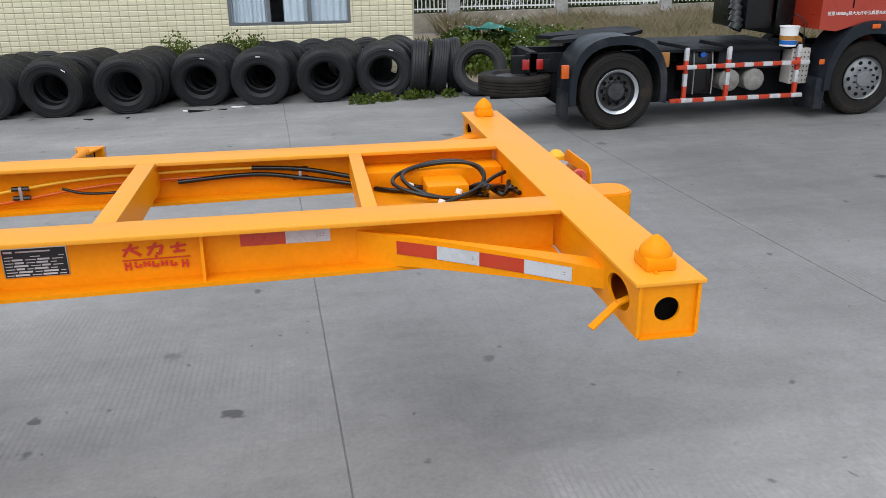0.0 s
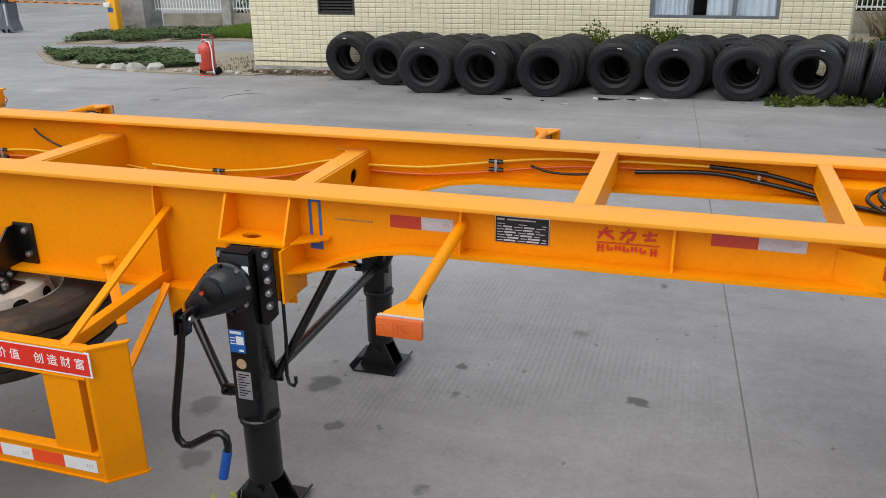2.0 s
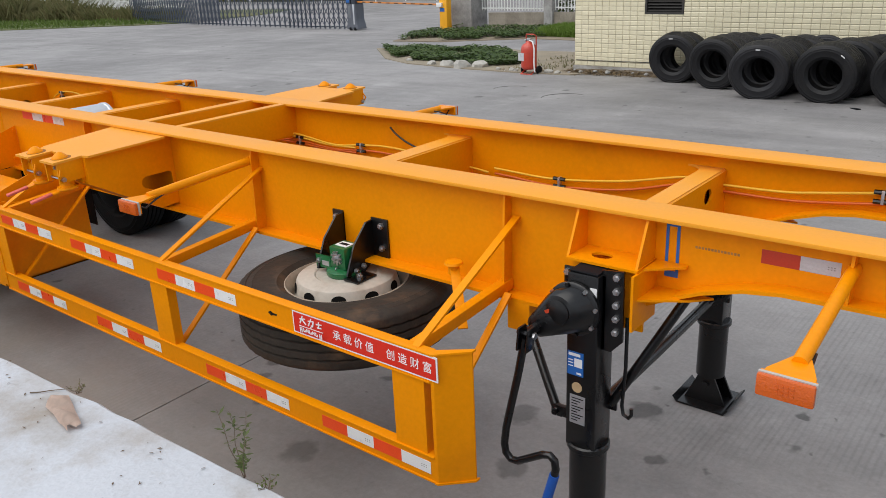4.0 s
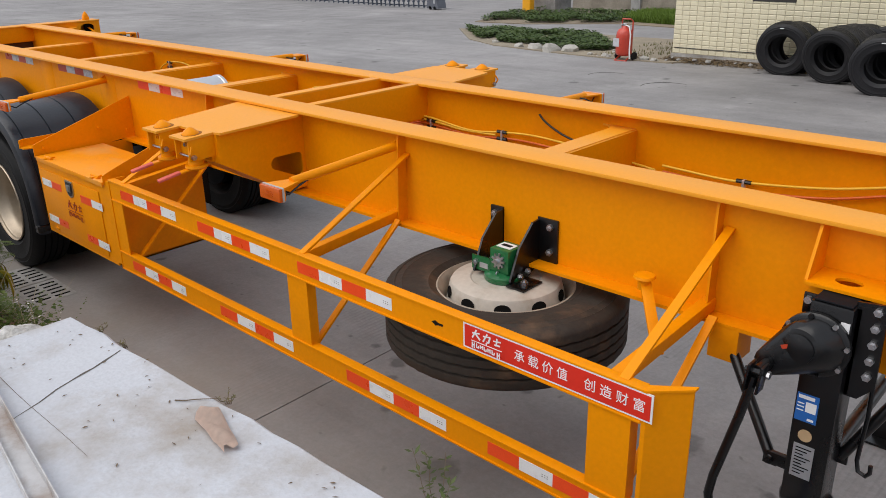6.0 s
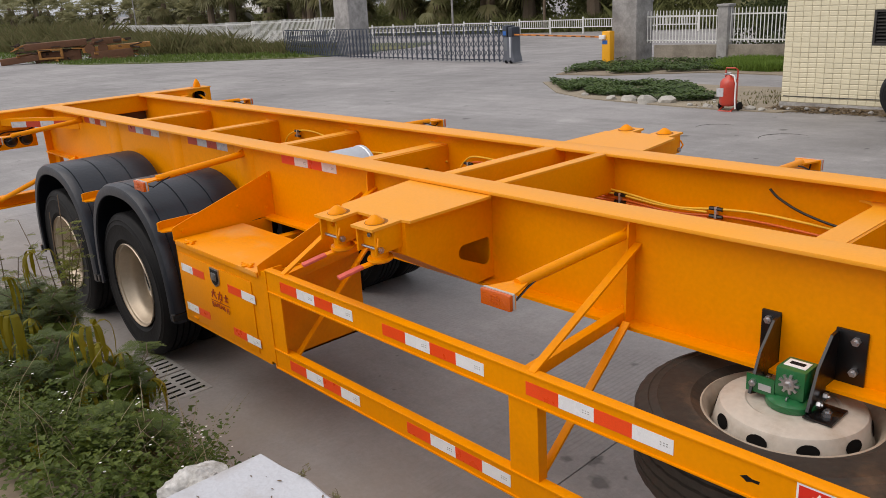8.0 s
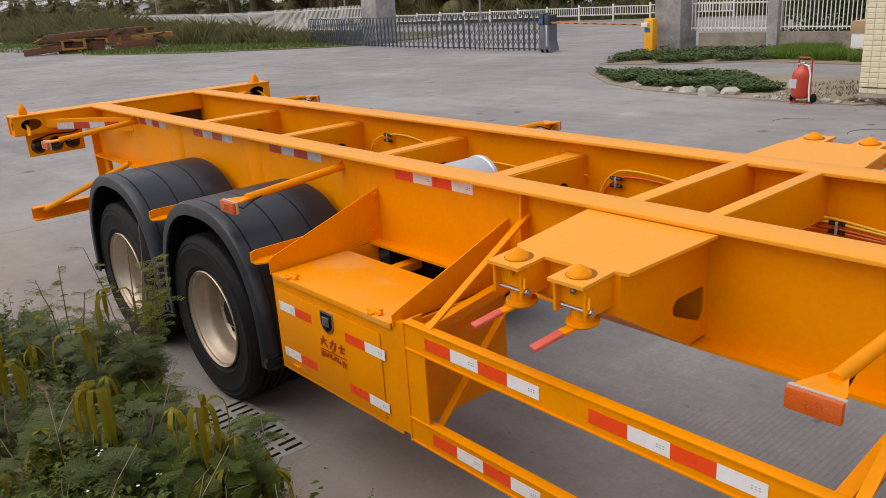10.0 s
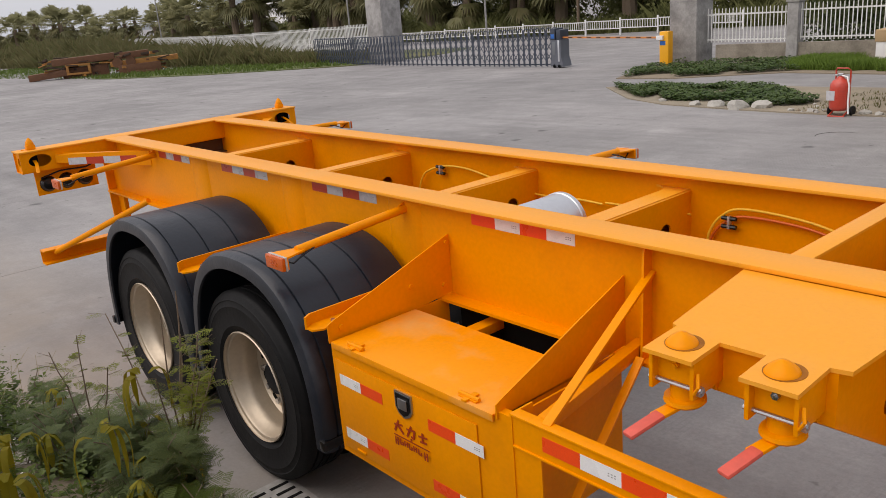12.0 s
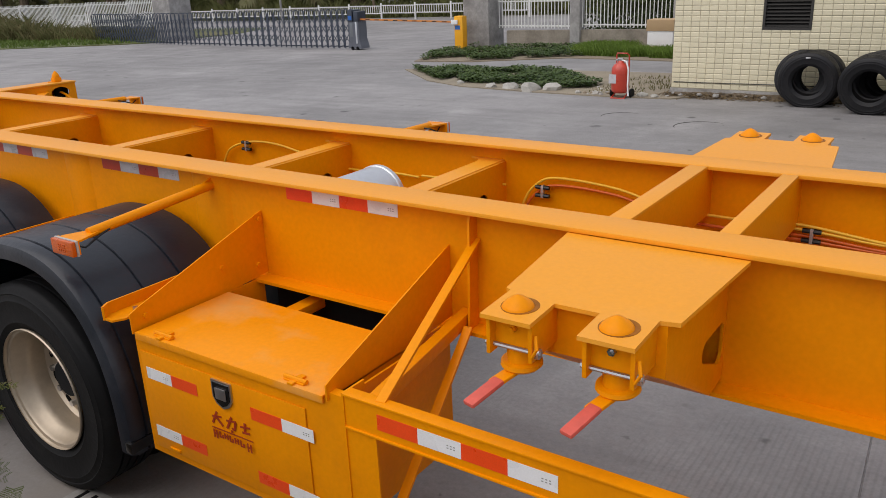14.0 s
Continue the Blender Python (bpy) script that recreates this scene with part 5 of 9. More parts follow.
# zigzag rib edges in the tread
for v in bm.verts:
    if math.hypot(v.co.x - sx, v.co.y - sy) > 0.51:
        v.co.z += 0.0022 * math.sin(44 * math.atan2(v.co.y - sy, v.co.x - sx))
spare = part("spare_wheel", bm, RUB_SP, trailer, "dusty brown spare truck tyre lying flat")
bm = B()
prof = [(0.288, 0.09), (0.300, 0.098), (0.303, 0.110), (0.296, 0.113), (0.287, 0.10), (0.276, 0.086), (0.268, 0.05), (0.268, 0.02), (0.255, 0.03)]
lathe(bm, [(r, z + 0.735) for r, z in prof], (sx, sy, 0), "z", 60, caps=False)
part("rim_flange", bm, RIM_B, spare, "rusty brown outer rim flange")
bm = B()
lathe(bm, [(0.262, 0.765), (0.257, 0.79), (0.2425, 0.856), (0.236, 0.867), (0.220, 0.874), (0.155, 0.880), (0.148, 0.876), (0.145, 0.80)], (sx, sy, 0), "z", 60, caps=False)
rim = part("rim", bm, RIM_W, spare, "dusty white steel rim", 24)
for k in range(10):
    a = 2 * math.pi * (k + 0.5) / 10
    m = Matrix.Translation((sx, sy, 0.830)) @ pose(0, 0, 0, 0, 0, math.degrees(a))
    bm = B()
    r = []
    for q in range(14):
        t = 2 * math.pi * q / 14
        r.append(bm.verts.new(m @ Vector((0.2496 - 0.0053 * math.sin(t), 0.036 * math.cos(t), 0.024 * math.sin(t)))))
    bm.faces.new(r)
    part("hand_hole", bm, DARK, rim, "dark oval hand hole")
bm = B()
lathe(bm, [(0.15, 0.8745), (0.0, 0.875)], (sx, sy, 0), "z", 30)
part("hub_face", bm, RIM_W, rim)
for x0, d in ((-4.365, -1), (-4.165, 1)):
    bm = B()
    prism(bm, [(-0.497, 1.125), (-0.55, 1.12), (-0.64, 1.03), (-0.70, 0.895), (-0.66, 0.882), (-0.58, 0.882), (-0.497, 0.93)], "x", x0 - 0.005, x0 + 0.005)
    box(bm, min(x0 - d * 0.005, x0 + d * (0.065 if d < 0 else 0.1)), max(x0 - d * 0.005, x0 + d * (0.065 if d < 0 else 0.1)), -0.508, -0.497, 0.94, 1.135, 0.003)
    if d > 0:
        box(bm, x0 - 0.005, x0 + 0.09, -0.72, -0.59, 0.880, 0.889, 0.002)
    br = part("cradle_bracket", bm, BLK, trailer, "black steel spare wheel bracket")
    for p, ax, r in (((x0 + d * (0.036 if d < 0 else 0.065), -0.508, 1.102), "y", 0.015), ((x0 + d * (0.036 if d < 0 else 0.065), -0.508, 0.99), "y", 0.015), ((x0 + 0.012, -0.60, 0.92), "x", 0.013), ((x0 + 0.012, -0.65, 0.91), "x", 0.013)) + ((((x0 + 0.055, -0.67, 0.889), "z", 0.016),) if d > 0 else ()):
        bm = B()
        bolt(bm, p, ax, r, r)
        part("bracket_bolt", bm, STEEL, br, "zinc bolt")
bm = B()
box(bm, -4.285, -4.185, -0.685, -0.58, 0.915, 1.02, 0.006)
prism(bm, [(-0.63, 0.90), (-0.63, 0.94), (-0.685, 0.965), (-0.685, 0.90)], "x", -4.385, -4.285)
lathe(bm, [(0.085, 0.876), (0.088, 0.884), (0.086, 0.900), (0.055, 0.915)], (-4.24, -0.64, 0), "z", 28)
winch = part("spare_wheel_winch", bm, GREEN_W, trailer, "green cast winch gearbox")
bm = B()
lathe(bm, [(0.024, 0.0), (0.024, -0.010), (0.012, -0.012), (0.012, -0.025), (0.0, -0.026)], (-4.235, -0.685, 0.97), "y", 6)
for k in range(9):
    a = 2 * math.pi * k / 9
    obox(bm, pose(-4.235 + 0.028 * math.cos(a), -0.69, 0.97 + 0.028 * math.sin(a), 0, -math.degrees(a), 0), 0.014, 0.008, 0.009)
part("winch_ratchet", bm, STEEL, winch, "bright toothed ratchet")
bm = B()
bolt(bm, (-4.36, -0.685, 0.935), "y", 0.013, 0.012)
part("winch_bolt", bm, STEEL, winch)
bm = B()
box(bm, -4.34, -4.295, -0.688, -0.685, 0.915, 0.938)
part("winch_plate", bm, ALU, winch, "small metal plate")
bm = B()
for k in range(4):
    lathe(bm, [(0.009, -0.003), (0.012, 0.0), (0.009, 0.003)], (-4.235 + 0.003 * (k % 2), -0.695, 0.915 - 0.012 * k), "y" if k % 2 else "x", 10, caps=False)
part("winch_chain", bm, STEEL, winch, "short bright chain")
bm = B()
obox(bm, pose(-4.235, -0.63, 1.0212), 0.075, 0.055, 0.002)
part("winch_label", bm, WHITE, winch, "white printed label")
bm = B()
obox(bm, pose(-4.235, -0.63, 1.0228), 0.05, 0.022, 0.001)
part("label_mark", bm, TR_GREY, winch)
bm = B()
tube(bm, [(-3.60, -0.60, 1.05), (-3.60, -0.60, 1.0)], 0.024, 14)
bar(bm, (-3.595, -0.60, 1.03), (-3.44, -0.755, 0.84), 0.042, 0.012, 0.002)
lathe(bm, [(0.0, 1.058), (0.038, 1.055), (0.042, 1.045), (0.0, 1.04)], (-3.60, -0.60, 0), "z", 18)
part("spare_stop", bm, YEL, trailer)
bm = B()
box(bm, -3.34, -3.23, -0.575, -0.45, 0.80, 0.93, 0.004)
part("hanger_block", bm, YEL, trailer)
bm = B()
box(bm, -3.035, -2.955, -0.712, -0.69, 0.555, 0.60, 0.003)
bolt(bm, (-3.02, -0.712, 0.572), "y", 0.014, 0.012)
part("brace_lug", bm, BLK, leg_near)

# tool box between the wheels and the guard
X0, X1 = -7.78, -6.785
bm = B()
box(bm, X0, X1, -1.195, -1.187, 0.42, 0.935)
box(bm, X0, X0 + 0.008, -1.187, -0.53, 0.42, 0.935)
box(bm, X1 - 0.008, X1, -1.187, -0.575, 0.42, 0.935)
box(bm, X0, X1, -1.187, -0.50, 0.42, 0.43)
box(bm, X0 + 0.008, X1 - 0.008, -0.765, -0.757, 0.43, 0.925)
tool = part("tool_box", bm, YEL, trailer, "yellow steel tool box with stickers")
bm = B()
box(bm, X0 + 0.02, X1 - 0.02, -1.205, -0.745, 0.935, 0.943, 0.003)
box(bm, X0 + 0.02, X1 - 0.02, -1.207, -1.200, 0.915, 0.943, 0.002)
lid = part("lid", bm, YEL_LID, tool, "dusty yellow lid")
bm = B()
box(bm, X0 + 0.025, X1 - 0.11, -1.2015, -1.1955, 0.452, 0.868, 0.004)
door = part("door_panel", bm, YEL, tool)
for x in (X0 + 0.16, X1 - 0.16):
    bm = B()
    box(bm, x - 0.045, x + 0.045, -1.19, -1.165, 0.943, 0.95, 0.002)
    tube(bm, [(x - 0.05, -1.178, 0.953), (x + 0.05, -1.178, 0.953)], 0.008, 8)
    box(bm, x - 0.012, x + 0.012, -1.208, -1.14, 0.943, 0.952, 0.002)
    part("lid_hinge", bm, YEL, lid)
for x, w in ((X0, 0.006), (X1, -0.006)):
    bm = B()
    prism(bm, [(-1.205, 0.93), (-1.205, 1.01 if x == X0 else 0.985), (-1.17, 1.025 if x == X0 else 1.0), (-0.50, 1.235), (-0.497, 0.95), (-0.575, 0.945), (-0.75, 0.93)], "x", x, x + w)
    wing = part("side_wing", bm, YEL, tool)
    for y, z in ((-1.14, 0.985), (-0.75, 1.05), (-0.55, 1.0), (-0.52, 1.2)):
        bm = B()
        tube(bm, [(x + w * 2.8, y, z), (x + w * 1.0, y, z)], 0.012, 8)
        part("wing_bolt", bm, YEL, wing)
bm = B()
prism(bm, [(X1, 0.44), (X1 + 0.055, 0.44), (X1 + 0.055, 0.955), (X1, 0.955)], "y", -1.195, -1.16)
box(bm, X1 + 0.047, X1 + 0.055, -1.19, -0.60, 0.46, 0.95)
part("box_post", bm, YEL, tool)
bm = B()
box(bm, X0 + 0.24, X0 + 0.31, -0.757, -0.47, 0.83, 0.875, 0.004)
part("box_bearer", bm, YEL, tool)
# added dark sheets paint the shade seen through the open gap
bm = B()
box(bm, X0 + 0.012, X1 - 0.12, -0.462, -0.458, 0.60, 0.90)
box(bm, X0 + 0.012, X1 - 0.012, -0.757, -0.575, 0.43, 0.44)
part("box_lining", bm, DARK, tool, "dark sheets standing for shade behind the box")
tp = lambda u, z, d: (u, -1.2015 - d, z)
tape(tool, tp, [-7.73, -7.585, -7.44], 0.757, 0.805, "w", vivid=True)
tape(tool, tp, [-7.16, -7.01, -6.865], 0.748, 0.797, "r", vivid=True)
tape(tool, tp, [-7.73, -7.58, -7.435], 0.505, 0.553, "w", vivid=True)
tape(tool, tp, [-7.16, -7.01, -6.865], 0.492, 0.54, "r", vivid=True)
bm = B()
prism(bm, [(-7.345, 0.86), (-7.245, 0.86), (-7.245, 0.79), (-7.262, 0.765), (-7.295, 0.75), (-7.328, 0.765), (-7.345, 0.79)], "y", -1.209, -1.2015)
latch = part("paddle_latch", bm, STEEL, door, "chrome paddle latch in a black recess")
bm = B()
prism(bm, [(-7.337, 0.852), (-7.253, 0.852), (-7.253, 0.793), (-7.27, 0.772), (-7.295, 0.76), (-7.32, 0.772), (-7.337, 0.793)], "y", -1.2115, -1.209)
part("latch_recess", bm, BLK, latch)
bm = B()
box(bm, -7.322, -7.268, -1.217, -1.2115, 0.79, 0.835, 0.004)
part("latch_paddle", bm, STEEL, latch)
emblem(tool, -7.27, 0.655, -1.2035, 0.215, DRED_P, 0.62)
bm = B()
box(bm, -7.66, -7.60, -1.208, -1.2, 0.462, 0.474, 0.002)
part("pull_tab", bm, YEL, door)
bm = B()
prism(bm, [(-4.135, 0.914), (-4.115, 0.924), (-4.10, 0.917), (-4.075, 0.918), (-4.078, 0.908), (-4.10, 0.908), (-4.115, 0.902), (-4.122, 0.908)], "y", GY - 0.0012, GY - 0.0004)
part("small_mark", bm, BLK, guard)

# air tank between the beams
bm = B()
lathe(bm, [(0.0, -0.03), (0.09, -0.018), (0.14, 0.0), (0.147, 0.012), (0.147, 0.545), (0.152, 0.55), (0.152, 0.572), (0.143, 0.576), (0.10, 0.592), (0.0, 0.60)], (-7.63, -0.42, 1.16), "y", 40)
tank = part("air_tank", bm, ALU, trailer, "brushed aluminium air tank")
bm = B()
box(bm, -7.72, -7.54, -0.30, -0.25, 0.985, 1.035)
box(bm, -7.72, -7.54, 0.02, 0.07, 0.985, 1.035)
box(bm, -8.10, -7.12, -0.12, 0.0, 0.97, 0.985)
part("tank_cradle", bm, YEL, tank)


# air lines along the inner side of the far beam
def hose(pts, r, material, label, parent, n=10):
    P = [Vector(p) for p in pts]
    out = []
    for i in range(len(P) - 1):
        p0, p1, p2, p3 = P[max(i - 1, 0)], P[i], P[i + 1], P[min(i + 2, len(P) - 1)]
        for k in range(6):
            t = k / 6
            out.append(0.5 * ((2 * p1) + (p2 - p0) * t + (2 * p0 - 5 * p1 + 4 * p2 - p3) * t * t + (3 * p1 - p0 - 3 * p2 + p3) * t ** 3))
    out.append(P[-1])
    return part("air_hose", tube(B(), out, r, n), material, parent, label)


HY = 0.455
yel_pts = [[(-5.2, 1.155), (-5.46, 1.15), (-5.73, 1.17), (-6.1, 1.18), (-6.29, 1.185), (-6.53, 1.245), (-6.83, 1.262), (-6.94, 1.215), (-7.0, 1.13), (-7.01, 1.04)],
           [(-4.16, 1.13), (-4.5, 1.165), (-4.89, 1.19), (-5.13, 1.18), (-5.4, 1.155), (-5.76, 1.19), (-6.02, 1.18)],
           [(-2.93, 1.265), (-3.06, 1.25), (-3.35, 1.19), (-3.73, 1.15), (-4.0, 1.155), (-4.12, 1.16)],
           [(-1.2, 1.345), (-1.5, 1.345), (-1.68, 1.34), (-1.8, 1.34), (-2.0, 1.325), (-2.19, 1.30), (-2.4, 1.27), (-2.57, 1.25), (-2.83, 1.245)],
           [(-7.62, 1.18), (-7.8, 1.185), (-8.05, 1.175), (-8.3, 1.2), (-8.48, 1.24), (-8.67, 1.268), (-8.87, 1.262), (-9.04, 1.21), (-9.11, 1.13), (-9.13, 1.05)], [(-7.6, 1.19), (-7.3, 1.195), (-7.1, 1.20)]]
for run in yel_pts:
    hose([(x, HY, z) for x, z in run], 0.0062, YHOSE, "yellow nylon air line", web_far)
for run in yel_pts[:4]:
    hose([(x, HY + 0.006, z - 0.04 - 0.008 * math.sin(x * 5)) for x, z in run], 0.0068, RHOSE, "orange red nylon air line", web_far)
hose([(-1.2, HY, 1.345), (-0.98, HY - 0.01, 1.33), (-0.75, HY - 0.03, 1.285), (-0.55, HY - 0.12, 1.262), (-0.35, 0.2, 1.262)], 0.0105, BLK, "black rubber air hose", web_far)
hose([(-1.52, HY, 1.298), (-1.2, HY, 1.315), (-0.98, HY - 0.01, 1.29), (-0.75, HY - 0.04, 1.255), (-0.60, HY - 0.2, 1.262), (-0.2, 0.1, 1.262)], 0.0105, BLK, "black rubber air hose", web_far)
hose([(-4.88, HY - 0.01, 1.32), (-4.83, HY - 0.012, 1.28), (-4.72, HY - 0.012, 1.23), (-4.55, HY - 0.012, 1.19), (-4.3, HY - 0.012, 1.165)], 0.006, BLK, "thin loose black wire", web_far)
hose([(-2.0, HY - 0.012, 1.30), (-1.92, HY - 0.012, 1.275), (-1.8, HY - 0.012, 1.27), (-1.66, HY - 0.012, 1.285)], 0.006, BLK, "thin loose black wire", web_far)
for x, z in ((-2.17, 1.285), (-0.99, 1.31), (-3.7, 1.135), (-5.15, 1.16), (-5.72, 1.15), (-6.9, 1.19), (-8.9, 1.235), (-7.2, 1.19)):
    bm = B()
    obox(bm, Matrix.Translation((x, HY, z)), 0.013, 0.026, 0.06, 0.003)
    clip = part("hose_clip", bm, ALU, web_far, "bright metal hose clamp")
    bm = B()
    for dz in (0.02, -0.02):
        tube(bm, [(x - 0.035, HY - 0.002, z + dz), (x + 0.035, HY - 0.002, z + dz)], 0.0105, 8)
    part("clip_sleeve", bm, BLK, clip)
# coiled hoses lying in the front bay
for k in range(2):
    pts = []
    for q in range(17):
        a = 2 * math.pi * q / 16 + k
        v = math.sin(a)
        pts.append((-0.40 + (0.20 - 0.022 * k) * math.cos(a) + 0.02 * k, 0.20 + (0.13 - 0.01 * k) * v, 1.315 + 0.006 * k + 0.045 * v + 0.012 * math.sin(a * 2 + k)))
    hose(pts, 0.0088, BLK, "coiled black rubber hose", trailer)
hose([(-0.70, -0.05, 1.262), (-0.55, -0.03, 1.266), (-0.40, 0.0, 1.272), (-0.27, 0.07, 1.295), (-0.17, 0.15, 1.325), (-0.11, 0.19, 1.335)], 0.009, BLK, "black rubber hose with brass end", trailer)
for k in range(4):
    hose([(-0.28 + 0.02 * k, 0.20 - 0.03 * k, 1.262), (-0.22, 0.14 - 0.05 * k, 1.30 + 0.01 * k), (-0.15 + 0.01 * k, 0.05 + 0.04 * k, 1.275), (-0.10, 0.16 - 0.06 * k, 1.30)], 0.010, BLK, "bunched black hoses", trailer)
for p in ((-0.52, 0.22, 1.29), (-0.43, -0.05, 1.29), (-0.34, 0.05, 1.30)):
    bm = B()
    obox(bm, Matrix.Translation(p) @ pose(0, 0, 0, 0, 20, 30), 0.016, 0.026, 0.022, 0.004)
    part("cable_tie", bm, WHITE, trailer, "white cable tie")

# couplings in front of the first bolster
bm = B()
box(bm, 0.09, 0.20, 0.03, 0.32, 1.30, 1.31, 0.002)
prism(bm, [(-0.02, 1.30), (0.32, 1.30), (0.32, 1.36), (0.312, 1.382), (0.29, 1.395), (0.02, 1.395), (-0.005, 1.385), (-0.02, 1.36)], "x", 0.20, 0.208)
shelf = part("coupling_bracket", bm, YEL, trailer)
bm = B()
lathe(bm, [(0.0, 0.075), (0.02, 0.07), (0.038, 0.05), (0.04, 0.0)], (0.135, 0.245, 1.335), "z", 20)
part("supply_coupling", bm, BARR, shelf, "yellow air coupling cap")
bm = B()
obox(bm, pose(0.15, 0.14, 1.35, 0, 30, 20), 0.07, 0.055, 0.05, 0.012)
tube(bm, [(0.13, 0.13, 1.31), (0.13, 0.13, 1.36)], 0.022, 12)
part("socket", bm, STEEL, shelf, "metal electric socket")
bm = B()
lathe(bm, [(0.012, 0.0), (0.030, -0.004), (0.034, 0.006), (0.030, 0.018), (0.012, 0.020)], (0.15, -0.03, 1.355), "y", 20, close=True)
tube(bm, [(0.15, -0.02, 1.31), (0.15, -0.02, 1.34)], 0.016, 12)
part("brake_coupling", bm, GRIP, shelf, "red air coupling cap")
bm = B()
arc = [(0.09, -0.36), (0.09, -0.20), (0.22, -0.20), (0.255, -0.22), (0.265, -0.26), (0.265, -0.31), (0.245, -0.345), (0.20, -0.36)]
prism(bm, arc, "z", 1.27, 1.375)
bmesh.ops.bevel(bm, geom=[e for e in bm.edges], offset=0.006, segments=2, affect="EDGES")
part("front_stop", bm, YEL, trailer)

# ---- the raised edge on which the walk goes ----
def strip_mesh(name, verts, faces, material, parent=None, label="", category="", kind="", group=""):
    me = bpy.data.meshes.new(name)
    me.from_pydata([tuple(v) for v in verts], [], faces)
    me.materials.append(material)
    ob = new(name, me)
    if parent is not None:
        b = BASE.get(parent.name, Vector((0, 0, 0)))
        me.transform(Matrix.Translation(-b))
        BASE[ob.name] = b
        ob.parent = parent
    return tagged(ob, label, category, group, kind)


def quads(name, q, material, parent=None, label="", category="", kind="", group=""):
    """One mesh from an array of loose four-cornered leaves, shape (n, 4, 3)."""
    q = np.asarray(q, float)
    n = len(q)
    return strip_mesh(name, q.reshape(-1, 3), np.arange(4 * n).reshape(n, 4).tolist(), material, parent, label, category, kind, group)


def slab():
    """White painted concrete kerb slab with a chipped edge."""
    rng = random.Random(3)
    xs = np.concatenate([np.arange(-5.46, 3.0, 0.12), [3.0]])
    bm = B()
    rows = []
    for x in xs:
        j = rng.uniform(-0.008, 0.008) + (0.02 if rng.random() < 0.08 else 0)
        edge = -1.982 + 0.042 * (x + 5.46) + j * 0.5
        rows.append([bm.verts.new(p) for p in ((x, edge + 0.005, gz(x, -1.9)), (x, edge, 0.785), (x, edge - 0.015, 0.80), (x, -2.42 - 0.01 * (x + 5), 0.80), (x, -2.43 - 0.01 * (x + 5), 0.80), (x, -4.6, 0.80), (x, -4.6, gz(x, -4.6)))])
    for a, b in zip(rows, rows[1:]):
        for k in range(6):
            bm.faces.new((a[k], a[k + 1], b[k + 1], b[k]))
    bm.faces.new(rows[0][::-1]), bm.faces.new(rows[-1])
    return solo("dock_slab", bm, WHITE_D, "white painted raised concrete slab with chipped dirty edge", "slab", kind="structure")


slab_ob = slab()
bm = B()
P, Q = Vector((-5.245, -2.445, 0.806)), Vector((-3.2, -2.725, 0.806))
side = Vector((P - Q).cross(Vector((0, 0, 1)))).normalized()
bar(bm, P, Q, 0.066, 0.005, 0.001)
bar(bm, P - side * 0.031 + Vector((0.02, 0, 0.014)), Q - side * 0.031 + Vector((0, 0, 0.014)), 0.004, 0.026, 0.001)
bar(bm, P + side * 0.033 + Vector((-0.02, 0, 0.022)), Q + side * 0.033 + Vector((0, 0, 0.022)), 0.004, 0.044, 0.001)
solo("steel_channel", bm, ANGLE_M, "open white steel channel with a rusty inside lying on the slab", "steel channel")
bm = B()
rag = []
rng = random.Random(8)
for i in range(9):
    row = []
    for j in range(6):
        u, v = i / 8, j / 5
        x = -4.38 + 0.24 * u + 0.015 * math.sin(v * 7)
        y = -2.02 - 0.06 * u - 0.085 * (v - 0.5) * (1.1 - 0.45 * u)
        row.append(bm.verts.new((x, y, 0.806 + 0.022 * abs(math.sin(5 * u + 3 * v)) * (0.3 + v * (1 - v) * 3) + rng.uniform(0, 0.006))))
    rag.append(row)
for a, b in zip(rag, rag[1:]):
    for k in range(5):
        bm.faces.new((a[k], a[k + 1], b[k + 1], b[k]))
bmesh.ops.solidify(bm, geom=bm.faces[:], thickness=0.004)
solo("work_glove", bm, RAG, "crumpled pale pink cloth glove on the slab", "glove", sharp=80)
for p, q, r in (((-4.53, -2.05, 0.805), (-4.42, -1.94, 0.808), 0.0025), ((-5.37, -2.385, 0.8015), (-4.45, -2.39, 0.8015), 0.0011)):
    bm = B()
    P, Q = Vector(p), Vector(q)
    pts = [P.lerp(Q, t) + Vector((0.004 * math.sin(t * 9), 0.003 * math.cos(t * 7), 0)) for t in np.linspace(0, 1, 9)]
    tube(bm, pts, [r * (1 - 0.6 * t) for t in np.linspace(0, 1, 9)], 6)
    solo("dry_twig", bm, BARK, "thin dry brown twig on the slab", "twig")
bm = B()
crack = [(-4.80, -2.53, 0.001), (-4.84, -2.45, 0.0015), (-4.875, -2.36, 0.003), (-4.915, -2.285, 0.004), (-4.935, -2.23, 0.003), (-4.955, -2.17, 0.006), (-4.965, -2.13, 0.004), (-4.99, -2.07, 0.0055), (-5.005, -2.035, 0.003), (-5.02, -2.0, 0.003)]
lo = [bm.verts.new((x - w, y, 0.8008)) for x, y, w in crack]
hi = [bm.verts.new((x + w, y + 0.002, 0.8008)) for x, y, w in crack]
for k in range(len(crack) - 1):
    bm.faces.new((lo[k], hi[k], hi[k + 1], lo[k + 1]))
part("crack", bm, surf("dirt_filled_crack", (0.10, 0.09, 0.08), 0.95), slab_ob, "dark crack across the slab")


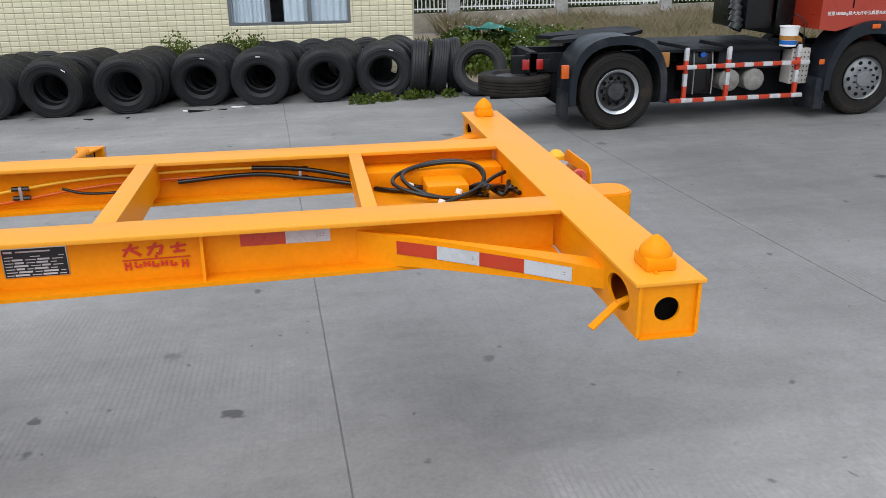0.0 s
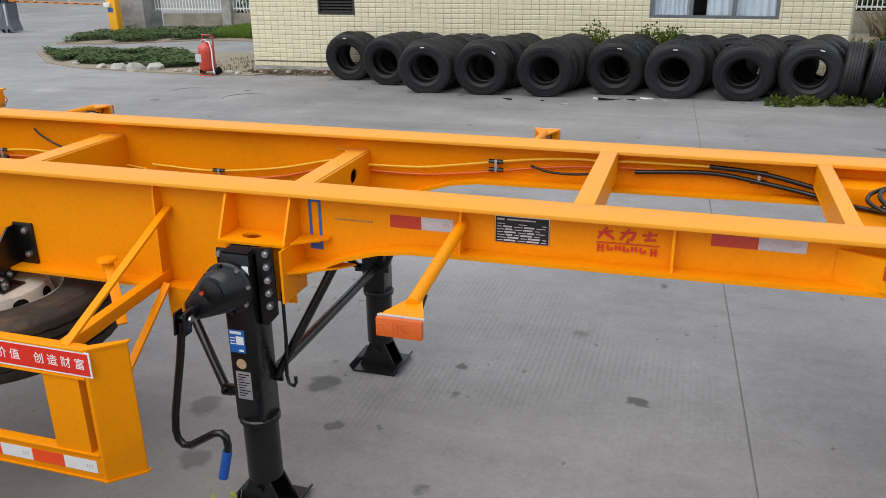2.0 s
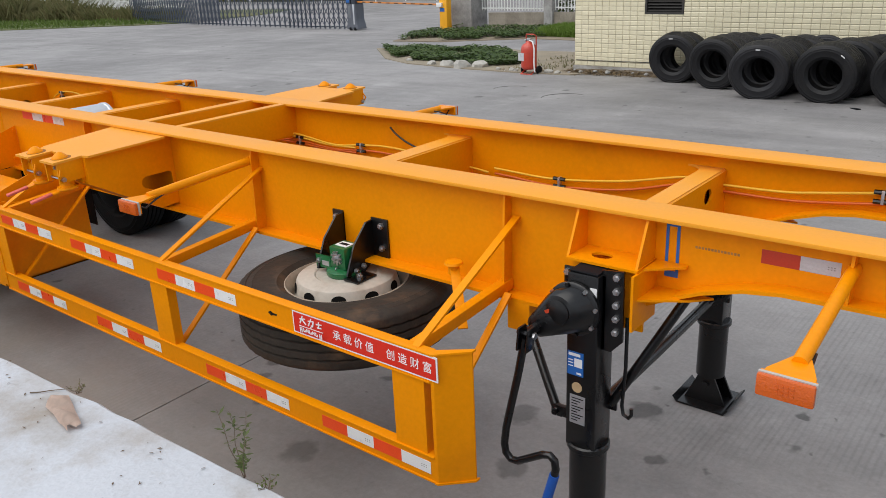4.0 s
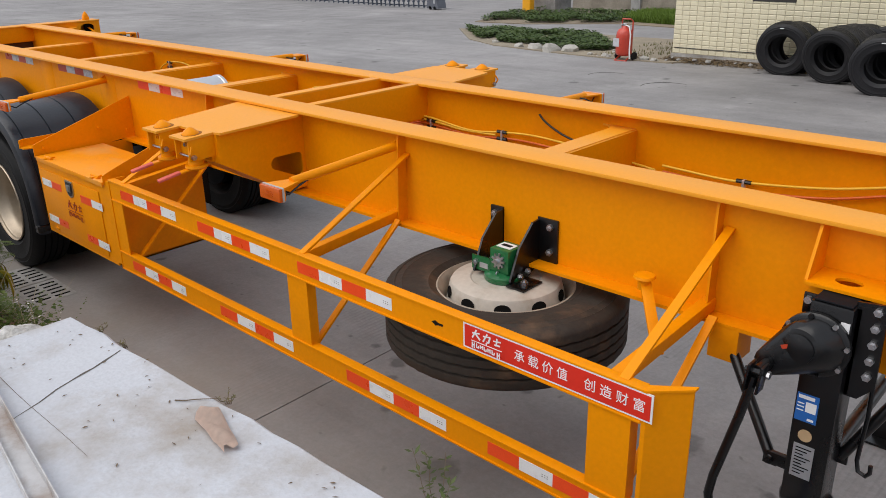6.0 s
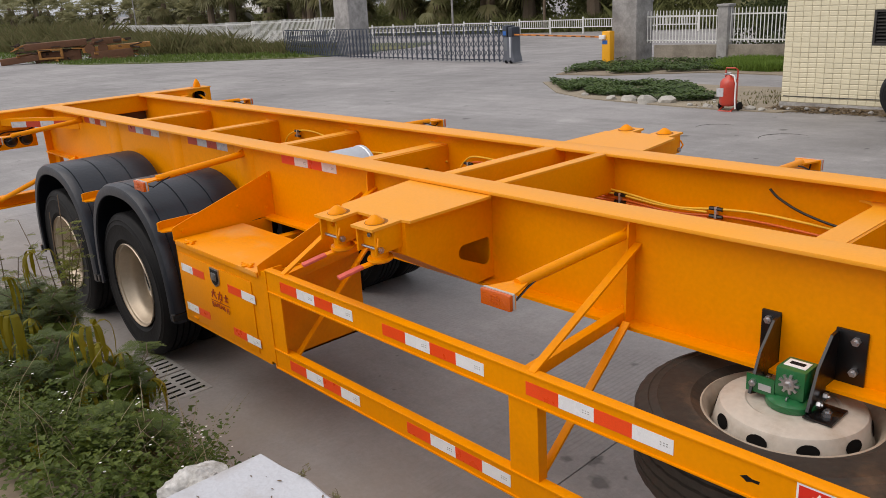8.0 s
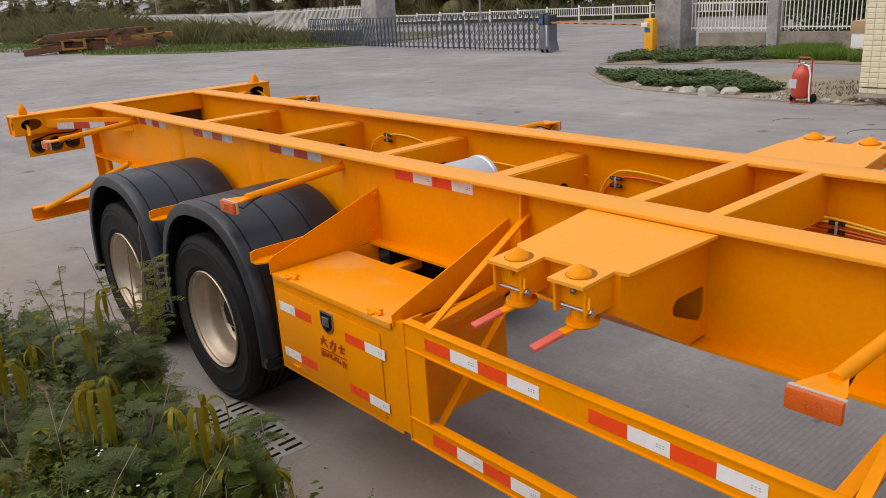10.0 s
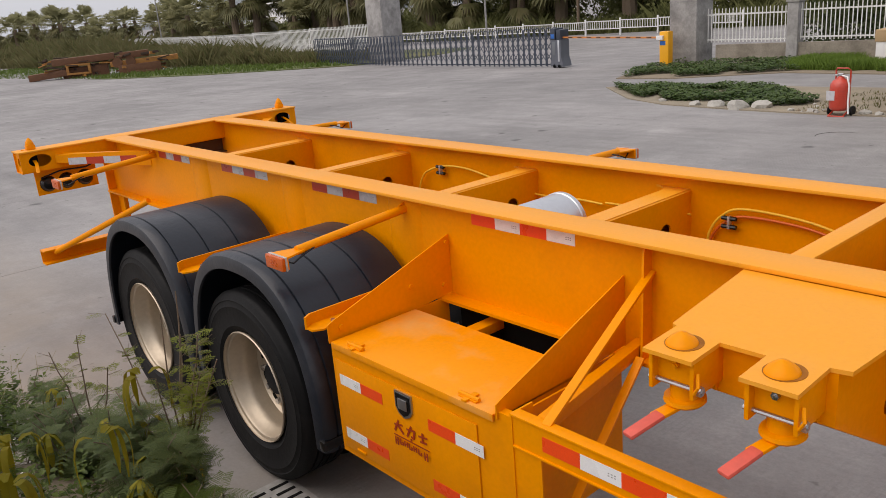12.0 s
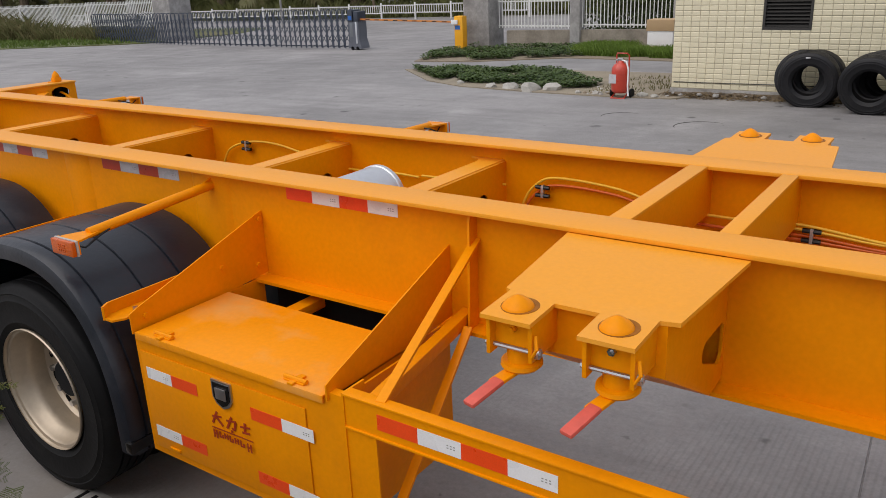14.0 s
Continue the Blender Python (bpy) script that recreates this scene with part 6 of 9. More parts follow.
def litter_bits():
    rng = np.random.default_rng(4)
    q = []
    for _ in range(70):
        x, y = rng.uniform(-5.4, -3.2), rng.uniform(-2.4, -1.95)
        a, L = rng.uniform(0, 6.3), rng.uniform(0.004, 0.012)
        d, e = np.array([math.cos(a), math.sin(a), 0]) * L, np.array([-math.sin(a), math.cos(a), 0]) * L * 0.3
        c = np.array([x, y, 0.8035])
        q.append([c - d, c - e, c + d, c + e + [0, 0, 0.002]])
    quads("leaf_litter", q, BARK, None, "scattered dry leaf bits on the slab", "leaf litter", "stuff")
litter_bits()


def stone(name, x, y, z, r, material, seed, label, category, flat=0.6, group="", fine=2):
    bm = B()
    bmesh.ops.create_icosphere(bm, subdivisions=fine, radius=1.0)
    for v in bm.verts:
        n = noise.noise(v.co * 1.3 + Vector((seed * 7.1, seed, 0)))
        f = 1 + 0.45 * n + 0.12 * noise.noise(v.co * 4 + Vector((seed, 0, 0))) + (0.07 * noise.noise(v.co * 11) if fine > 2 else 0)
        v.co = Vector((v.co.x * f * r, v.co.y * f * r * 0.85, max(v.co.z * f, -0.55) * r * flat))
    bmesh.ops.transform(bm, matrix=Matrix.Translation((x, y, z)) @ pose(0, 0, 0, 0, 0, seed * 57), verts=bm.verts)
    return solo(name, bm, material, label, category, group, sharp=28)


MORTAR = surf("white_mortar_lump", (0.50, 0.49, 0.47), 0.95, var=0.35, scale=14, fine=70, bump=0.6, dirt=(0.2, 0.18, 0.15), dirt_at=0.54, dirt_scale=22)
stone("concrete_lump", -5.545, -2.205, 0.725, 0.105, MORTAR, 1, "broken lump of white mortar beside the slab", "rubble", 0.62, "", 4)

# earth bank beyond the slab
def bank():
    bm = B()
    xs, prof = np.linspace(-10.2, -5.47, 20), [(-1.60, 0.0), (-1.72, 0.22), (-1.95, 0.50), (-2.4, 0.62), (-3.2, 0.66), (-4.6, 0.66)]
    rows = []
    for x in xs:
        f = min(1.0, (x + 10.2) / 1.6)
        rows.append([bm.verts.new((x, y - (1 - f) * 0.7 + 0.06 * noise.noise(Vector((x * 2, y, 0))), gz(x, y) - 0.02 + (h * f + 0.07 * noise.noise(Vector((x * 3, y * 3, 1)))) * (1 if h else 0))) for y, h in prof])
    for a, b in zip(rows, rows[1:]):
        for k in range(len(prof) - 1):
            bm.faces.new((a[k], a[k + 1], b[k + 1], b[k]))
    return solo("earth_bank", bm, SOIL, "bare brown earth bank under the shrubs", "bank", kind="structure", sharp=180)


bank()

# slotted drain cover
cover = thing("drain_cover", (-8.1, -1.25, gz(-8.1, -1.25)), "grey concrete drain cover with narrow slots set in the yard", "drain cover")
for i in range(2):
    bm = B()
    x0 = -8.50 + 0.40 * i
    box(bm, x0, x0 + 0.385, -1.43, -1.13, gz(-8.1, -1.25) - 0.02, gz(-8.1, -1.25) + 0.008, 0.004)
    lid_ = part("cover_panel", bm, ROUGHC, cover)
    for r in range(2):
        for k in range(5):
            bm = B()
            u = x0 + 0.05 + 0.068 * k
            y = -1.40 + 0.135 * r
            box(bm, u, u + 0.022, y, y + 0.105, gz(-8.1, -1.25) + 0.0075, gz(-8.1, -1.25) + 0.0095)
            part("slot", bm, DARK, lid_, "dark drain slot")


# shrubs
def frond_leaflets(rng, base, d, L, out, pinnae=7, per=11, size=0.011):
    """A feathery leaf: side stalks with rows of narrow leaflets."""
    d = d / np.linalg.norm(d)
    up = np.array([0, 0, 1.0])
    s = np.cross(d, up)
    s /= np.linalg.norm(s) + 1e-9
    n = np.cross(s, d)
    for i in range(pinnae):
        t = (i + 1) / pinnae
        p = base + d * L * t - up * L * 0.25 * t * t
        for sd in (-1, 1):
            pd = d * 0.45 + s * sd * 0.9 - up * 0.15
            pd /= np.linalg.norm(pd)
            pl = L * 0.5 * (1 - 0.4 * t)
            w = np.cross(pd, n)
            w /= np.linalg.norm(w) + 1e-9
            for k in range(per):
                q = p + pd * pl * (k + 0.5) / per
                for e in (-1, 1):
                    a = pd * 0.35 + w * e
                    a /= np.linalg.norm(a)
                    tip = q + a * size
                    h = np.cross(a, n) * size * 0.22
                    out.append([q, (q + tip) / 2 + h, tip, (q + tip) / 2 - h])


def shrub(name, root, seed, stems, spread, high, label, pods=0, lean=(0, 0), leaves=9, size=0.011):
    rng = np.random.default_rng(seed)
    root = np.array(root, float)
    ob = thing(name, tuple(root), label, "shrub", "shrubs on the bank")
    lf, pd_ = [], []
    wood = B()
    for i in range(stems):
        a = rng.uniform(0, 2 * math.pi)
        tip = root + np.array([math.cos(a) * spread * rng.uniform(0.3, 1) + lean[0], math.sin(a) * spread * rng.uniform(0.3, 1) * 0.8 + lean[1], high * rng.uniform(0.55, 1.0)])
        start = root + rng.normal(0, 0.06, 3) * [1, 1, 0]
        pts = []
        for t in np.linspace(0, 1, 7):
            pts.append(start + (tip - start) * t + np.array([0, 0, 0.12 * high * math.sin(t * math.pi)]) + rng.normal(0, 0.012, 3))
        tube(wood, pts, [0.0042 * (1 - 0.75 * t) + 0.001 for t in np.linspace(0, 1, 7)], 5)
        for k in range(leaves):
            t = rng.uniform(0.3, 1.0)
            f = t * 6
            j = min(int(f), 5)
            p = pts[j] + (pts[j + 1] - pts[j]) * (f - j)
            b = rng.uniform(0, 2 * math.pi)
            frond_leaflets(rng, p, np.array([math.cos(b), math.sin(b), rng.uniform(-0.2, 0.7)]), rng.uniform(0.055, 0.115), lf, 6, 11, size * 0.9)
        if i < pods:
            p = pts[rng.integers(4, 7)]
            for k in range(rng.integers(5, 10)):
                b = rng.uniform(0, 2 * math.pi)
                o = np.array([math.cos(b), math.sin(b), 0])
                L, w = rng.uniform(0.13, 0.22), 0.0095
                side = np.array([-o[1], o[0], 0]) * w
                prev = p
                for m in range(4):
                    t1 = (m + 1) / 4
                    nxt = p + o * 0.055 * math.sin(t1 * 2.2) + np.array([0, 0, 0.02 * t1 - L * t1 ** 1.5])
                    w0, w1 = (0.35 if m == 0 else 1), (0.2 if m == 3 else 1)
                    pd_.append([prev - side * w0, prev + side * w0, nxt + side * w1, nxt - side * w1])
                    prev = nxt
    part("stem", wood, BARK, ob, "thin brown stems")
    quads("foliage", lf, LEAF_B if seed % 2 else LEAF, ob, "fine feathery green leaflets")
    if pd_:
        tagged(quads("pod_tuft", pd_, POD, ob, "hanging yellow-green seed pods"), "hanging yellow-green seed pods", kind="stuff")
    return ob


shrub("feathery_shrub", (-7.92, -1.95, 0.3), 1, 38, 0.29, 0.58, "feathery green shrub with hanging pods on the bank", 7, (0, 0), 18, 0.0075)
shrub("feathery_shrub", (-8.5, -2.05, 0.28), 17, 26, 0.34, 0.48, "feathery green shrub with hanging pods on the bank", 3, (0, 0), 15, 0.0075)
shrub("low_shrub", (-7.55, -1.98, 0.3), 14, 22, 0.2, 0.42, "low feathery green shrub on the bank", 0, (0, 0), 12, 0.007)
shrub("feathery_shrub", (-7.45, -2.5, 0.5), 3, 12, 0.32, 0.34, "low feathery green shrub with hanging pods on the bank", 9, (0, 0), 9, 0.0075)
shrub("feathery_shrub", (-8.15, -2.6, 0.5), 4, 20, 0.42, 0.40, "feathery green shrub on the bank", 7, (0, 0), 13, 0.0075)
shrub("feathery_shrub", (-9.2, -2.1, 0.2), 5, 18, 0.40, 0.46, "feathery green shrub on the bank", 2, (0, 0), 13, 0.0075)
shrub("feathery_shrub", (-6.70, -2.12, 0.42), 8, 18, 0.22, 0.42, "lush feathery green shrub with hanging pods by the slab", 9, (0, 0), 11, 0.0085)
shrub("feathery_shrub", (-6.95, -2.25, 0.5), 9, 16, 0.28, 0.36, "lush feathery green shrub with hanging pods by the slab", 8, (0, 0), 11, 0.0085)
shrub("feathery_shrub", (-6.22, -2.14, 0.50), 10, 10, 0.16, 0.26, "thin feathery green shrub by the slab", 1, (0, 0), 10, 0.008)
shrub("feathery_shrub", (-6.35, -2.4, 0.52), 12, 12, 0.28, 0.30, "low feathery green shrub by the slab", 3, (0, 0), 10, 0.008)
shrub("feathery_shrub", (-6.78, -1.97, 0.38), 16, 15, 0.20, 0.40, "feathery green shrub with hanging pods over the drain", 5, (0, 0.06), 11, 0.008)
SAPL = leaf_mat("young_yellow_green_leaves", (0.085, 0.125, 0.012), (0.21, 0.22, 0.03), 0.5, 0.35)


def sapling(root, seed, tips, label):
    """A slender young tree: bare thin stems that end in tufts of small pinnate leaves."""
    rng = np.random.default_rng(seed)
    root = np.array(root, float)
    ob = thing("tall_sapling", tuple(root), label, "shrub", "shrubs on the bank")
    lf, tw, wood = [], [], B()
    for i, (tx, ty, tz, tuft) in enumerate(tips):
        tip = np.array([tx, ty, tz])
        pts = [root + (tip - root) * np.array([t ** 1.25, t ** 1.25, t ** 0.9]) + rng.normal(0, 0.005, 3) for t in np.linspace(0, 1, 8)]
        part("stem", tube(B(), pts, [0.0045 * (1 - 0.7 * t) + 0.0009 for t in np.linspace(0, 1, 8)], 5), BARK, ob, "thin brown stem")
        for k in range(tuft * 2):
            f = rng.uniform(0.62, 1.0) * 7
            j = min(int(f), 6)
            p = pts[j] + (pts[j + 1] - pts[j]) * (f - j)
            a = rng.uniform(0, 6.28)
            d = np.array([math.cos(a), math.sin(a), rng.uniform(-0.1, 0.9)])
            L = rng.uniform(0.035, 0.075)
            tw.append([p, p + d * L])
            frond_leaflets(rng, p, d, L, lf, 4, 5, 0.0085)
    for k, (p, q) in enumerate(tw):
        tube(wood, [p, q], [0.0012, 0.0006], 4)
    part("twig", wood, BARK, ob, "fine side twigs", kind="stuff")
    quads("foliage", lf, SAPL, ob, "tufts of small yellow-green leaves")
    return ob


sapling((-8.02, -1.82, 0.30), 6, ((-7.80, -1.80, 1.34, 0), (-7.95, -1.82, 1.22, 1), (-7.83, -1.80, 1.16, 9), (-7.67, -1.80, 1.20, 10), (-7.58, -1.79, 1.13, 8), (-7.70, -1.81, 1.04, 12), (-7.76, -1.82, 0.95, 11), (-7.96, -1.88, 0.98, 6), (-8.55, -1.84, 1.08, 5)), "slender sapling with tufts of yellow-green leaves above the shrubs")
sapling((-8.55, -2.0, 0.30), 7, ((-8.62, -1.95, 1.0, 5), (-8.45, -1.9, 0.88, 4), (-8.75, -2.05, 0.92, 5)), "small sapling with a few tufts of leaves above the shrubs")


def pod_bunch(root, seed, n, long):
    """A bunch of long flat hanging seed pods."""
    rng = np.random.default_rng(seed)
    ob = thing("pod_bunch", root, "bunch of long flat yellow-green seed pods on the bank shrubs", "seed pods", "pod bunches")
    for k in range(n):
        a = rng.uniform(0, 6.28)
        L, w = long * rng.uniform(0.75, 1.1), 0.011
        o, sd = Vector((math.cos(a), math.sin(a), 0)), Vector((-math.sin(a), math.cos(a), 0))
        bm = B()
        prev = None
        for m in range(7):
            t = m / 6
            c = Vector(root) + o * (0.02 + 0.07 * math.sin(t * 2.0)) + Vector((0, 0, 0.05 * math.sin(t * 3) - L * t ** 1.6))
            ww = w * (0.25 if m in (0, 6) else 1.0)
            row = [bm.verts.new(c - sd * ww), bm.verts.new(c + o * 0.003), bm.verts.new(c + sd * ww)]
            if prev:
                for j in range(2):
                    bm.faces.new((prev[j], prev[j + 1], row[j + 1], row[j]))
            prev = row
        bmesh.ops.solidify(bm, geom=bm.faces[:], thickness=0.002)
        part("pod", bm, POD, ob)
    return ob


for k, (x, y, z, n) in enumerate(((-7.66, -2.20, 0.98, 4), (-7.97, -1.92, 1.0, 6), (-7.85, -2.42, 0.98, 9), (-7.62, -2.50, 0.96, 9), (-7.1, -2.3, 0.98, 8), (-6.75, -2.08, 0.95, 7))):
    pod_bunch((x, y, z), 70 + k, n, 0.2)


def weed_patch(name, x0, x1, y0, y1, zf, n, seed, label, size=(0.025, 0.05), high=0.3, material=None, flowers=0, kind="stuff", category="weeds"):
    """Broad-leaved weeds: clusters of pointed, folded leaves on short stalks."""
    rng = np.random.default_rng(seed)
    q, fl = [], []
    for i in range(n):
        x, y = rng.uniform(x0, x1), rng.uniform(y0, y1)
        z = zf(x, y) + high * rng.uniform(0.05, 1.0) ** 1.3
        a = rng.uniform(0, 2 * math.pi)
        L = rng.uniform(*size)
        o = np.array([math.cos(a), math.sin(a), rng.uniform(-0.4, 0.5)])
        s = np.array([-math.sin(a), math.cos(a), rng.uniform(-0.3, 0.3)]) * L * 0.36
        p = np.array([x, y, z])
        q.append([p, p + o * L * 0.5 + s, p + o * L - [0, 0, L * 0.2], p + o * L * 0.5 - s])
    for i in range(flowers):
        x, y = rng.uniform(x0, x1), rng.uniform(y0, y1)
        p = np.array([x, y, zf(x, y) + high * rng.uniform(0.85, 1.25)])
        for k in range(5):
            a = 2 * math.pi * k / 5 + rng.uniform(0, 1)
            o = np.array([math.cos(a), math.sin(a), 0.25]) * 0.0085
            s = np.array([-math.sin(a), math.cos(a), 0]) * 0.0035
            fl.append([p, p + o * 0.6 + s, p + o, p + o * 0.6 - s])
    ob = quads(name, q, material or LEAF, None, label, category, kind)
    if fl:
        quads("white_flowers", fl, FLOW, ob, "tiny white flowers")
    return ob


bank_z = lambda x, y: gz(x, y) + (0.62 if y < -2.3 else max(0.0, 0.62 * (-1.6 - y) / 0.7))
weed_patch("bank_weeds", -9.9, -5.75, -3.3, -1.8, bank_z, 5000, 11, "low green weeds covering the bank", (0.015, 0.04), 0.12, LEAF)


def weed_plants(x0, x1, y0, y1, count, seed, label, tall, flowered):
    """Single weeds packed together: a stalk with leaves up it, some with a head of white florets, dry stalks between."""
    rg = np.random.default_rng(seed)
    lf, fl, dry = [], [], []
    for i in range(count):
        x, y = rg.uniform(x0, x1), rg.uniform(y0, y1)
        c = noise.noise(Vector((x * 2.2, y * 2.2, seed)))
        if c < -0.25 and rg.random() < 0.75:
            continue
        z = bank_z(x, y)
        h = tall * (0.45 + 0.75 * max(0.0, 0.5 + c)) * rg.uniform(0.7, 1.2)
        lean = np.array([rg.normal(0, 0.25), rg.normal(0.05, 0.25), 1.0]) * h
        root = np.array([x, y, z])
        size, n = rg.choice((0.018, 0.028, 0.04)) * rg.uniform(0.8, 1.2), rg.integers(9, 17)
        wide = rg.choice((0.22, 0.34, 0.5))
        for k in range(n):
            t = rg.uniform(0.15, 1.0)
            p = root + lean * t
            a = k * 2.4 + rg.uniform(-0.5, 0.5)
            o = np.array([math.cos(a), math.sin(a), rg.uniform(-0.15, 0.75)])
            L = size * (1.25 - 0.6 * t) * rg.uniform(0.7, 1.2)
            w = np.array([-math.sin(a), math.cos(a), rg.uniform(-0.35, 0.35)]) * L * wide
            droop = np.array([0, 0, L * 0.3])
            lf.append([p, p + o * L * 0.5 + w, p + o * L - droop, p + o * L * 0.5 - w])
        if rg.random() < flowered:
            tip = root + lean * 1.12
            lf.append([root + lean * 0.8, root + lean * 0.8 + [0.0012, 0, 0], tip + [0.0008, 0, 0], tip])
            for m in range(rg.integers(1, 5)):
                q = tip + rg.normal(0, 0.012, 3)
                for k in range(5):
                    a = 2 * math.pi * k / 5 + rg.uniform(0, 1)
                    o, w = np.array([math.cos(a), math.sin(a), 0.3]) * 0.0055, np.array([-math.sin(a), math.cos(a), 0]) * 0.003
                    fl.append([q, q + o * 0.6 + w, q + o, q + o * 0.6 - w])
        if rg.random() < 0.22:
            p, a, L = root.copy(), rg.uniform(0, 6.28), h * rg.uniform(0.7, 1.5)
            bend = np.array([math.cos(a), math.sin(a), 0])
            for k in range(4):
                t0, t1 = k / 4, (k + 1) / 4
                f = lambda t: root + np.array([0, 0, L * t]) + bend * L * 0.7 * t * t
                w = np.array([-bend[1], bend[0], 0]) * 0.0014
                dry.append([f(t0) - w, f(t0) + w, f(t1) + w * 0.7, f(t1) - w * 0.7])
    ob = quads("bank_weeds", lf, LEAF, None, label, "weeds", "stuff")
    quads("white_flowers", fl, FLOW, ob, "tiny white flowers")
    quads("dry_stalks", dry, DRY_ST, ob, "dry straw-coloured stalks")
    return ob


DRY_ST = leaf_mat("dry_straw_stalks", (0.20, 0.155, 0.085), (0.36, 0.30, 0.19))
weed_plants(-7.3, -5.66, -2.62, -1.70, 950, 12, "dense green weeds with tiny white flowers beside the slab", 0.24, 0.06)
weed_plants(-9.8, -7.2, -3.2, -1.85, 800, 13, "dense green weeds with dry stalks on the bank", 0.22, 0.05)


def sprig(x, y, z, seed, high, label, material, leaves=16):
    rng = np.random.default_rng(seed)
    ob = thing("weed_sprig", (x, y, z), label, "weed", "weeds along the slab")
    wood, q = B(), []
    for i in range(5):
        a = rng.uniform(0, 6.28)
        wide = min(1.0, 0.3 + high * 2.5)
        tip = np.array([x + 0.09 * wide * math.cos(a), y + 0.07 * wide * math.sin(a), z + high * rng.uniform(0.5, 1)])
        pts = [np.array([x, y, z]) + (tip - np.array([x, y, z])) * t + rng.normal(0, 0.004, 3) for t in np.linspace(0, 1, 5)]
        tube(wood, pts, [0.0018, 0.0015, 0.0013, 0.001, 0.0008], 5)
        for k in range(leaves):
            t = rng.uniform(0.25, 1)
            p = np.array([x, y, z]) + (tip - np.array([x, y, z])) * t
            b = rng.uniform(0, 6.28)
            o = np.array([math.cos(b), math.sin(b), rng.uniform(0, 0.8)]) * rng.uniform(0.015, 0.035) * min(1.0, 0.35 + high * 2.5)
            s = np.array([-math.sin(b), math.cos(b), 0]) * 0.006 * min(1.0, 0.35 + high * 2.5)
            q.append([p, p + o * 0.5 + s, p + o, p + o * 0.5 - s])
    part("stalk", wood, BARK, ob, "thin stalks")
    quads("leaves", q, material, ob, "small leaves")
    return ob


YG = leaf_mat("yellow_green_leaves", (0.16, 0.2, 0.03), (0.28, 0.27, 0.05))
for i, (x, y, h, m, lab) in enumerate(((-2.27, -1.86, 0.34, YG, "yellow-green weed sprig growing at the slab edge"), (-3.44, -1.90, 0.24, LEAF_B, "small dark green weed at the slab edge"), (-3.33, -1.90, 0.07, LEAF, "small green weed at the slab edge"),
                                      (-1.40, -1.84, 0.40, LEAF, "green weed sprig at the slab edge"), (-3.12, -1.885, 0.05, LEAF_B, "small dark green weed at the slab edge"), (-4.40, -1.93, 0.07, DRYG, "small dry flowering weed at the slab edge"), (-5.25, -1.97, 0.05, DRYG, "small dry flowering weed at the slab edge"), (-5.05, -1.96, 0.04, DRYG, "small dry flowering weed at the slab edge"))):
    sprig(x, y, 0.785, 30 + i, h, lab, m, 16 if h > 0.1 else 5)

# ---- building ----
BY = 12.55
building = thing("tiled_building", (-4.3, 13.5, gz(-4.3, 13.5)), "cream tiled single-storey building with an aluminium window", "building")
BX0, BX1, BZ1 = -10.49, 1.15, 3.5
WX0, WX1, WZ0, WZ1 = -2.25, -0.04, 0.97, 2.3
VX0, VX1, VZ0, VZ1 = -8.90, -8.09, 0.95, 1.56


def wall_with_openings():
    """Front wall as blocks round the two openings."""
    bm = B()
    xs = [BX0, VX0, VX1, WX0, WX1, BX1]
    for a, b, cut in ((BX0, VX0, None), (VX0, VX1, (VZ0, VZ1)), (VX1, WX0, None), (WX0, WX1, (WZ0, WZ1)), (WX1, BX1, None)):
        if cut:
            box(bm, a, b, BY, BY + 0.24, -0.6, cut[0])
            box(bm, a, b, BY, BY + 0.24, cut[1], BZ1)
        else:
            box(bm, a, b, BY, BY + 0.24, -0.6, BZ1)
    box(bm, BX0, BX0 + 0.24, BY + 0.24, BY + 6, -0.8, BZ1)
    box(bm, BX1 - 0.24, BX1, BY + 0.24, BY + 6, -0.8, BZ1)
    box(bm, BX0, BX1, BY + 5.76, BY + 6, -0.8, BZ1)
    return part("wall", bm, GROUT, building, "cream tile wall")


wall = wall_with_openings()
bm = B()
box(bm, BX0 - 0.3, BX1 + 0.3, BY - 0.35, BY + 6.3, BZ1, BZ1 + 0.18, 0.02)
part("roof", bm, PILLARC, building, "flat concrete roof slab")
bm = B()
box(bm, BX0 - 0.02, BX1 + 0.02, BY - 0.035, BY, -0.7, -0.135, 0.01)
part("plinth", bm, ROUGHC, building, "rough dirty concrete plinth")
bm = B()
box(bm, BX0 + 0.24, BX1 - 0.24, BY + 2.5, BY + 2.56, -0.2, BZ1)
part("inner_wall", bm, PILLARC, building)
# window
bm = B()
F = 0.05
for a, b, c, d in ((WX0, WX1, WZ0, WZ0 + F), (WX0, WX1, WZ1 - F, WZ1), (WX0, WX0 + F, WZ0 + F, WZ1 - F), (WX1 - F, WX1, WZ0 + F, WZ1 - F)):
    box(bm, a, b, BY + 0.01, BY + 0.10, c, d)
win = part("window", bm, ALFR, building, "grey aluminium sliding window")
for x, w in ((-1.53, 0.07), (-0.79, 0.08)):
    bm = B()
    box(bm, x - w / 2, x + w / 2, BY + 0.025, BY + 0.075, WZ0 + F, WZ1 - F)
    part("mullion", bm, ALFR, win)
for a, b in ((WX0 + F, -1.565), (-1.495, -0.83), (-0.75, WX1 - F)):
    bm = B()
    box(bm, a, b, BY + 0.045, BY + 0.051, WZ0 + F, WZ1 - F)
    pane = part("pane", bm, GLASS, win, "clear window glass")
    pane.visible_shadow = False
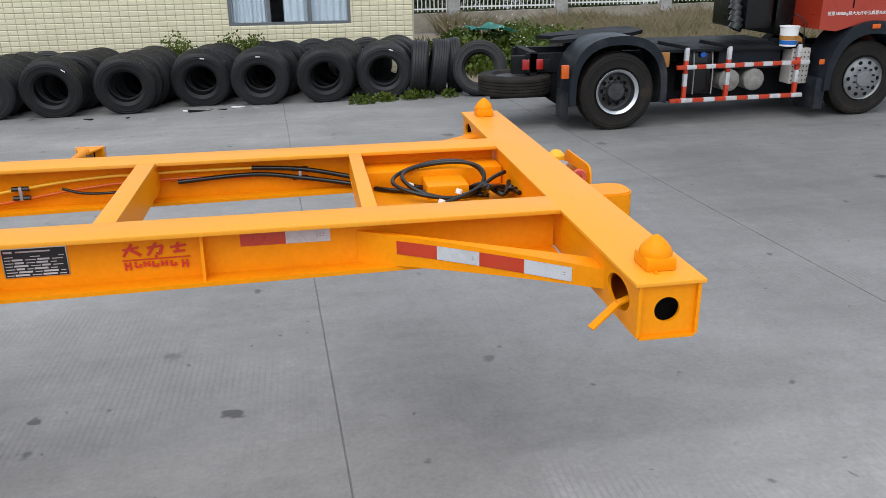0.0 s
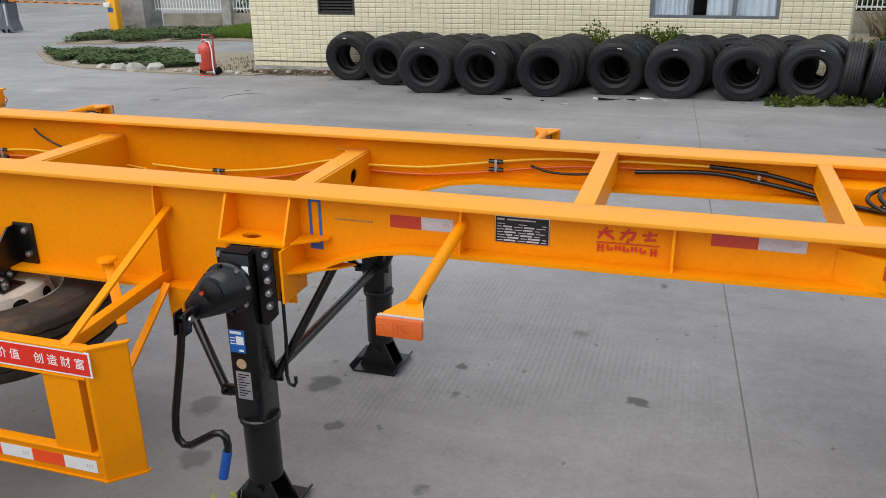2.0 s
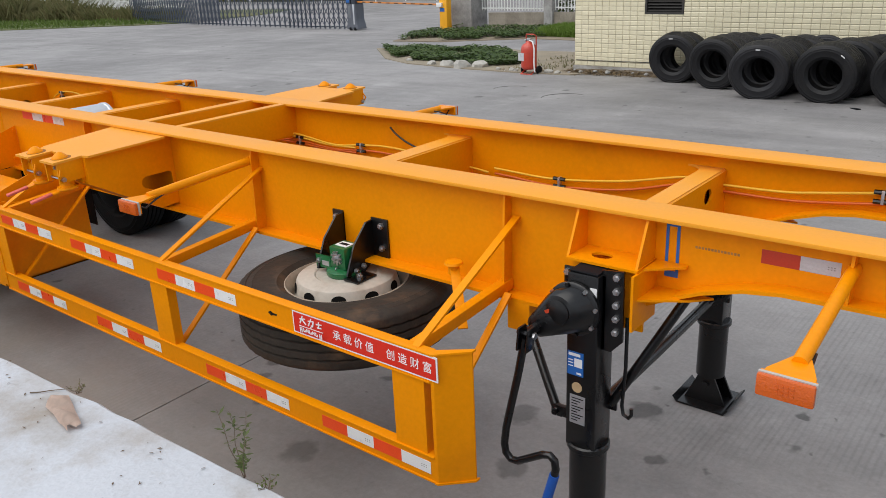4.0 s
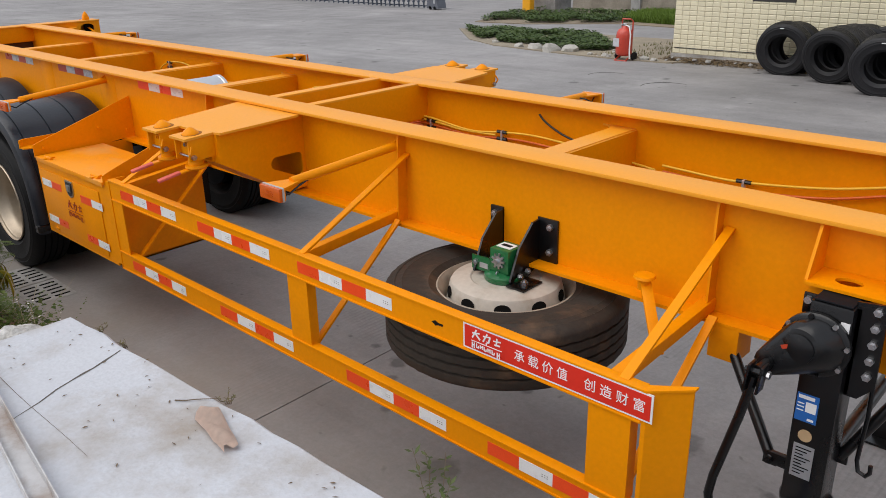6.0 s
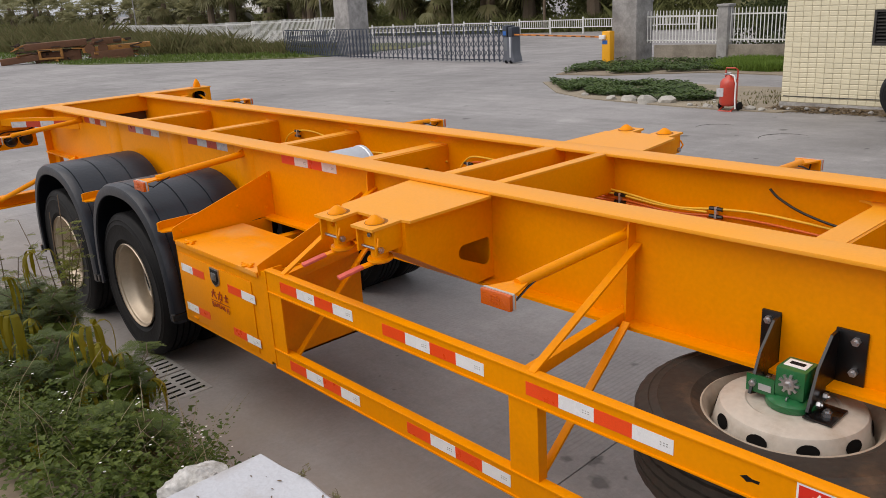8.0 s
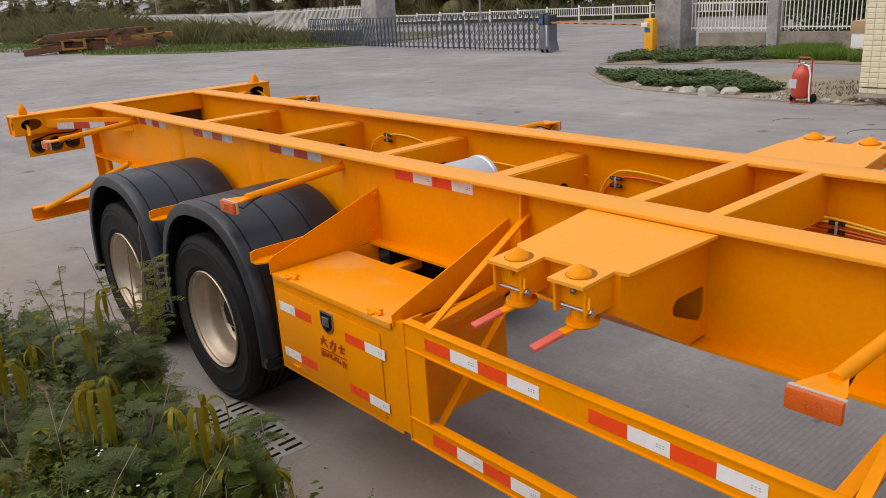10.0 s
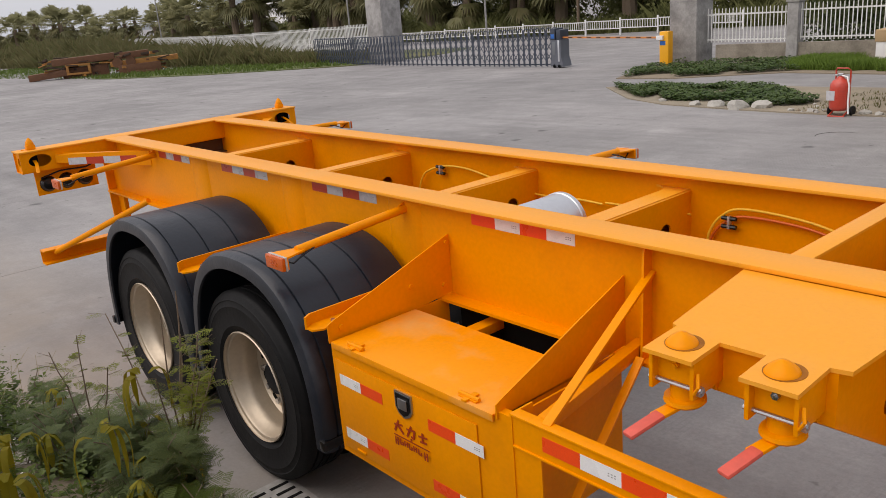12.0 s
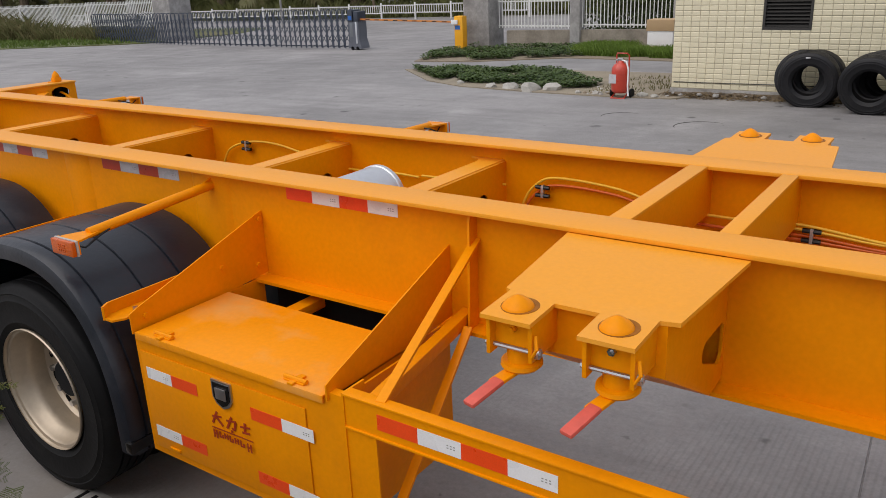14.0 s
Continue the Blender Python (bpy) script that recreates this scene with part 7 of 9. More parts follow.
for a, b in ((WX0 + 0.03, -1.50), (-1.26, WX1 - 0.03)):
    bm = B()
    n = 60
    lo = []
    for k in range(n + 1):
        x = a + (b - a) * k / n
        y = BY + 0.16 + 0.022 * math.sin(k * 0.95) + 0.01 * math.sin(k * 0.37)
        lo.append((bm.verts.new((x, y, WZ0 - 0.1)), bm.verts.new((x, y, WZ1 + 0.05))))
    for p, q in zip(lo, lo[1:]):
        bm.faces.new((p[0], q[0], q[1], p[1]))
    part("curtain", bm, CURT, win, "pale blue-grey curtain", 180)
# vent
bm = B()
for a, b, c, d in ((VX0, VX1, VZ0, VZ0 + 0.04), (VX0, VX1, VZ1 - 0.04, VZ1), (VX0, VX0 + 0.04, VZ0 + 0.04, VZ1 - 0.04), (VX1 - 0.04, VX1, VZ0 + 0.04, VZ1 - 0.04)):
    box(bm, a, b, BY - 0.02, BY + 0.08, c, d)
vent = part("vent", bm, VENT, building, "dark louvred vent")
for k in range(9):
    bm = B()
    z = VZ0 + 0.07 + 0.06 * k
    obox(bm, pose((VX0 + VX1) / 2, BY + 0.03, z, 35, 0, 0), VX1 - VX0 - 0.08, 0.07, 0.008)
    part("slat", bm, VENT, vent)
bm = B()
box(bm, VX0 + 0.04, VX1 - 0.04, BY + 0.09, BY + 0.10, VZ0 + 0.04, VZ1 - 0.04)
part("vent_back", bm, DARK, vent)
bm = B()
pts = [(x, BY - 0.022, -0.02 + 0.035 * math.sin(x * 0.9) * math.sin(x * 0.31)) for x in np.linspace(BX0 + 0.05, -6.6, 40)]
tube(bm, pts, 0.008, 6)
part("cable", bm, BLK, building, "thin dark cable along the wall foot")


# ---- old tyres along the wall ----
def tyre_mesh(R, W, r_in, ribs):
    bm = B()
    lathe(bm, tyre_profile(R, W, r_in, ribs) + [(r_in + 0.02, W * 0.30), (r_in + 0.09, W * 0.36), (R - 0.05, W * 0.3), (R - 0.04, 0), (R - 0.05, -W * 0.3), (r_in + 0.09, -W * 0.36), (r_in + 0.02, -W * 0.30)], (0, 0, 0), "y", 44, close=True)
    me = finish(bm, "used_tyre")
    me.materials.append(RUB_OLD)
    return me


TY = [tyre_mesh(0.468, 0.29, 0.25, 4), tyre_mesh(0.458, 0.27, 0.25, 3), tyre_mesh(0.472, 0.30, 0.252, 5)]
rng = random.Random(21)
chalk = finish(box(B(), -0.035, 0.035, -0.002, 0.002, -0.008, 0.008), "paper_label")
chalk.materials.append(WHITE)
FRONT = ((-7.9, 11.75), (-6.9, 11.2), (-5.87, 10.4), (-4.85, 10.4), (-3.75, 10.34), (-2.63, 10.72), (-1.67, 10.52), (-0.63, 10.42), (0.36, 10.55))


def put_tyre(x, y, dz, tilt, turn, k, label):
    ob = new("used_tyre", TY[k % 3])
    ob.matrix_basis = pose(x, y, gz(x, y) + 0.448 + dz, tilt, 0, turn)
    tagged(ob, label, "tyre", "used tyres along the wall")
    return ob


for i, (x, y) in enumerate(FRONT):
    tilt = rng.uniform(7, 15)
    f = put_tyre(x, y + 0.02, 0.015, tilt, rng.uniform(-8, 8), i, "worn black truck tyre standing at the front of the row")
    if i % 3 != 1:
        lb = new("paper_label", chalk)
        a = rng.uniform(0.6, 2.2)
        lb.matrix_basis = Matrix.Translation((0.40 * math.cos(a), -0.152, 0.40 * math.sin(a))) @ pose(0, 0, 0, 0, 90 - math.degrees(a), 0)
        lb.parent = f
        tagged(lb, "small white paper label")
    # the ones leaning behind it towards the wall
    yy, zz, xx = y + 0.10, 0.0, x
    for j in range(4 if y < 10.6 else 3):
        yy += 0.31
        xx += (0.04, 0.10, 0.12, 0.08)[j] + rng.uniform(-0.03, 0.04)
        zz += (0.0, 0.01, -0.01, 0.0)[j]
        if yy + 0.2 < BY - 0.04:
            put_tyre(xx, yy, zz, tilt + rng.uniform(-3, 2), rng.uniform(-10, 6), i + j + 1, "worn black truck tyre stacked behind another against the wall")
for k in range(8):
    put_tyre(-6.3 + 0.93 * k + rng.uniform(-0.05, 0.05), BY - 0.34 + rng.uniform(-0.03, 0.0), -0.03, -13 + rng.uniform(-3, 3), rng.uniform(-6, 6), k, "worn black truck tyre leaning against the tiled wall")
put_tyre(-8.06, 12.17, 0.0, -13, 4, 1, "worn black truck tyre against the wall")
put_tyre(0.98, 10.75, 0.0, 4, 82, 0, "worn black truck tyre standing with its tread outwards")
put_tyre(1.32, 10.80, 0.0, 8, 84, 2, "worn black truck tyre standing with its tread outwards")
put_tyre(1.95, 10.35, 0.0, -16, -14, 1, "worn black truck tyre leaning at the end of the row")
put_tyre(1.62, 10.95, 0.0, -6, 80, 0, "worn black truck tyre standing behind the last one")

for i, (x, y, w, r) in enumerate(((-2.85, 10.3, 0.14, 10), (-2.05, 10.42, 0.24, 35), (-2.5, 10.35, 0.26, 70), (-2.68, 10.22, 0.30, 15), (-0.2, 9.95, 0.06, 20), (-2.3, 10.28, 0.16, 140), (-3.3, 9.7, 0.12, 20), (-3.7, 9.95, 0.07, 60), (-1.75, 10.25, 0.12, 5), (-4.3, 10.02, 0.2, 130))):
    bm = B()
    obox(bm, pose(x, y, gz(x, y) + 0.012, 4, 6, r), w, w * 0.35, 0.015, 0.003)
    solo("litter_scrap", bm, WHITE if i < 2 else TR_GREY if i % 2 else ROUGHC, "small scrap of litter on the concrete by the tyres", "litter", "litter by the tyres")

# ---- red extinguisher trolley ----
EX, EY = -11.28, 11.95
ez = gz(EX, EY)
ext = thing("wheeled_extinguisher", (EX, EY, ez), "faded red wheeled fire extinguisher at the grass corner", "fire extinguisher")
bm = B()
lathe(bm, [(0.0, 0.12), (0.12, 0.13), (0.165, 0.17), (0.175, 0.22), (0.175, 0.62), (0.165, 0.70), (0.13, 0.76), (0.07, 0.80), (0.05, 0.84), (0.0, 0.85)], (EX, EY, ez), "z", 32)
part("cylinder", bm, EXT_R, ext)
bm = B()
tube(bm, [(EX - 0.13, EY + 0.10, ez + 0.1), (EX - 0.13, EY + 0.10, ez + 0.95), (EX - 0.10, EY + 0.06, ez + 1.0), (EX + 0.10, EY + 0.06, ez + 1.0), (EX + 0.13, EY + 0.10, ez + 0.95), (EX + 0.13, EY + 0.10, ez + 0.1)], 0.016, 8)
tube(bm, [(EX - 0.15, EY - 0.12, ez + 0.02), (EX + 0.15, EY - 0.12, ez + 0.02)], 0.016, 8)
tube(bm, [(EX - 0.13, EY + 0.1, ez + 0.12), (EX - 0.13, EY - 0.12, ez + 0.03)], 0.016, 8)
tube(bm, [(EX + 0.13, EY + 0.1, ez + 0.12), (EX + 0.13, EY - 0.12, ez + 0.03)], 0.016, 8)
part("trolley_frame", bm, EXT_R, ext)
bm = B()
box(bm, EX - 0.17, EX - 0.02, EY - 0.178, EY - 0.172, ez + 0.36, ez + 0.56)
part("instruction_label", bm, WHT_T, ext, "worn grey instruction label")
bm = B()
tube(bm, [(EX + 0.03, EY - 0.02, ez + 0.86), (EX + 0.14, EY - 0.06, ez + 0.84), (EX + 0.19, EY - 0.08, ez + 0.66), (EX + 0.185, EY - 0.08, ez + 0.3), (EX + 0.21, EY - 0.1, ez + 0.08)], 0.016, 8)
part("hose", bm, WHITE, ext, "pale discharge hose")
bm = B()
obox(bm, pose(EX, EY, ez + 0.88), 0.10, 0.06, 0.05, 0.01)
obox(bm, pose(EX - 0.06, EY - 0.03, ez + 0.87), 0.05, 0.05, 0.04, 0.01)
part("valve", bm, STEEL, ext, "metal valve head")
for s in (-1, 1):
    bm = B()
    lathe(bm, [(0.04, -0.02), (0.10, -0.02), (0.11, 0.0), (0.10, 0.02), (0.04, 0.02)], (EX + s * 0.20, EY + 0.10, ez + 0.11), "x", 20)
    part("trolley_wheel", bm, RUB, ext, "small black wheel")


ext.scale = (0.97, 0.97, 0.84)

# ---- planted corner ----
def patch(name, outline, material, label, category, up=0.03, kind="structure"):
    bm = B()
    top = [bm.verts.new((x, y, gz(x, y) + up)) for x, y in outline]
    low = [bm.verts.new((x, y, gz(x, y) - 0.1)) for x, y in outline]
    bm.faces.new(top)
    for k in range(len(top)):
        j = (k + 1) % len(top)
        bm.faces.new((low[k], low[j], top[j], top[k]))
    bmesh.ops.triangulate(bm, faces=[f for f in bm.faces if len(f.verts) > 4])
    return solo(name, bm, material, label, category, kind=kind)


patch("ground_corner", [(-19.2, 15.6), (-16.9, 13.45), (-15.4, 12.65), (-14.7, 12.5), (-13.4, 12.22), (-12.5, 12.1), (-11.6, 12.0), (-10.3, 12.0), (-10.0, 12.4), (-10.0, 16.0), (-13.7, 16.1), (-16.4, 16.55), (-18.3, 16.2)], surf("dusty_tan_earth", (0.265, 0.225, 0.165), 0.95, var=0.25, scale=2, fine=30, bump=0.25), "bare dusty earth corner with creepers", "earth")
patch("ground_verge", [(-20.5, 17.8), (-21.8, 21.0), (-21.5, 22.6), (-10.0, 22.9), (-10.0, 18.5), (-12.8, 18.9), (-16.0, 19.4), (-18.5, 17.9)], SOIL, "earth verge along the fence", "earth")


def inside(poly, x, y):
    c = False
    for (a, b), (d, e) in zip(poly, poly[1:] + poly[:1]):
        if (b > y) != (e > y) and x < (d - a) * (y - b) / (e - b) + a:
            c = not c
    return c


def cover_plants(name, poly, n, seed, size, high, material, label, blades=False):
    rng = np.random.default_rng(seed)
    xs, ys = [p[0] for p in poly], [p[1] for p in poly]
    q = []
    while len(q) < n:
        x, y = rng.uniform(min(xs), max(xs)), rng.uniform(min(ys), max(ys))
        if not inside(poly, x, y) or noise.noise(Vector((x * 0.9, y * 0.9, seed))) < (-0.28 if blades else -0.14):
            continue
        z = gz(x, y) + 0.02
        a, L = rng.uniform(0, 6.28), rng.uniform(*size)
        if blades:
            s = np.array([math.cos(a), math.sin(a), 0]) * 0.012
            b = np.array([math.cos(a + 1.5) * 0.35, math.sin(a + 1.5) * 0.35, 1]) * L
            p = np.array([x, y, z])
            q.append([p - s, p + s, p + b * 0.6 + s * 0.6, p + b + np.array([b[0], b[1], 0]) * 0.4])
        else:
            h = high * (0.35 + 0.65 * (0.5 + 0.5 * noise.noise(Vector((x * 1.7, y * 1.7, 3))))) * rng.uniform(0.2, 1)
            o = np.array([math.cos(a), math.sin(a), rng.uniform(-0.2, 0.5)]) * L
            s = np.array([-math.sin(a), math.cos(a), rng.uniform(-0.3, 0.3)]) * L * 0.42
            p = np.array([x, y, z + h])
            q.append([p, p + o * 0.5 + s, p + o, p + o * 0.5 - s])
    return quads(name, q, material, None, label, "plants", "stuff")


cover_plants("creeper_patch", [(-19.0, 15.7), (-16.9, 13.75), (-15.2, 12.75), (-13.4, 12.6), (-12.4, 13.0), (-12.4, 14.0), (-13.7, 15.6), (-16.0, 16.1), (-18.2, 15.95)], 15000, 41, (0.045, 0.10), 0.2, VINE, "dark green creeping plants on the earth corner")
cover_plants("creeper_patch", [(-20.4, 18.0), (-21.6, 20.9), (-21.3, 22.3), (-16.7, 22.8), (-15.8, 19.9), (-17.5, 18.8), (-18.8, 18.1)], 11000, 42, (0.05, 0.11), 0.26, VINE, "dark green creeping plants by the gate pillar")
cover_plants("grass_verge", [(-16.5, 20.2), (-16.8, 22.8), (-14.9, 22.8), (-14.9, 21.1), (-10.0, 21.0), (-10.0, 19.1), (-12.8, 19.4)], 20000, 43, (0.12, 0.32), 0, VERGE, "fresh bright green grass along the fence", True)
cover_plants("grass_tufts", [(-12.2, 12.4), (-12.3, 15.0), (-10.5, 15.6), (-10.5, 12.3)], 450, 44, (0.04, 0.10), 0, DRYG, "sparse dry grass tufts by the building", True)
for i, (x, y, r) in enumerate(((-14.6, 12.65, 0.13), (-14.05, 12.6, 0.2), (-13.5, 12.45, 0.26), (-13.05, 12.55, 0.2), (-15.7, 13.1, 0.1), (-12.3, 12.25, 0.07), (-11.9, 12.2, 0.09), (-10.9, 12.15, 0.1), (-10.65, 12.1, 0.08))):
    stone("pale_stone", x, y, gz(x, y) + 0.04, r, ROCK, i + 3, "pale angular stone at the edge of the plants", "stone", 0.62, "stones edging the plants", 2)
GROOVE = surf("dirty_groove", (0.06, 0.056, 0.05), 0.9, var=0.3, scale=9)
rubble_rng = random.Random(14)
for k in range(34):
    x = rubble_rng.uniform(-12.3, -10.2)
    y = 12.1 + rubble_rng.uniform(0, 1.6) * rubble_rng.random()
    stone("rubble_stone", x, y, gz(x, y) + 0.03, rubble_rng.uniform(0.025, 0.075), (ROCK, ROUGHC, SOIL)[k % 3], k + 40, "small broken stone on the bare earth", "stone", 0.7, "rubble on the earth corner", 1)
bm = B()
lathe(bm, [(0.34, -0.004), (0.344, 0.002), (0.356, 0.002), (0.36, -0.004)], (-10.4, 9.95, gz(-10.4, 9.95) + 0.002), "z", 32, caps=False)
solo("manhole_ring", bm, GROOVE, "thin dark manhole ring in the concrete", "manhole", kind="structure")
bm = B()
lathe(bm, [(0.40, -0.004), (0.404, 0.002), (0.416, 0.002), (0.42, -0.004)], (-8.9, 9.4, gz(-8.9, 9.4) + 0.002), "z", 32, caps=False)
solo("manhole_ring", bm, GROOVE, "thin dark manhole ring in the concrete", "manhole", kind="structure")
cz = gz(-14.1, 22.1)
carton = thing("cardboard_box", (-14.1, 22.1, cz), "brown and white cardboard carton on the grass verge", "box")
part("carton_body", box(B(), -14.52, -13.72, 21.8, 22.4, cz + 0.16, 0.14, 0.01), WHITE, carton, "white carton side")
part("carton_lid", box(B(), -14.55, -13.69, 21.77, 22.43, 0.14, 0.47, 0.01), CARD, carton, "brown carton top")
part("carton_base", box(B(), -14.53, -13.71, 21.79, 22.41, cz, cz + 0.16, 0.01), BARR, carton, "yellow carton foot")

# ---- boundary fence ----
FYY = 23.1
panel = thing("fence_panel", (0, 0, 0), "white painted steel picket fence panel on a low wall", "fence", "fence panels")
for z in (0.72, 1.55):
    part("rail", box(B(), -1.6, 1.6, -0.02, 0.02, z, z + 0.045), WPAINT, panel)
pk = None
for k in range(25):
    x = -1.56 + 0.13 * k
    if pk is None:
        b_ = B()
        box(b_, -0.014, 0.014, -0.036, -0.02, 0.66, 1.74)
        prism(b_, [(-0.016, 1.74), (0.016, 1.74), (0, 1.79)], "y", -0.036, -0.02)
        pk = finish(b_, "picket")
        pk.materials.append(WPAINT)
    o = new("picket", pk)
    o.location = (x, 0, 0)
    o.parent = panel
posts = [-17.5 + 3.55 * k for k in range(10)]
first = True
for k, x in enumerate([-20.75] + posts):
    xc = x + 1.775
    z = gz(xc, FYY)
    if first:
        panel.matrix_basis = pose(xc, FYY, z)
        first = False
    else:
        copy_thing(panel, pose(xc, FYY, z))
for x in posts:
    z = gz(x, FYY)
    bm = B()
    box(bm, x - 0.18, x + 0.18, FYY - 0.2, FYY + 0.2, z - 0.2, z + 1.85, 0.012)
    box(bm, x - 0.22, x + 0.22, FYY - 0.24, FYY + 0.24, z + 1.85, z + 1.93, 0.012)
    solo("fence_pillar", bm, PILLARC, "grey rendered fence pillar", "pillar", "fence pillars")
bm = B()
prism(bm, [(-20.2, gz(-20.2, FYY) - 0.3), (19, gz(19, FYY) - 0.3), (19, gz(19, FYY) + 0.6), (-20.2, gz(-20.2, FYY) + 0.6)], "y", FYY - 0.1, FYY + 0.1)
solo("wall_boundary", bm, surf("stained_brown_render", (0.30, 0.265, 0.215), 0.9, var=0.25, scale=1.4, fine=20, bump=0.2, dirt=(0.13, 0.11, 0.085), dirt_at=0.55), "low stained concrete boundary wall", "wall", kind="structure")


# ---- gate ----
def pillar(x, y, w, high, label):
    z = gz(x, y)
    bm = B()
    box(bm, x - w / 2, x + w / 2, y - w / 2, y + w / 2, z - 0.3, z + high, 0.02)
    box(bm, x - w / 2 - 0.01, x + w / 2 + 0.01, y - w / 2 - 0.01, y + w / 2 + 0.01, z + high * 0.46, z + high * 0.463)
    solo("gate_pillar", bm, PILLARC, label, "pillar", "gate pillars")


pillar(-21.15, 23.0, 1.05, 4.6, "tall stained grey concrete gate pillar")
pillar(-43.0, 26.4, 1.4, 3.6, "tall grey concrete gate pillar with rusty top")
bm = B()
box(bm, -43.5, -43.38, 25.9, 26.7, gz(-43, 26.4) + 3.6, gz(-43, 26.4) + 6.4, 0.01)
box(bm, -42.72, -42.6, 25.9, 26.7, gz(-43, 26.4) + 3.6, gz(-43, 26.4) + 6.4, 0.01)
box(bm, -43.38, -42.72, 26.28, 26.34, gz(-43, 26.4) + 3.6, gz(-43, 26.4) + 6.4)
solo("steel_column", bm, RUSTY, "rusty orange steel column on top of the far gate pillar", "column")

gate = thing("folding_gate", (-26.2, 21.95, gz(-26.2, 21.95)), "blue-grey metal accordion gate standing half open", "gate")
GATE_LINE = [(-26.5, 21.95), (-28.7, 22.05), (-31.0, 22.35), (-34.0, 22.75), (-37.0, 23.2), (-39.8, 23.65), (-42.4, 24.2), (-45.2, 24.95), (-48.0, 25.8), (-50.8, 26.7)]


def on_gate(t):
    f = t * (len(GATE_LINE) - 1)
    k = min(int(f), len(GATE_LINE) - 2)
    (a, b), (c, d) = GATE_LINE[k], GATE_LINE[k + 1]
    return a + (c - a) * (f - k), b + (d - b) * (f - k)


N = 64
for k in range(N):
    x, y = on_gate(k / (N - 1))
    z = gz(x, y)
    bm = B()
    for dy in (-0.14, 0.14):
        box(bm, x - 0.022, x + 0.022, y + dy - 0.015, y + dy + 0.015, z + 0.05, z + 1.42)
    arch = [(x, y + 0.14 * math.cos(a), z + 1.42 + 0.10 * math.sin(a)) for a in np.linspace(0, math.pi, 7)]
    tube(bm, arch, 0.02, 6)
    box(bm, x - 0.018, x + 0.018, y - 0.14, y + 0.14, z + 0.10, z + 0.14)
    part("upright", bm, GATE_M, gate)
bm = B()
for k in range(N - 1):
    (x, y), (x1, y1) = on_gate(k / (N - 1)), on_gate((k + 1) / (N - 1))
    z, z1 = gz(x, y), gz(x1, y1)
    for lo, hi in ((0.22, 0.60), (0.60, 0.98), (0.98, 1.36)):
        bar(bm, (x, y - 0.16, z + lo), (x1, y1 - 0.16, z1 + hi), 0.012, 0.03)
        bar(bm, (x, y + 0.16, z + hi), (x1, y1 + 0.16, z1 + lo), 0.012, 0.03)
part("scissor_lattice", bm, GATE_M, gate, kind="stuff")
gx, gy = -26.15, 21.9
zz = gz(gx, gy)
bm = B()
prism(bm, [(gx - 0.34, zz + 0.06), (gx + 0.30, zz + 0.06), (gx + 0.27, zz + 0.22), (gx + 0.2, zz + 0.42), (gx + 0.2, zz + 1.06), (gx - 0.28, zz + 1.06), (gx - 0.28, zz + 0.3), (gx - 0.34, zz + 0.2)], "y", gy - 0.25, gy + 0.25)
head = part("drive_unit", bm, surf("grey_gate_motor_box", (0.13, 0.14, 0.165), 0.35, 0.3, var=0.15), gate, "grey gate drive unit")
part("control_head", box(B(), gx - 0.30, gx - 0.06, gy - 0.27, gy + 0.25, zz + 1.06, zz + 1.5, 0.03), GATE_D, head, "dark control head")
part("control_head", box(B(), gx - 0.02, gx + 0.2, gy - 0.25, gy + 0.25, zz + 1.06, zz + 1.44, 0.03), GATE_D, head, "dark control head")
part("screen", box(B(), gx - 0.27, gx - 0.09, gy - 0.274, gy - 0.27, zz + 1.12, zz + 1.28, 0.001), BLUE_S, head, "small blue display")
part("silver_trim", box(B(), gx + 0.05, gx + 0.13, gy - 0.258, gy - 0.25, zz + 0.25, zz + 1.05, 0.003), ALU, head, "pale vertical trim")
part("front_panel", box(B(), gx - 0.22, gx - 0.08, gy - 0.256, gy - 0.25, zz + 0.5, zz + 1.0, 0.003), ALFR, head)
for dx in (-0.15, 0.1):
    bm = B()
    lathe(bm, [(0.0, -0.03), (0.07, -0.03), (0.07, 0.03), (0.0, 0.03)], (gx + dx, gy - 0.22, zz + 0.07), "y", 16)
    part("roller", bm, RUB, head)

barrier = thing("barrier_gate", (-21.5, 22.0, gz(-21.5, 22.0)), "yellow parking barrier with a lowered striped arm", "barrier")
bz = gz(-21.5, 22.0)
part("cabinet", box(B(), -21.68, -21.32, 21.85, 22.15, bz, bz + 1.18, 0.04), BARR, barrier)
part("blue_sign", box(B(), -21.65, -21.43, 21.844, 21.85, bz + 0.72, bz + 0.86), BLUE_S, barrier, "small blue sign")
bm = B()
bar(bm, (-21.65, 21.80, bz + 0.985), (-26.0, 21.80, bz + 1.075), 0.03, 0.062, 0.008)
arm = part("arm", bm, surf("weathered_orange", (0.62, 0.22, 0.045), 0.5, var=0.15), barrier, "weathered orange barrier arm")
for k in range(9):
    u = -21.95 - 0.44 * k
    part("arm_mark", box(B(), u - 0.2, u, 21.78, 21.784, bz + 0.975 + 0.0091 * k, bz + 1.005 + 0.0091 * k), RUST_D, arm, "short dark band")
part("arm_clamp", box(B(), -21.75, -21.5, 21.76, 21.85, bz + 0.9, bz + 1.05, 0.01), WHITE, barrier)

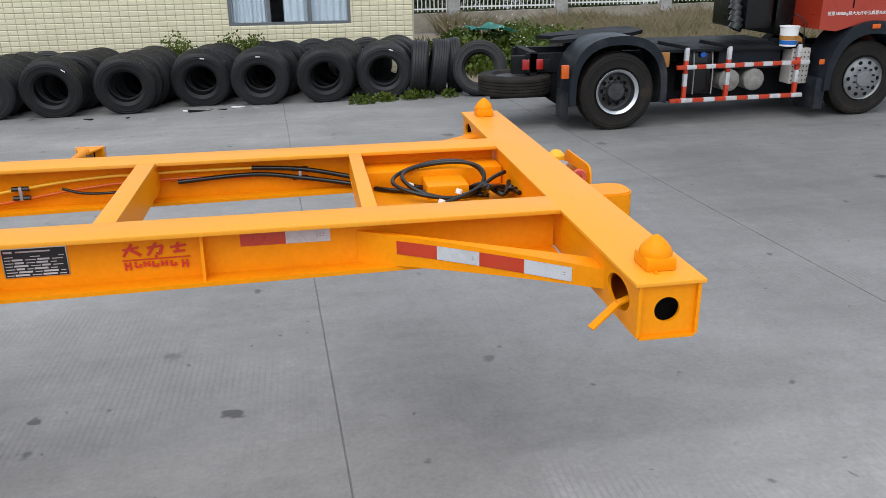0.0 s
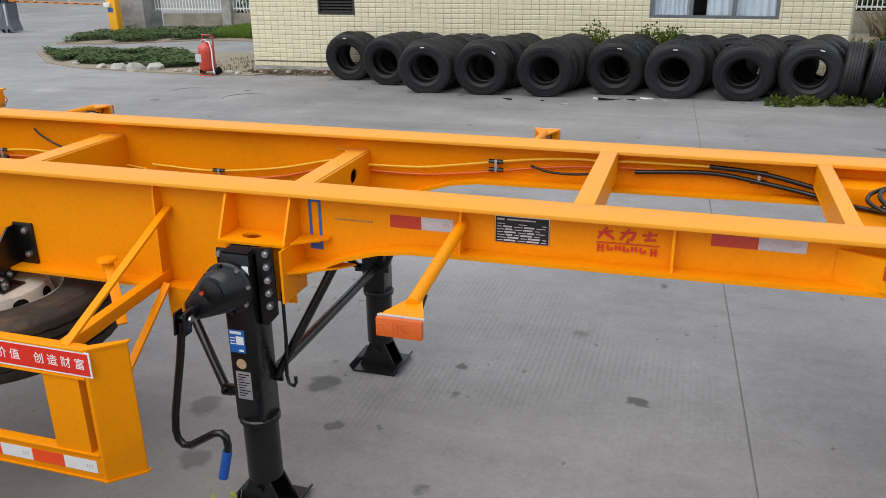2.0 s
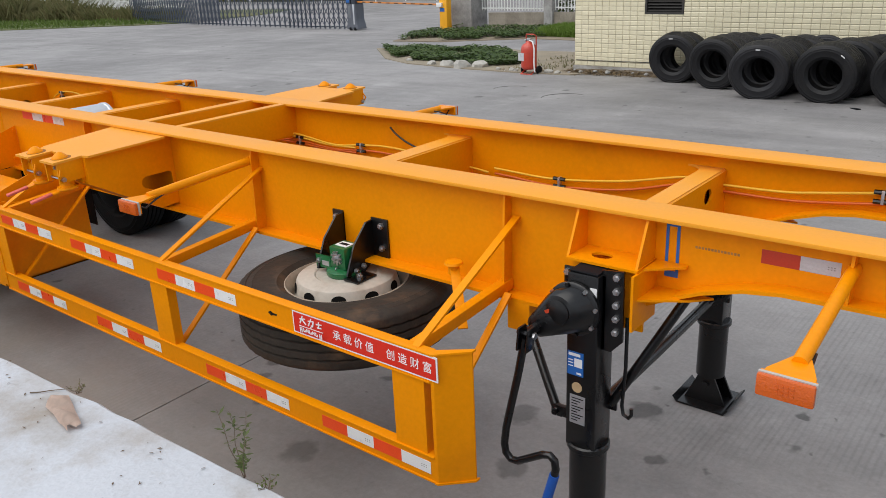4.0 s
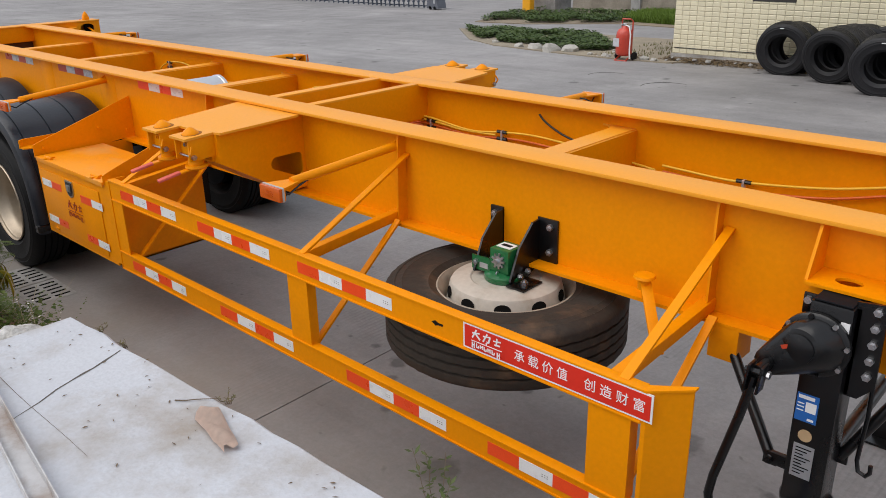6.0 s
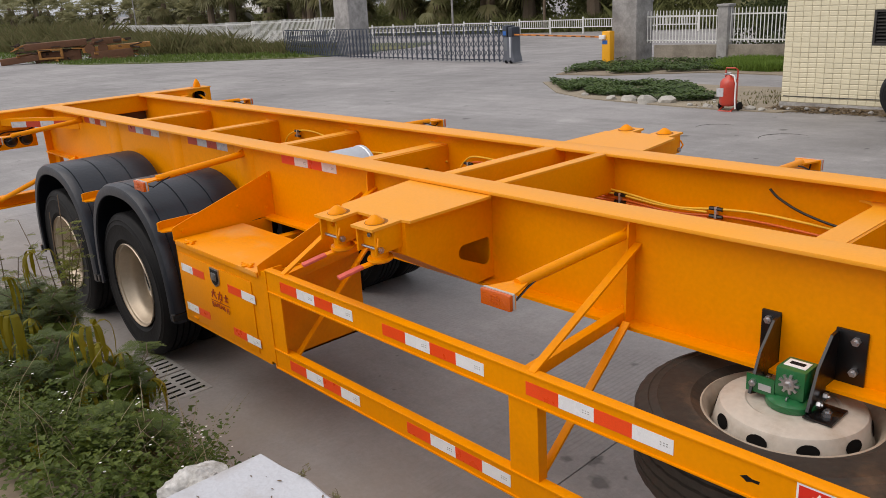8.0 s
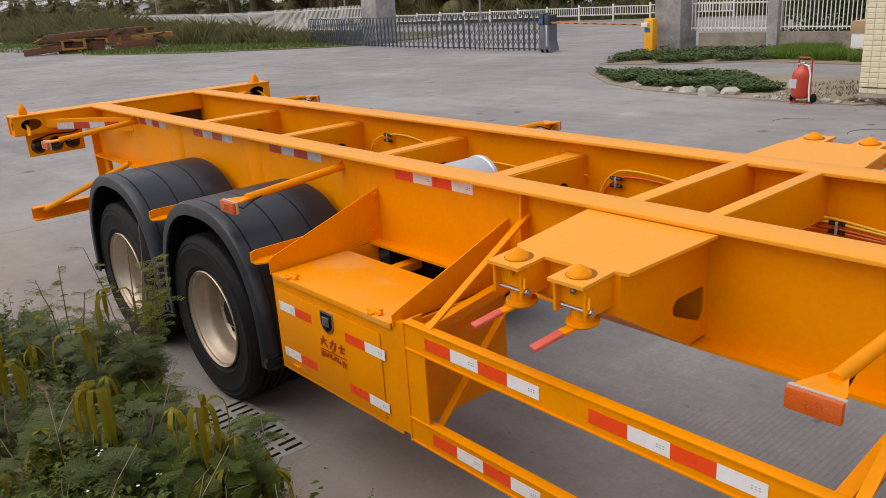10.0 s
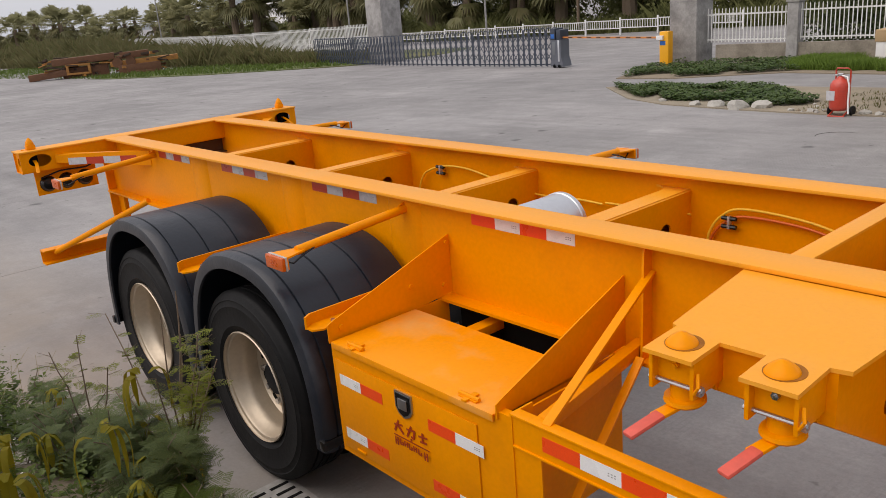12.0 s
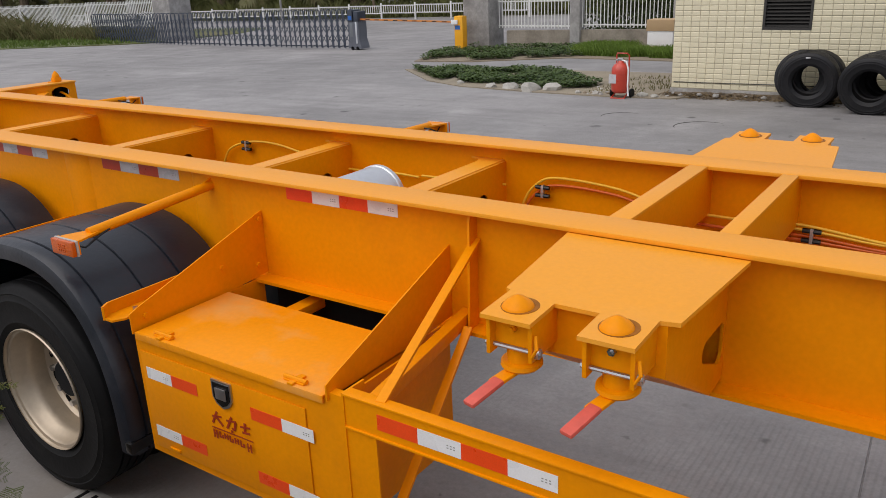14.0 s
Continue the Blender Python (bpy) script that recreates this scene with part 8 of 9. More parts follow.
# ---- road rail behind the gate ----
for k in range(20):
    x0 = -31.0 - 3.0 * k
    y0 = 44.5 - 0.02 * k
    z = gz(x0, y0)
    seg = thing("road_railing", (x0, y0, z), "white painted road railing section", "railing", "road railing")
    part("post", box(B(), x0 - 0.05, x0 + 0.05, y0 - 0.05, y0 + 0.05, z, z + 1.25, 0.01), WPAINT, seg)
    bm = B()
    box(bm, x0 - 0.2, x0 + 0.2, y0 - 0.15, y0 + 0.15, z, z + 0.08)
    part("foot", bm, TR_GREY, seg)
    for h in (0.5, 1.02):
        part("rail", box(B(), x0 - 2.95, x0 - 0.05, y0 - 0.03, y0 + 0.03, z + h, z + h + 0.06), WPAINT, seg)
    bm = B()
    for q in range(14):
        u = x0 - 0.2 - 0.2 * q
        box(bm, u - 0.02, u + 0.02, y0 - 0.012, y0 + 0.012, z + 0.5, z + 1.02)
    part("railing_infill", bm, WPAINT, seg, kind="stuff")


def foot_litter():
    """Fallen leaves and dirt along the foot of the tiled wall."""
    rng = np.random.default_rng(61)
    q = []
    for _ in range(3200):
        x = rng.uniform(-10.6, -7.2) if rng.random() < 0.75 else rng.uniform(-7.2, 1.0)
        y = BY - 0.04 - abs(rng.normal(0, 0.16))
        a, L = rng.uniform(0, 6.3), rng.uniform(0.012, 0.04)
        d, e = np.array([math.cos(a), math.sin(a), rng.uniform(-0.5, 0.5)]) * L, np.array([-math.sin(a), math.cos(a), rng.uniform(-0.4, 0.4)]) * L * 0.45
        c = np.array([x, y, gz(x, y) + 0.012 + 0.10 * max(0.0, 1 - (BY - y) / 0.45) * rng.random()])
        q.append([c - d, c - e, c + d, c + e])
    quads("fallen_leaves", q, DEADLEAF, None, "drift of dead brown leaves along the wall foot", "dead leaves", "stuff")
    bm = B()
    rows = []
    for k in range(36):
        x = -10.55 + 3.5 * k / 35
        w = 0.30 + 0.10 * noise.noise(Vector((x * 2, 0, 3)))
        rows.append([bm.verts.new((x, BY - 0.036, gz(x, BY) + 0.09 + 0.03 * noise.noise(Vector((x * 3, 1, 0))))), bm.verts.new((x, BY - w * 0.5, gz(x, BY) + 0.05 + 0.02 * noise.noise(Vector((x * 5, 4, 0))))), bm.verts.new((x, BY - w, gz(x, BY) - 0.004))])
    for a, b in zip(rows, rows[1:]):
        for j in range(2):
            bm.faces.new((a[j], a[j + 1], b[j + 1], b[j]))
    solo("dirt_strip", bm, DIRT, "strip of brown dirt along the wall foot", "dirt", kind="structure", sharp=180)
    for k in range(7):
        stone("rubble_stone", -10.4 + 0.42 * k + 0.1 * (k % 2), BY - 0.16 - 0.05 * (k % 3), gz(-9, BY) + 0.06, 0.035 + 0.015 * (k % 3), ROUGHC, 40 + k, "small broken stone at the wall foot", "stone", 0.6, "stones at the wall foot")


DEADLEAF = leaf_mat("dead_leaves", (0.10, 0.065, 0.035), (0.26, 0.19, 0.10))
DIRT = surf("brown_dirt", (0.13, 0.10, 0.07), 0.95, var=0.35, scale=4, fine=40, bump=0.3, dirt=(0.26, 0.21, 0.15), dirt_at=0.55, dirt_scale=5)
foot_litter()

# ---- tractor truck ----
truck = thing("tractor_truck", (4.9, 7.9, gz(4.9, 7.9)), "red tractor truck with dark dusty chassis parked on the yard", "truck")


GREASY = surf("greasy_rim_paint", (0.055, 0.055, 0.058), 0.5, 0.3, var=0.3, scale=6, dirt=(0.02, 0.017, 0.015), dirt_at=0.5, dirt_scale=9)


def road_wheel(x, y, R=0.525, rimmat=STEEL, front=False):
    z = gz(x, y) + R
    bm = B()
    lathe(bm, tyre_profile(R, 0.29, 0.285, 4), (x, y + 0.145, z), "y", 56, caps=False)
    w = part("wheel", bm, RUB_TR, truck, "dusty truck tyre")
    bm = B()
    if front:
        prof = [(0.298, 0.0), (0.30, 0.01), (0.28, 0.03), (0.25, 0.02), (0.21, 0.0), (0.17, -0.01), (0.12, -0.01), (0.11, -0.03), (0.0, -0.035)]
    else:
        prof = [(0.296, 0.0), (0.304, -0.006), (0.300, -0.012), (0.276, 0.008), (0.262, 0.028)]
    lathe(bm, prof, (x, y, z), "y", 44, caps=False)
    rim = part("rim", bm, rimmat, w, "grey steel rim")
    if not front:
        bm = B()
        lathe(bm, [(0.263, 0.027), (0.256, 0.08), (0.25, 0.13), (0.235, 0.137), (0.20, 0.131), (0.16, 0.122), (0.13, 0.095), (0.125, 0.055), (0.11, 0.035), (0.0, 0.03)], (x, y, z), "y", 40, caps=False)
        part("hub_face", bm, GREASY, rim, "dark greasy hub face")
    for k in range(10):
        a = 2 * math.pi * k / 10
        q = (x + (0.225 if front else 0.175) * math.cos(a), y + (0.003 if front else 0.122), z + (0.225 if front else 0.175) * math.sin(a))
        bm = B()
        lathe(bm, [(0.03, 0.0), (0.028, -0.004), (0.0, -0.005)], q, "y", 12)
        part("hand_hole", bm, DARK, rim, "dark rim hole")
    bm = B()
    for k in range(10):
        a = 2 * math.pi * (k + 0.5) / 10
        q = (x + 0.15 * math.cos(a), y - 0.01 if front else y + 0.13, z + 0.15 * math.sin(a))
        tube(bm, [q, (q[0], q[1] - 0.03, q[2])], 0.014, 6)
    part("wheel_nuts", bm, TR_GREY, rim, kind="stuff")
    return w


road_wheel(3.30, 6.78, rimmat=ALU)
road_wheel(3.30, 8.75, rimmat=ALU_D)
road_wheel(6.98, 6.78, rimmat=ALU_D, front=True)
road_wheel(6.98, 8.75, rimmat=ALU_D, front=True)
bm = B()
for y in (7.45, 8.25):
    box(bm, 2.2, 8.2, y, y + 0.08, 0.72, 0.98)
box(bm, 3.2, 3.4, 7.0, 8.8, 0.42, 0.62, 0.04)
box(bm, 2.25, 2.35, 7.45, 8.33, 0.68, 1.0)
# solid blocks added to keep light from under the truck
box(bm, 4.0, 7.9, 7.45, 8.35, 0.22, 0.72, 0.05)
box(bm, 4.1, 6.2, 8.3, 8.75, 0.25, 0.98, 0.03)
box(bm, 2.45, 4.2, 7.5, 8.3, 0.40, 0.72, 0.05)
part("chassis_frame", bm, TR_GREY, truck, "dark dusty chassis rails with added light-blocking masses")
bm = B()
box(bm, 3.9, 6.1, 6.98, 8.6, 0.985, 1.03, 0.01)
part("deck_plate", bm, TR_GREY, truck)
bm = B()


def arch(cx, cz, ax, az, a0, a1, n, p=2.6):
    """Points of a squarish arch round a wheel."""
    out = []
    for a in np.linspace(a0, a1, n):
        r = 1.0 / ((abs(math.cos(a)) / ax) ** p + (abs(math.sin(a)) / az) ** p) ** (1 / p)
        out.append((cx + r * math.cos(a), cz + r * math.sin(a)))
    return out


prism(bm, arch(3.30, 0.5, 0.68, 0.75, -0.2, math.pi + 0.2, 26) + arch(3.30, 0.5, 0.655, 0.725, -0.2, math.pi + 0.2, 26)[::-1], "y", 6.76, 7.40)
f = part("rear_fender", bm, TR_FEND, truck, "grey plastic rear mudguard")
bm = B()
prism(bm, arch(3.30, 0.5, 0.69, 0.762, -0.22, math.pi + 0.22, 26) + arch(3.30, 0.5, 0.60, 0.645, -0.22, math.pi + 0.22, 26)[::-1], "y", 6.725, 6.765)
part("fender_lip", bm, TR_FEND, f)
part("mud_flap", box(B(), 2.60, 2.615, 6.78, 7.3, 0.14, 0.52), TR_FEND, f, "grey rubber mud flap")
part("tail_reflector", box(B(), 2.50, 2.60, 6.76, 6.82, 0.72, 0.90, 0.01), AMB, f, "orange red tail reflector")
# fifth wheel
bm = B()
outline = [(2.55, 7.55), (2.75, 7.42), (3.3, 7.40), (3.75, 7.45), (3.95, 7.6), (3.95, 8.2), (3.75, 8.35), (3.3, 8.4), (2.75, 8.38), (2.55, 8.25), (2.7, 8.0), (3.1, 7.92), (3.1, 7.88), (2.7, 7.8)]
b_ = [bm.verts.new((x, y, 1.10 + 0.10 * (x - 2.55) / 1.4)) for x, y in outline]
t_ = [bm.verts.new((x, y, 1.15 + 0.10 * (x - 2.55) / 1.4)) for x, y in outline]
bm.faces.new(b_), bm.faces.new(t_[::-1])
for k in range(len(outline)):
    bm.faces.new((b_[k], b_[(k + 1) % len(outline)], t_[(k + 1) % len(outline)], t_[k]))
fw = part("fifth_wheel", bm, TR_GREY, truck, "black greasy coupling plate")
for y in (7.45, 8.25):
    part("fifth_wheel_stand", box(B(), 3.0, 3.6, y, y + 0.10, 0.98, 1.14, 0.01), TR_GREY, fw)
# rear carrier with a flat spare wheel
bm = B()
lathe(bm, tyre_profile(0.52, 0.28, 0.285, 4), (2.07, 7.62, 0.56), "z", 48, caps=False)
sp = part("spare_wheel", bm, RUB_TR, truck, "black spare tyre lying flat behind the chassis")
bm = B()
lathe(bm, [(0.285, 0.10), (0.27, 0.08), (0.2, 0.06), (0.1, 0.07), (0.0, 0.07)], (2.07, 7.62, 0.56), "z", 32)
part("rim", bm, GREASY, sp)
bm = B()
box(bm, 1.7, 2.6, 7.5, 7.56, 0.36, 0.42)
box(bm, 1.7, 2.6, 7.75, 7.81, 0.36, 0.42)
box(bm, 2.5, 2.58, 7.5, 7.81, 0.36, 0.8)
box(bm, 2.0, 2.5, 7.5, 7.6, 0.70, 0.95, 0.02)
part("spare_carrier", bm, TR_GREY, truck)
for x in (2.15, 2.35, 2.45):
    part("tail_lamp", box(B(), x - 0.05, x + 0.05, 7.30, 7.34, 0.78, 0.92, 0.01), REDL if x < 2.4 else TR_GREY, truck, "red tail lamp")


def striped(p, q, n, w=0.05, start=0):
    P, Q = Vector(p), Vector(q)
    for k in range(n):
        bm = B()
        bar(bm, P.lerp(Q, k / n), P.lerp(Q, (k + 1) / n), w, w, 0.006, (0, 1, 0.01))
        part("guard_stripe", bm, RED_T if (k + start) % 2 == 0 else WHT_T, tg, "red guard section" if (k + start) % 2 == 0 else "white guard section")


tg = part("side_guard", tube(B(), [(4.35, 7.05, 0.80), (4.35, 7.4, 0.80)], 0.02, 8), TR_GREY, truck, "red and white striped tubular side guard")
striped((4.17, 6.86, 0.80), (6.15, 6.86, 0.82), 14, 0.055)
striped((4.10, 6.86, 0.345), (6.10, 6.86, 0.36), 12, 0.055)
for x in (4.32, 4.95, 6.0):
    striped((x, 6.90, 0.36), (x, 6.90, 1.06), 4, 0.055)
    bm = B()
    bar(bm, (x, 6.90, 1.06), (x - 0.25, 7.3, 1.10), 0.05, 0.05, 0.006)
    part("guard_return", bm, TR_GREY, tg)
# tanks and boxes behind the guard
bm = B()
box(bm, 4.42, 4.78, 7.05, 7.42, 0.40, 0.98, 0.03)
part("battery_box", bm, BLK, truck, "black battery box with hoses")
bm = B()
for dx in (0.0, 0.28):
    tube(bm, [(4.48 + dx, 7.02, 1.0), (4.49 + dx, 6.98, 0.7), (4.50 + dx, 7.0, 0.4)], 0.008, 6)
part("white_hose", bm, PILLARC, truck, "pale hoses")
bm = B()
lathe(bm, [(0.0, -0.03), (0.04, -0.03), (0.045, 0.0), (0.0, 0.0)], (4.62, 7.03, 0.95), "y", 16)
part("blue_cap", bm, BLUE, truck, "blue filler cap")
for x in (5.10, 5.48):
    bm = B()
    lathe(bm, [(0.0, -0.06), (0.10, -0.045), (0.155, 0.0), (0.155, 0.5)], (x, 7.1, 0.56), "y", 24)
    part("air_tank", bm, ROUGHC, truck, "grey air tank")
bm = B()
box(bm, 4.9, 5.85, 7.1, 7.6, 0.72, 1.0, 0.02)
part("fuel_tank", bm, TR_FEND, truck, "dark grey tank")
bm = B()
box(bm, 5.93, 6.22, 6.95, 7.2, 0.50, 1.0, 0.02)
ex_ = part("exhaust_box", bm, LAMPB, truck, "perforated silver exhaust cover")
bm = B()
for i in range(5):
    for j in range(7):
        lathe(bm, [(0.011, -0.001), (0.0, -0.0012)], (5.965 + 0.055 * i, 6.949, 0.55 + 0.065 * j), "y", 8)
part("perforation", bm, DARK, ex_, kind="stuff")
part("orange_lamp", box(B(), 3.98, 4.10, 6.95, 7.0, 0.80, 1.0, 0.01), RUSTY, truck, "rusty orange lamp board")
# cab and front mudguard
bm = B()
prism(bm, [(6.14, 1.27), (6.4, 1.24), (6.62, 1.30), (6.98, 1.34), (7.35, 1.28), (7.62, 1.1), (8.35, 0.75), (8.35, 3.2), (6.14, 3.2)], "y", 6.72, 9.1)
cab = part("cab", bm, TR_RED, truck, "red truck cab")
bm = B()
box(bm, 5.85, 6.14, 7.35, 8.9, 1.15, 3.0, 0.03)
part("cab_back", bm, BLK, cab, "black sooty cab back")
words("质量18000kg最大允许牵引质量35000kg", 0.058, pose(6.72, 6.716, 1.475, 90, 0, 0), WHITE, "door_letters", cab, 0.001, "white stencilled load figures")
part("door_gap", box(B(), 6.60, 6.615, 6.712, 6.72, 1.55, 2.9), DARK, cab)
bm = B()
prism(bm, arch(6.98, 0.5, 0.68, 0.875, -0.1, math.pi + 0.1, 24, 2.3) + arch(6.98, 0.5, 0.585, 0.70, -0.1, math.pi + 0.1, 24, 2.3)[::-1], "y", 6.66, 7.2)
part("front_mudguard", bm, TR_FEND, truck, "dark grey front mudguard")
bm = B()
box(bm, 6.20, 6.36, 6.70, 7.2, 0.16, 0.60, 0.03)
part("front_flap", bm, TR_FEND, truck)
part("side_lamp", box(B(), 6.9, 7.02, 6.64, 6.66, 1.27, 1.33, 0.005), AMB, truck, "orange side lamp")
part("side_lamp", box(B(), 6.20, 6.28, 6.69, 6.70, 0.80, 0.87, 0.005), AMB, truck, "orange side lamp")
bm = B()
for k in range(9):
    tube(bm, [(5.20 + 0.012 * k, 7.3 + 0.03 * k, 1.25 + 0.08 * k), (5.24 + 0.012 * k, 7.3 + 0.03 * k, 1.33 + 0.08 * k)], 0.11 if k % 2 else 0.095, 16)
box(bm, 5.3, 5.72, 7.2, 8.2, 1.25, 2.6, 0.05)
part("air_intake", bm, BLK, truck, "black ribbed air intake and filter")
bm = B()
tube(bm, [(5.95, 7.2, 1.32), (6.0, 7.1, 1.46), (6.08, 7.0, 1.38), (6.10, 6.98, 1.15), (6.12, 6.98, 1.0)], 0.009, 6)
part("loose_cable", bm, TR_FEND, truck, "grey looping cable")
bucket = thing("plastic_bucket", (5.93, 7.25, 1.035), "white plastic bucket standing on the truck deck", "bucket")
bm = B()
lathe(bm, [(0.0, 1.035), (0.112, 1.035), (0.128, 1.29), (0.137, 1.294), (0.137, 1.307), (0.122, 1.307), (0.106, 1.05), (0.0, 1.05)], (5.93, 7.25, 0), "z", 28)
part("bucket_body", bm, WHITE, bucket)
bm = B()
lathe(bm, [(0.1190, 1.12), (0.1232, 1.18), (0.1245, 1.18), (0.1203, 1.12)], (5.93, 7.25, 0), "z", 28, caps=False)
part("bucket_label", bm, RUSTY, bucket, "orange printed band")
bm = B()
lathe(bm, [(0.1150, 1.06), (0.1188, 1.115), (0.1201, 1.115), (0.1163, 1.06)], (5.93, 7.25, 0), "z", 28, caps=False)
part("bucket_band", bm, BLUE_S, bucket, "blue printed band")
stone("cloth_bundle", 5.57, 7.1, 1.045, 0.13, RUSTY, 4, "brown crumpled cloth beside the bucket on the truck", "cloth")
TRUCK_SCALE = 0.951
truck.matrix_basis = Matrix.Translation((4.55, 7.935, gz(4.55, 7.935))) @ Matrix.Scale(TRUCK_SCALE, 4)
bucket.matrix_basis = Matrix.Translation((5.46, 7.05, gz(4.55, 7.935) + 0.951 * (1.035 - gz(4.9, 7.9)))) @ Matrix.Scale(TRUCK_SCALE, 4)

# ---- plants and far things ----
def clump_field(name, spots, seed, material, label, leaf=(0.12, 0.3), per=260, kind="stuff", category="plants"):
    """Rounded, uneven clumps of loose leaves: spots of (x, y, radius, height)."""
    rng = np.random.default_rng(seed)
    q = []
    for x, y, r, h in spots:
        n = int(per)
        d = rng.normal(0, 1, (n, 3))
        d /= np.linalg.norm(d, axis=1)[:, None]
        rad = rng.uniform(0.55, 1.08, n) ** 0.6
        p = np.stack([x + d[:, 0] * r * rad, y + d[:, 1] * r * rad, gz(max(-70, x), min(45, y)) + np.abs(d[:, 2]) * h * rad], 1)
        L = rng.uniform(*leaf, n)
        a = rng.normal(0, 1, (n, 3)) + d * 0.8
        a /= np.linalg.norm(a, axis=1)[:, None]
        b = np.cross(a, rng.normal(0, 1, (n, 3)))
        b /= np.linalg.norm(b, axis=1)[:, None] + 1e-9
        w = (L * 0.34)[:, None]
        q.append(np.stack([p, p + a * L[:, None] * 0.5 + b * w, p + a * L[:, None], p + a * L[:, None] * 0.5 - b * w], 1))
    return quads(name, np.concatenate(q), material, None, label, category, kind)


rng = random.Random(77)
# bush by the wall under the window and creepers over the tyres
clump_field("wall_bush", [(-2.45 + rng.uniform(-0.85, 0.95), 12.1 + rng.uniform(-0.2, 0.15), 0.42, 0.86 + rng.uniform(0, 0.22)) for _ in range(11)], 5, LEAF, "green bush between the tyres and the wall", (0.035, 0.075), 1000, "", "bush")
clump_field("wall_bush", [(-5.5 + rng.uniform(-0.3, 0.3), 12.15, 0.25, 0.6) for _ in range(2)], 15, LEAF, "small green bush between the tyres and the wall", (0.05, 0.1), 260, "", "bush")
clump_field("tyre_weeds", [(-0.2 + 0.22 * k + rng.uniform(-0.1, 0.1), 10.2 + rng.uniform(-0.1, 0.2), 0.13, 0.13) for k in range(8)], 6, LEAF, "green weeds at the foot of the tyres", (0.04, 0.09), 110, "stuff", "weeds")
clump_field("corner_bush", [(rng.uniform(2.2, 4.6), rng.uniform(13.2, 16.2), rng.uniform(0.5, 0.8), rng.uniform(0.55, 0.85)) for _ in range(14)], 7, LEAF, "leafy bush with pale flowers beside the building", (0.07, 0.15), 420, "", "bush")
clump_field("corner_bush_flowers", [(rng.uniform(2.4, 4.4), rng.uniform(13.2, 15.8), 0.6, 1.1) for _ in range(10)], 8, FLOW, "tiny pale flowers over the bush", (0.025, 0.04), 35, "stuff", "flowers")


def tall_grass(name, poly, n, seed, size, material, label, width=0.02):
    rg = np.random.default_rng(seed)
    xs, ys = [p[0] for p in poly], [p[1] for p in poly]
    q = []
    while len(q) < n:
        x, y = rg.uniform(min(xs), max(xs)), rg.uniform(min(ys), max(ys))
        if not inside(poly, x, y):
            continue
        z = gz(max(-70, x), min(45, y))
        a, L = rg.uniform(0, 6.28), rg.uniform(*size) * (0.6 + 0.6 * abs(noise.noise(Vector((x * 0.25, y * 0.25, seed)))) * 1.6)
        s = np.array([math.cos(a), math.sin(a), 0]) * width
        b = np.array([rg.normal(0, 0.25), rg.normal(0, 0.25), 1]) * L
        p = np.array([x, y, z])
        q.append([p - s, p + s, p + b * 0.6 + s * 0.5, p + b + np.array([b[0], b[1], 0]) * 0.5])
    return quads(name, q, material, None, label, "grass", "stuff")


patch("ground_back", [(2.2, 11.6), (3.2, 11.8), (8, 12.5), (18, 13), (18, 22.3), (-9.9, 22.3), (-9.9, 18.3), (1.6, 18.3), (1.6, 12.0)], SOIL, "weedy earth behind the truck", "earth", 0.02)
DRY_P = leaf_mat("dry_pinkish_grass", (0.30, 0.235, 0.165), (0.17, 0.16, 0.08))
tall_grass("dry_grass_field", [(4.5, 15.5), (17, 14.5), (17, 22), (3, 22)], 24000, 51, (0.3, 0.72), DRY_P, "tall dry pinkish-brown grass before the fence", 0.007)
tall_grass("rough_grass", [(2.2, 12.2), (8, 13), (17, 13.5), (17, 15.5), (4, 17), (2, 20)], 5000, 52, (0.15, 0.4), LEAF, "rough green grass behind the tyres", 0.016)
bm = B()
sheet = []
for i in range(12):
    row = []
    for j in range(6):
        x, y = 2.5 + 0.95 * i / 11, 13.8 + 0.7 * j / 5
        row.append(bm.verts.new((x, y, 0.72 + 0.07 * math.sin(i * 0.9 + j) * math.sin(j * 0.8 + 0.5) - 0.012 * abs(i - 5))))
    sheet.append(row)
for a, b in zip(sheet, sheet[1:]):
    for k in range(5):
        bm.faces.new((a[k], a[k + 1], b[k + 1], b[k]))
bmesh.ops.solidify(bm, geom=bm.faces[:], thickness=0.02)
solo("teal_tarpaulin", bm, TEAL, "crumpled teal tarpaulin thrown over the bushes", "tarpaulin", sharp=60)
clump_field("tarp_bush", [(2.55 + 0.16 * k, 14.15 + 0.2 * (k % 2), 0.35, 0.74) for k in range(6)], 9, LEAF, "low green bush under the tarpaulin", (0.06, 0.13), 220, "", "bush")
# dark growth behind the fence
HEDGE = leaf_mat("dark_hedge_leaves", (0.022, 0.035, 0.012), (0.085, 0.105, 0.035), 0.6, 0.2)
clump_field("hedge_behind_fence", [(x + rng.uniform(-0.5, 0.5), 26.2 + rng.uniform(-1.0, 2.6), rng.uniform(0.9, 1.5), rng.uniform(1.5, 2.9)) for x in np.concatenate([np.arange(-18.0, -9, 0.6), np.arange(0, 20, 0.9)])], 10, HEDGE, "dark green growth behind the fence", (0.07, 0.18), 1900)

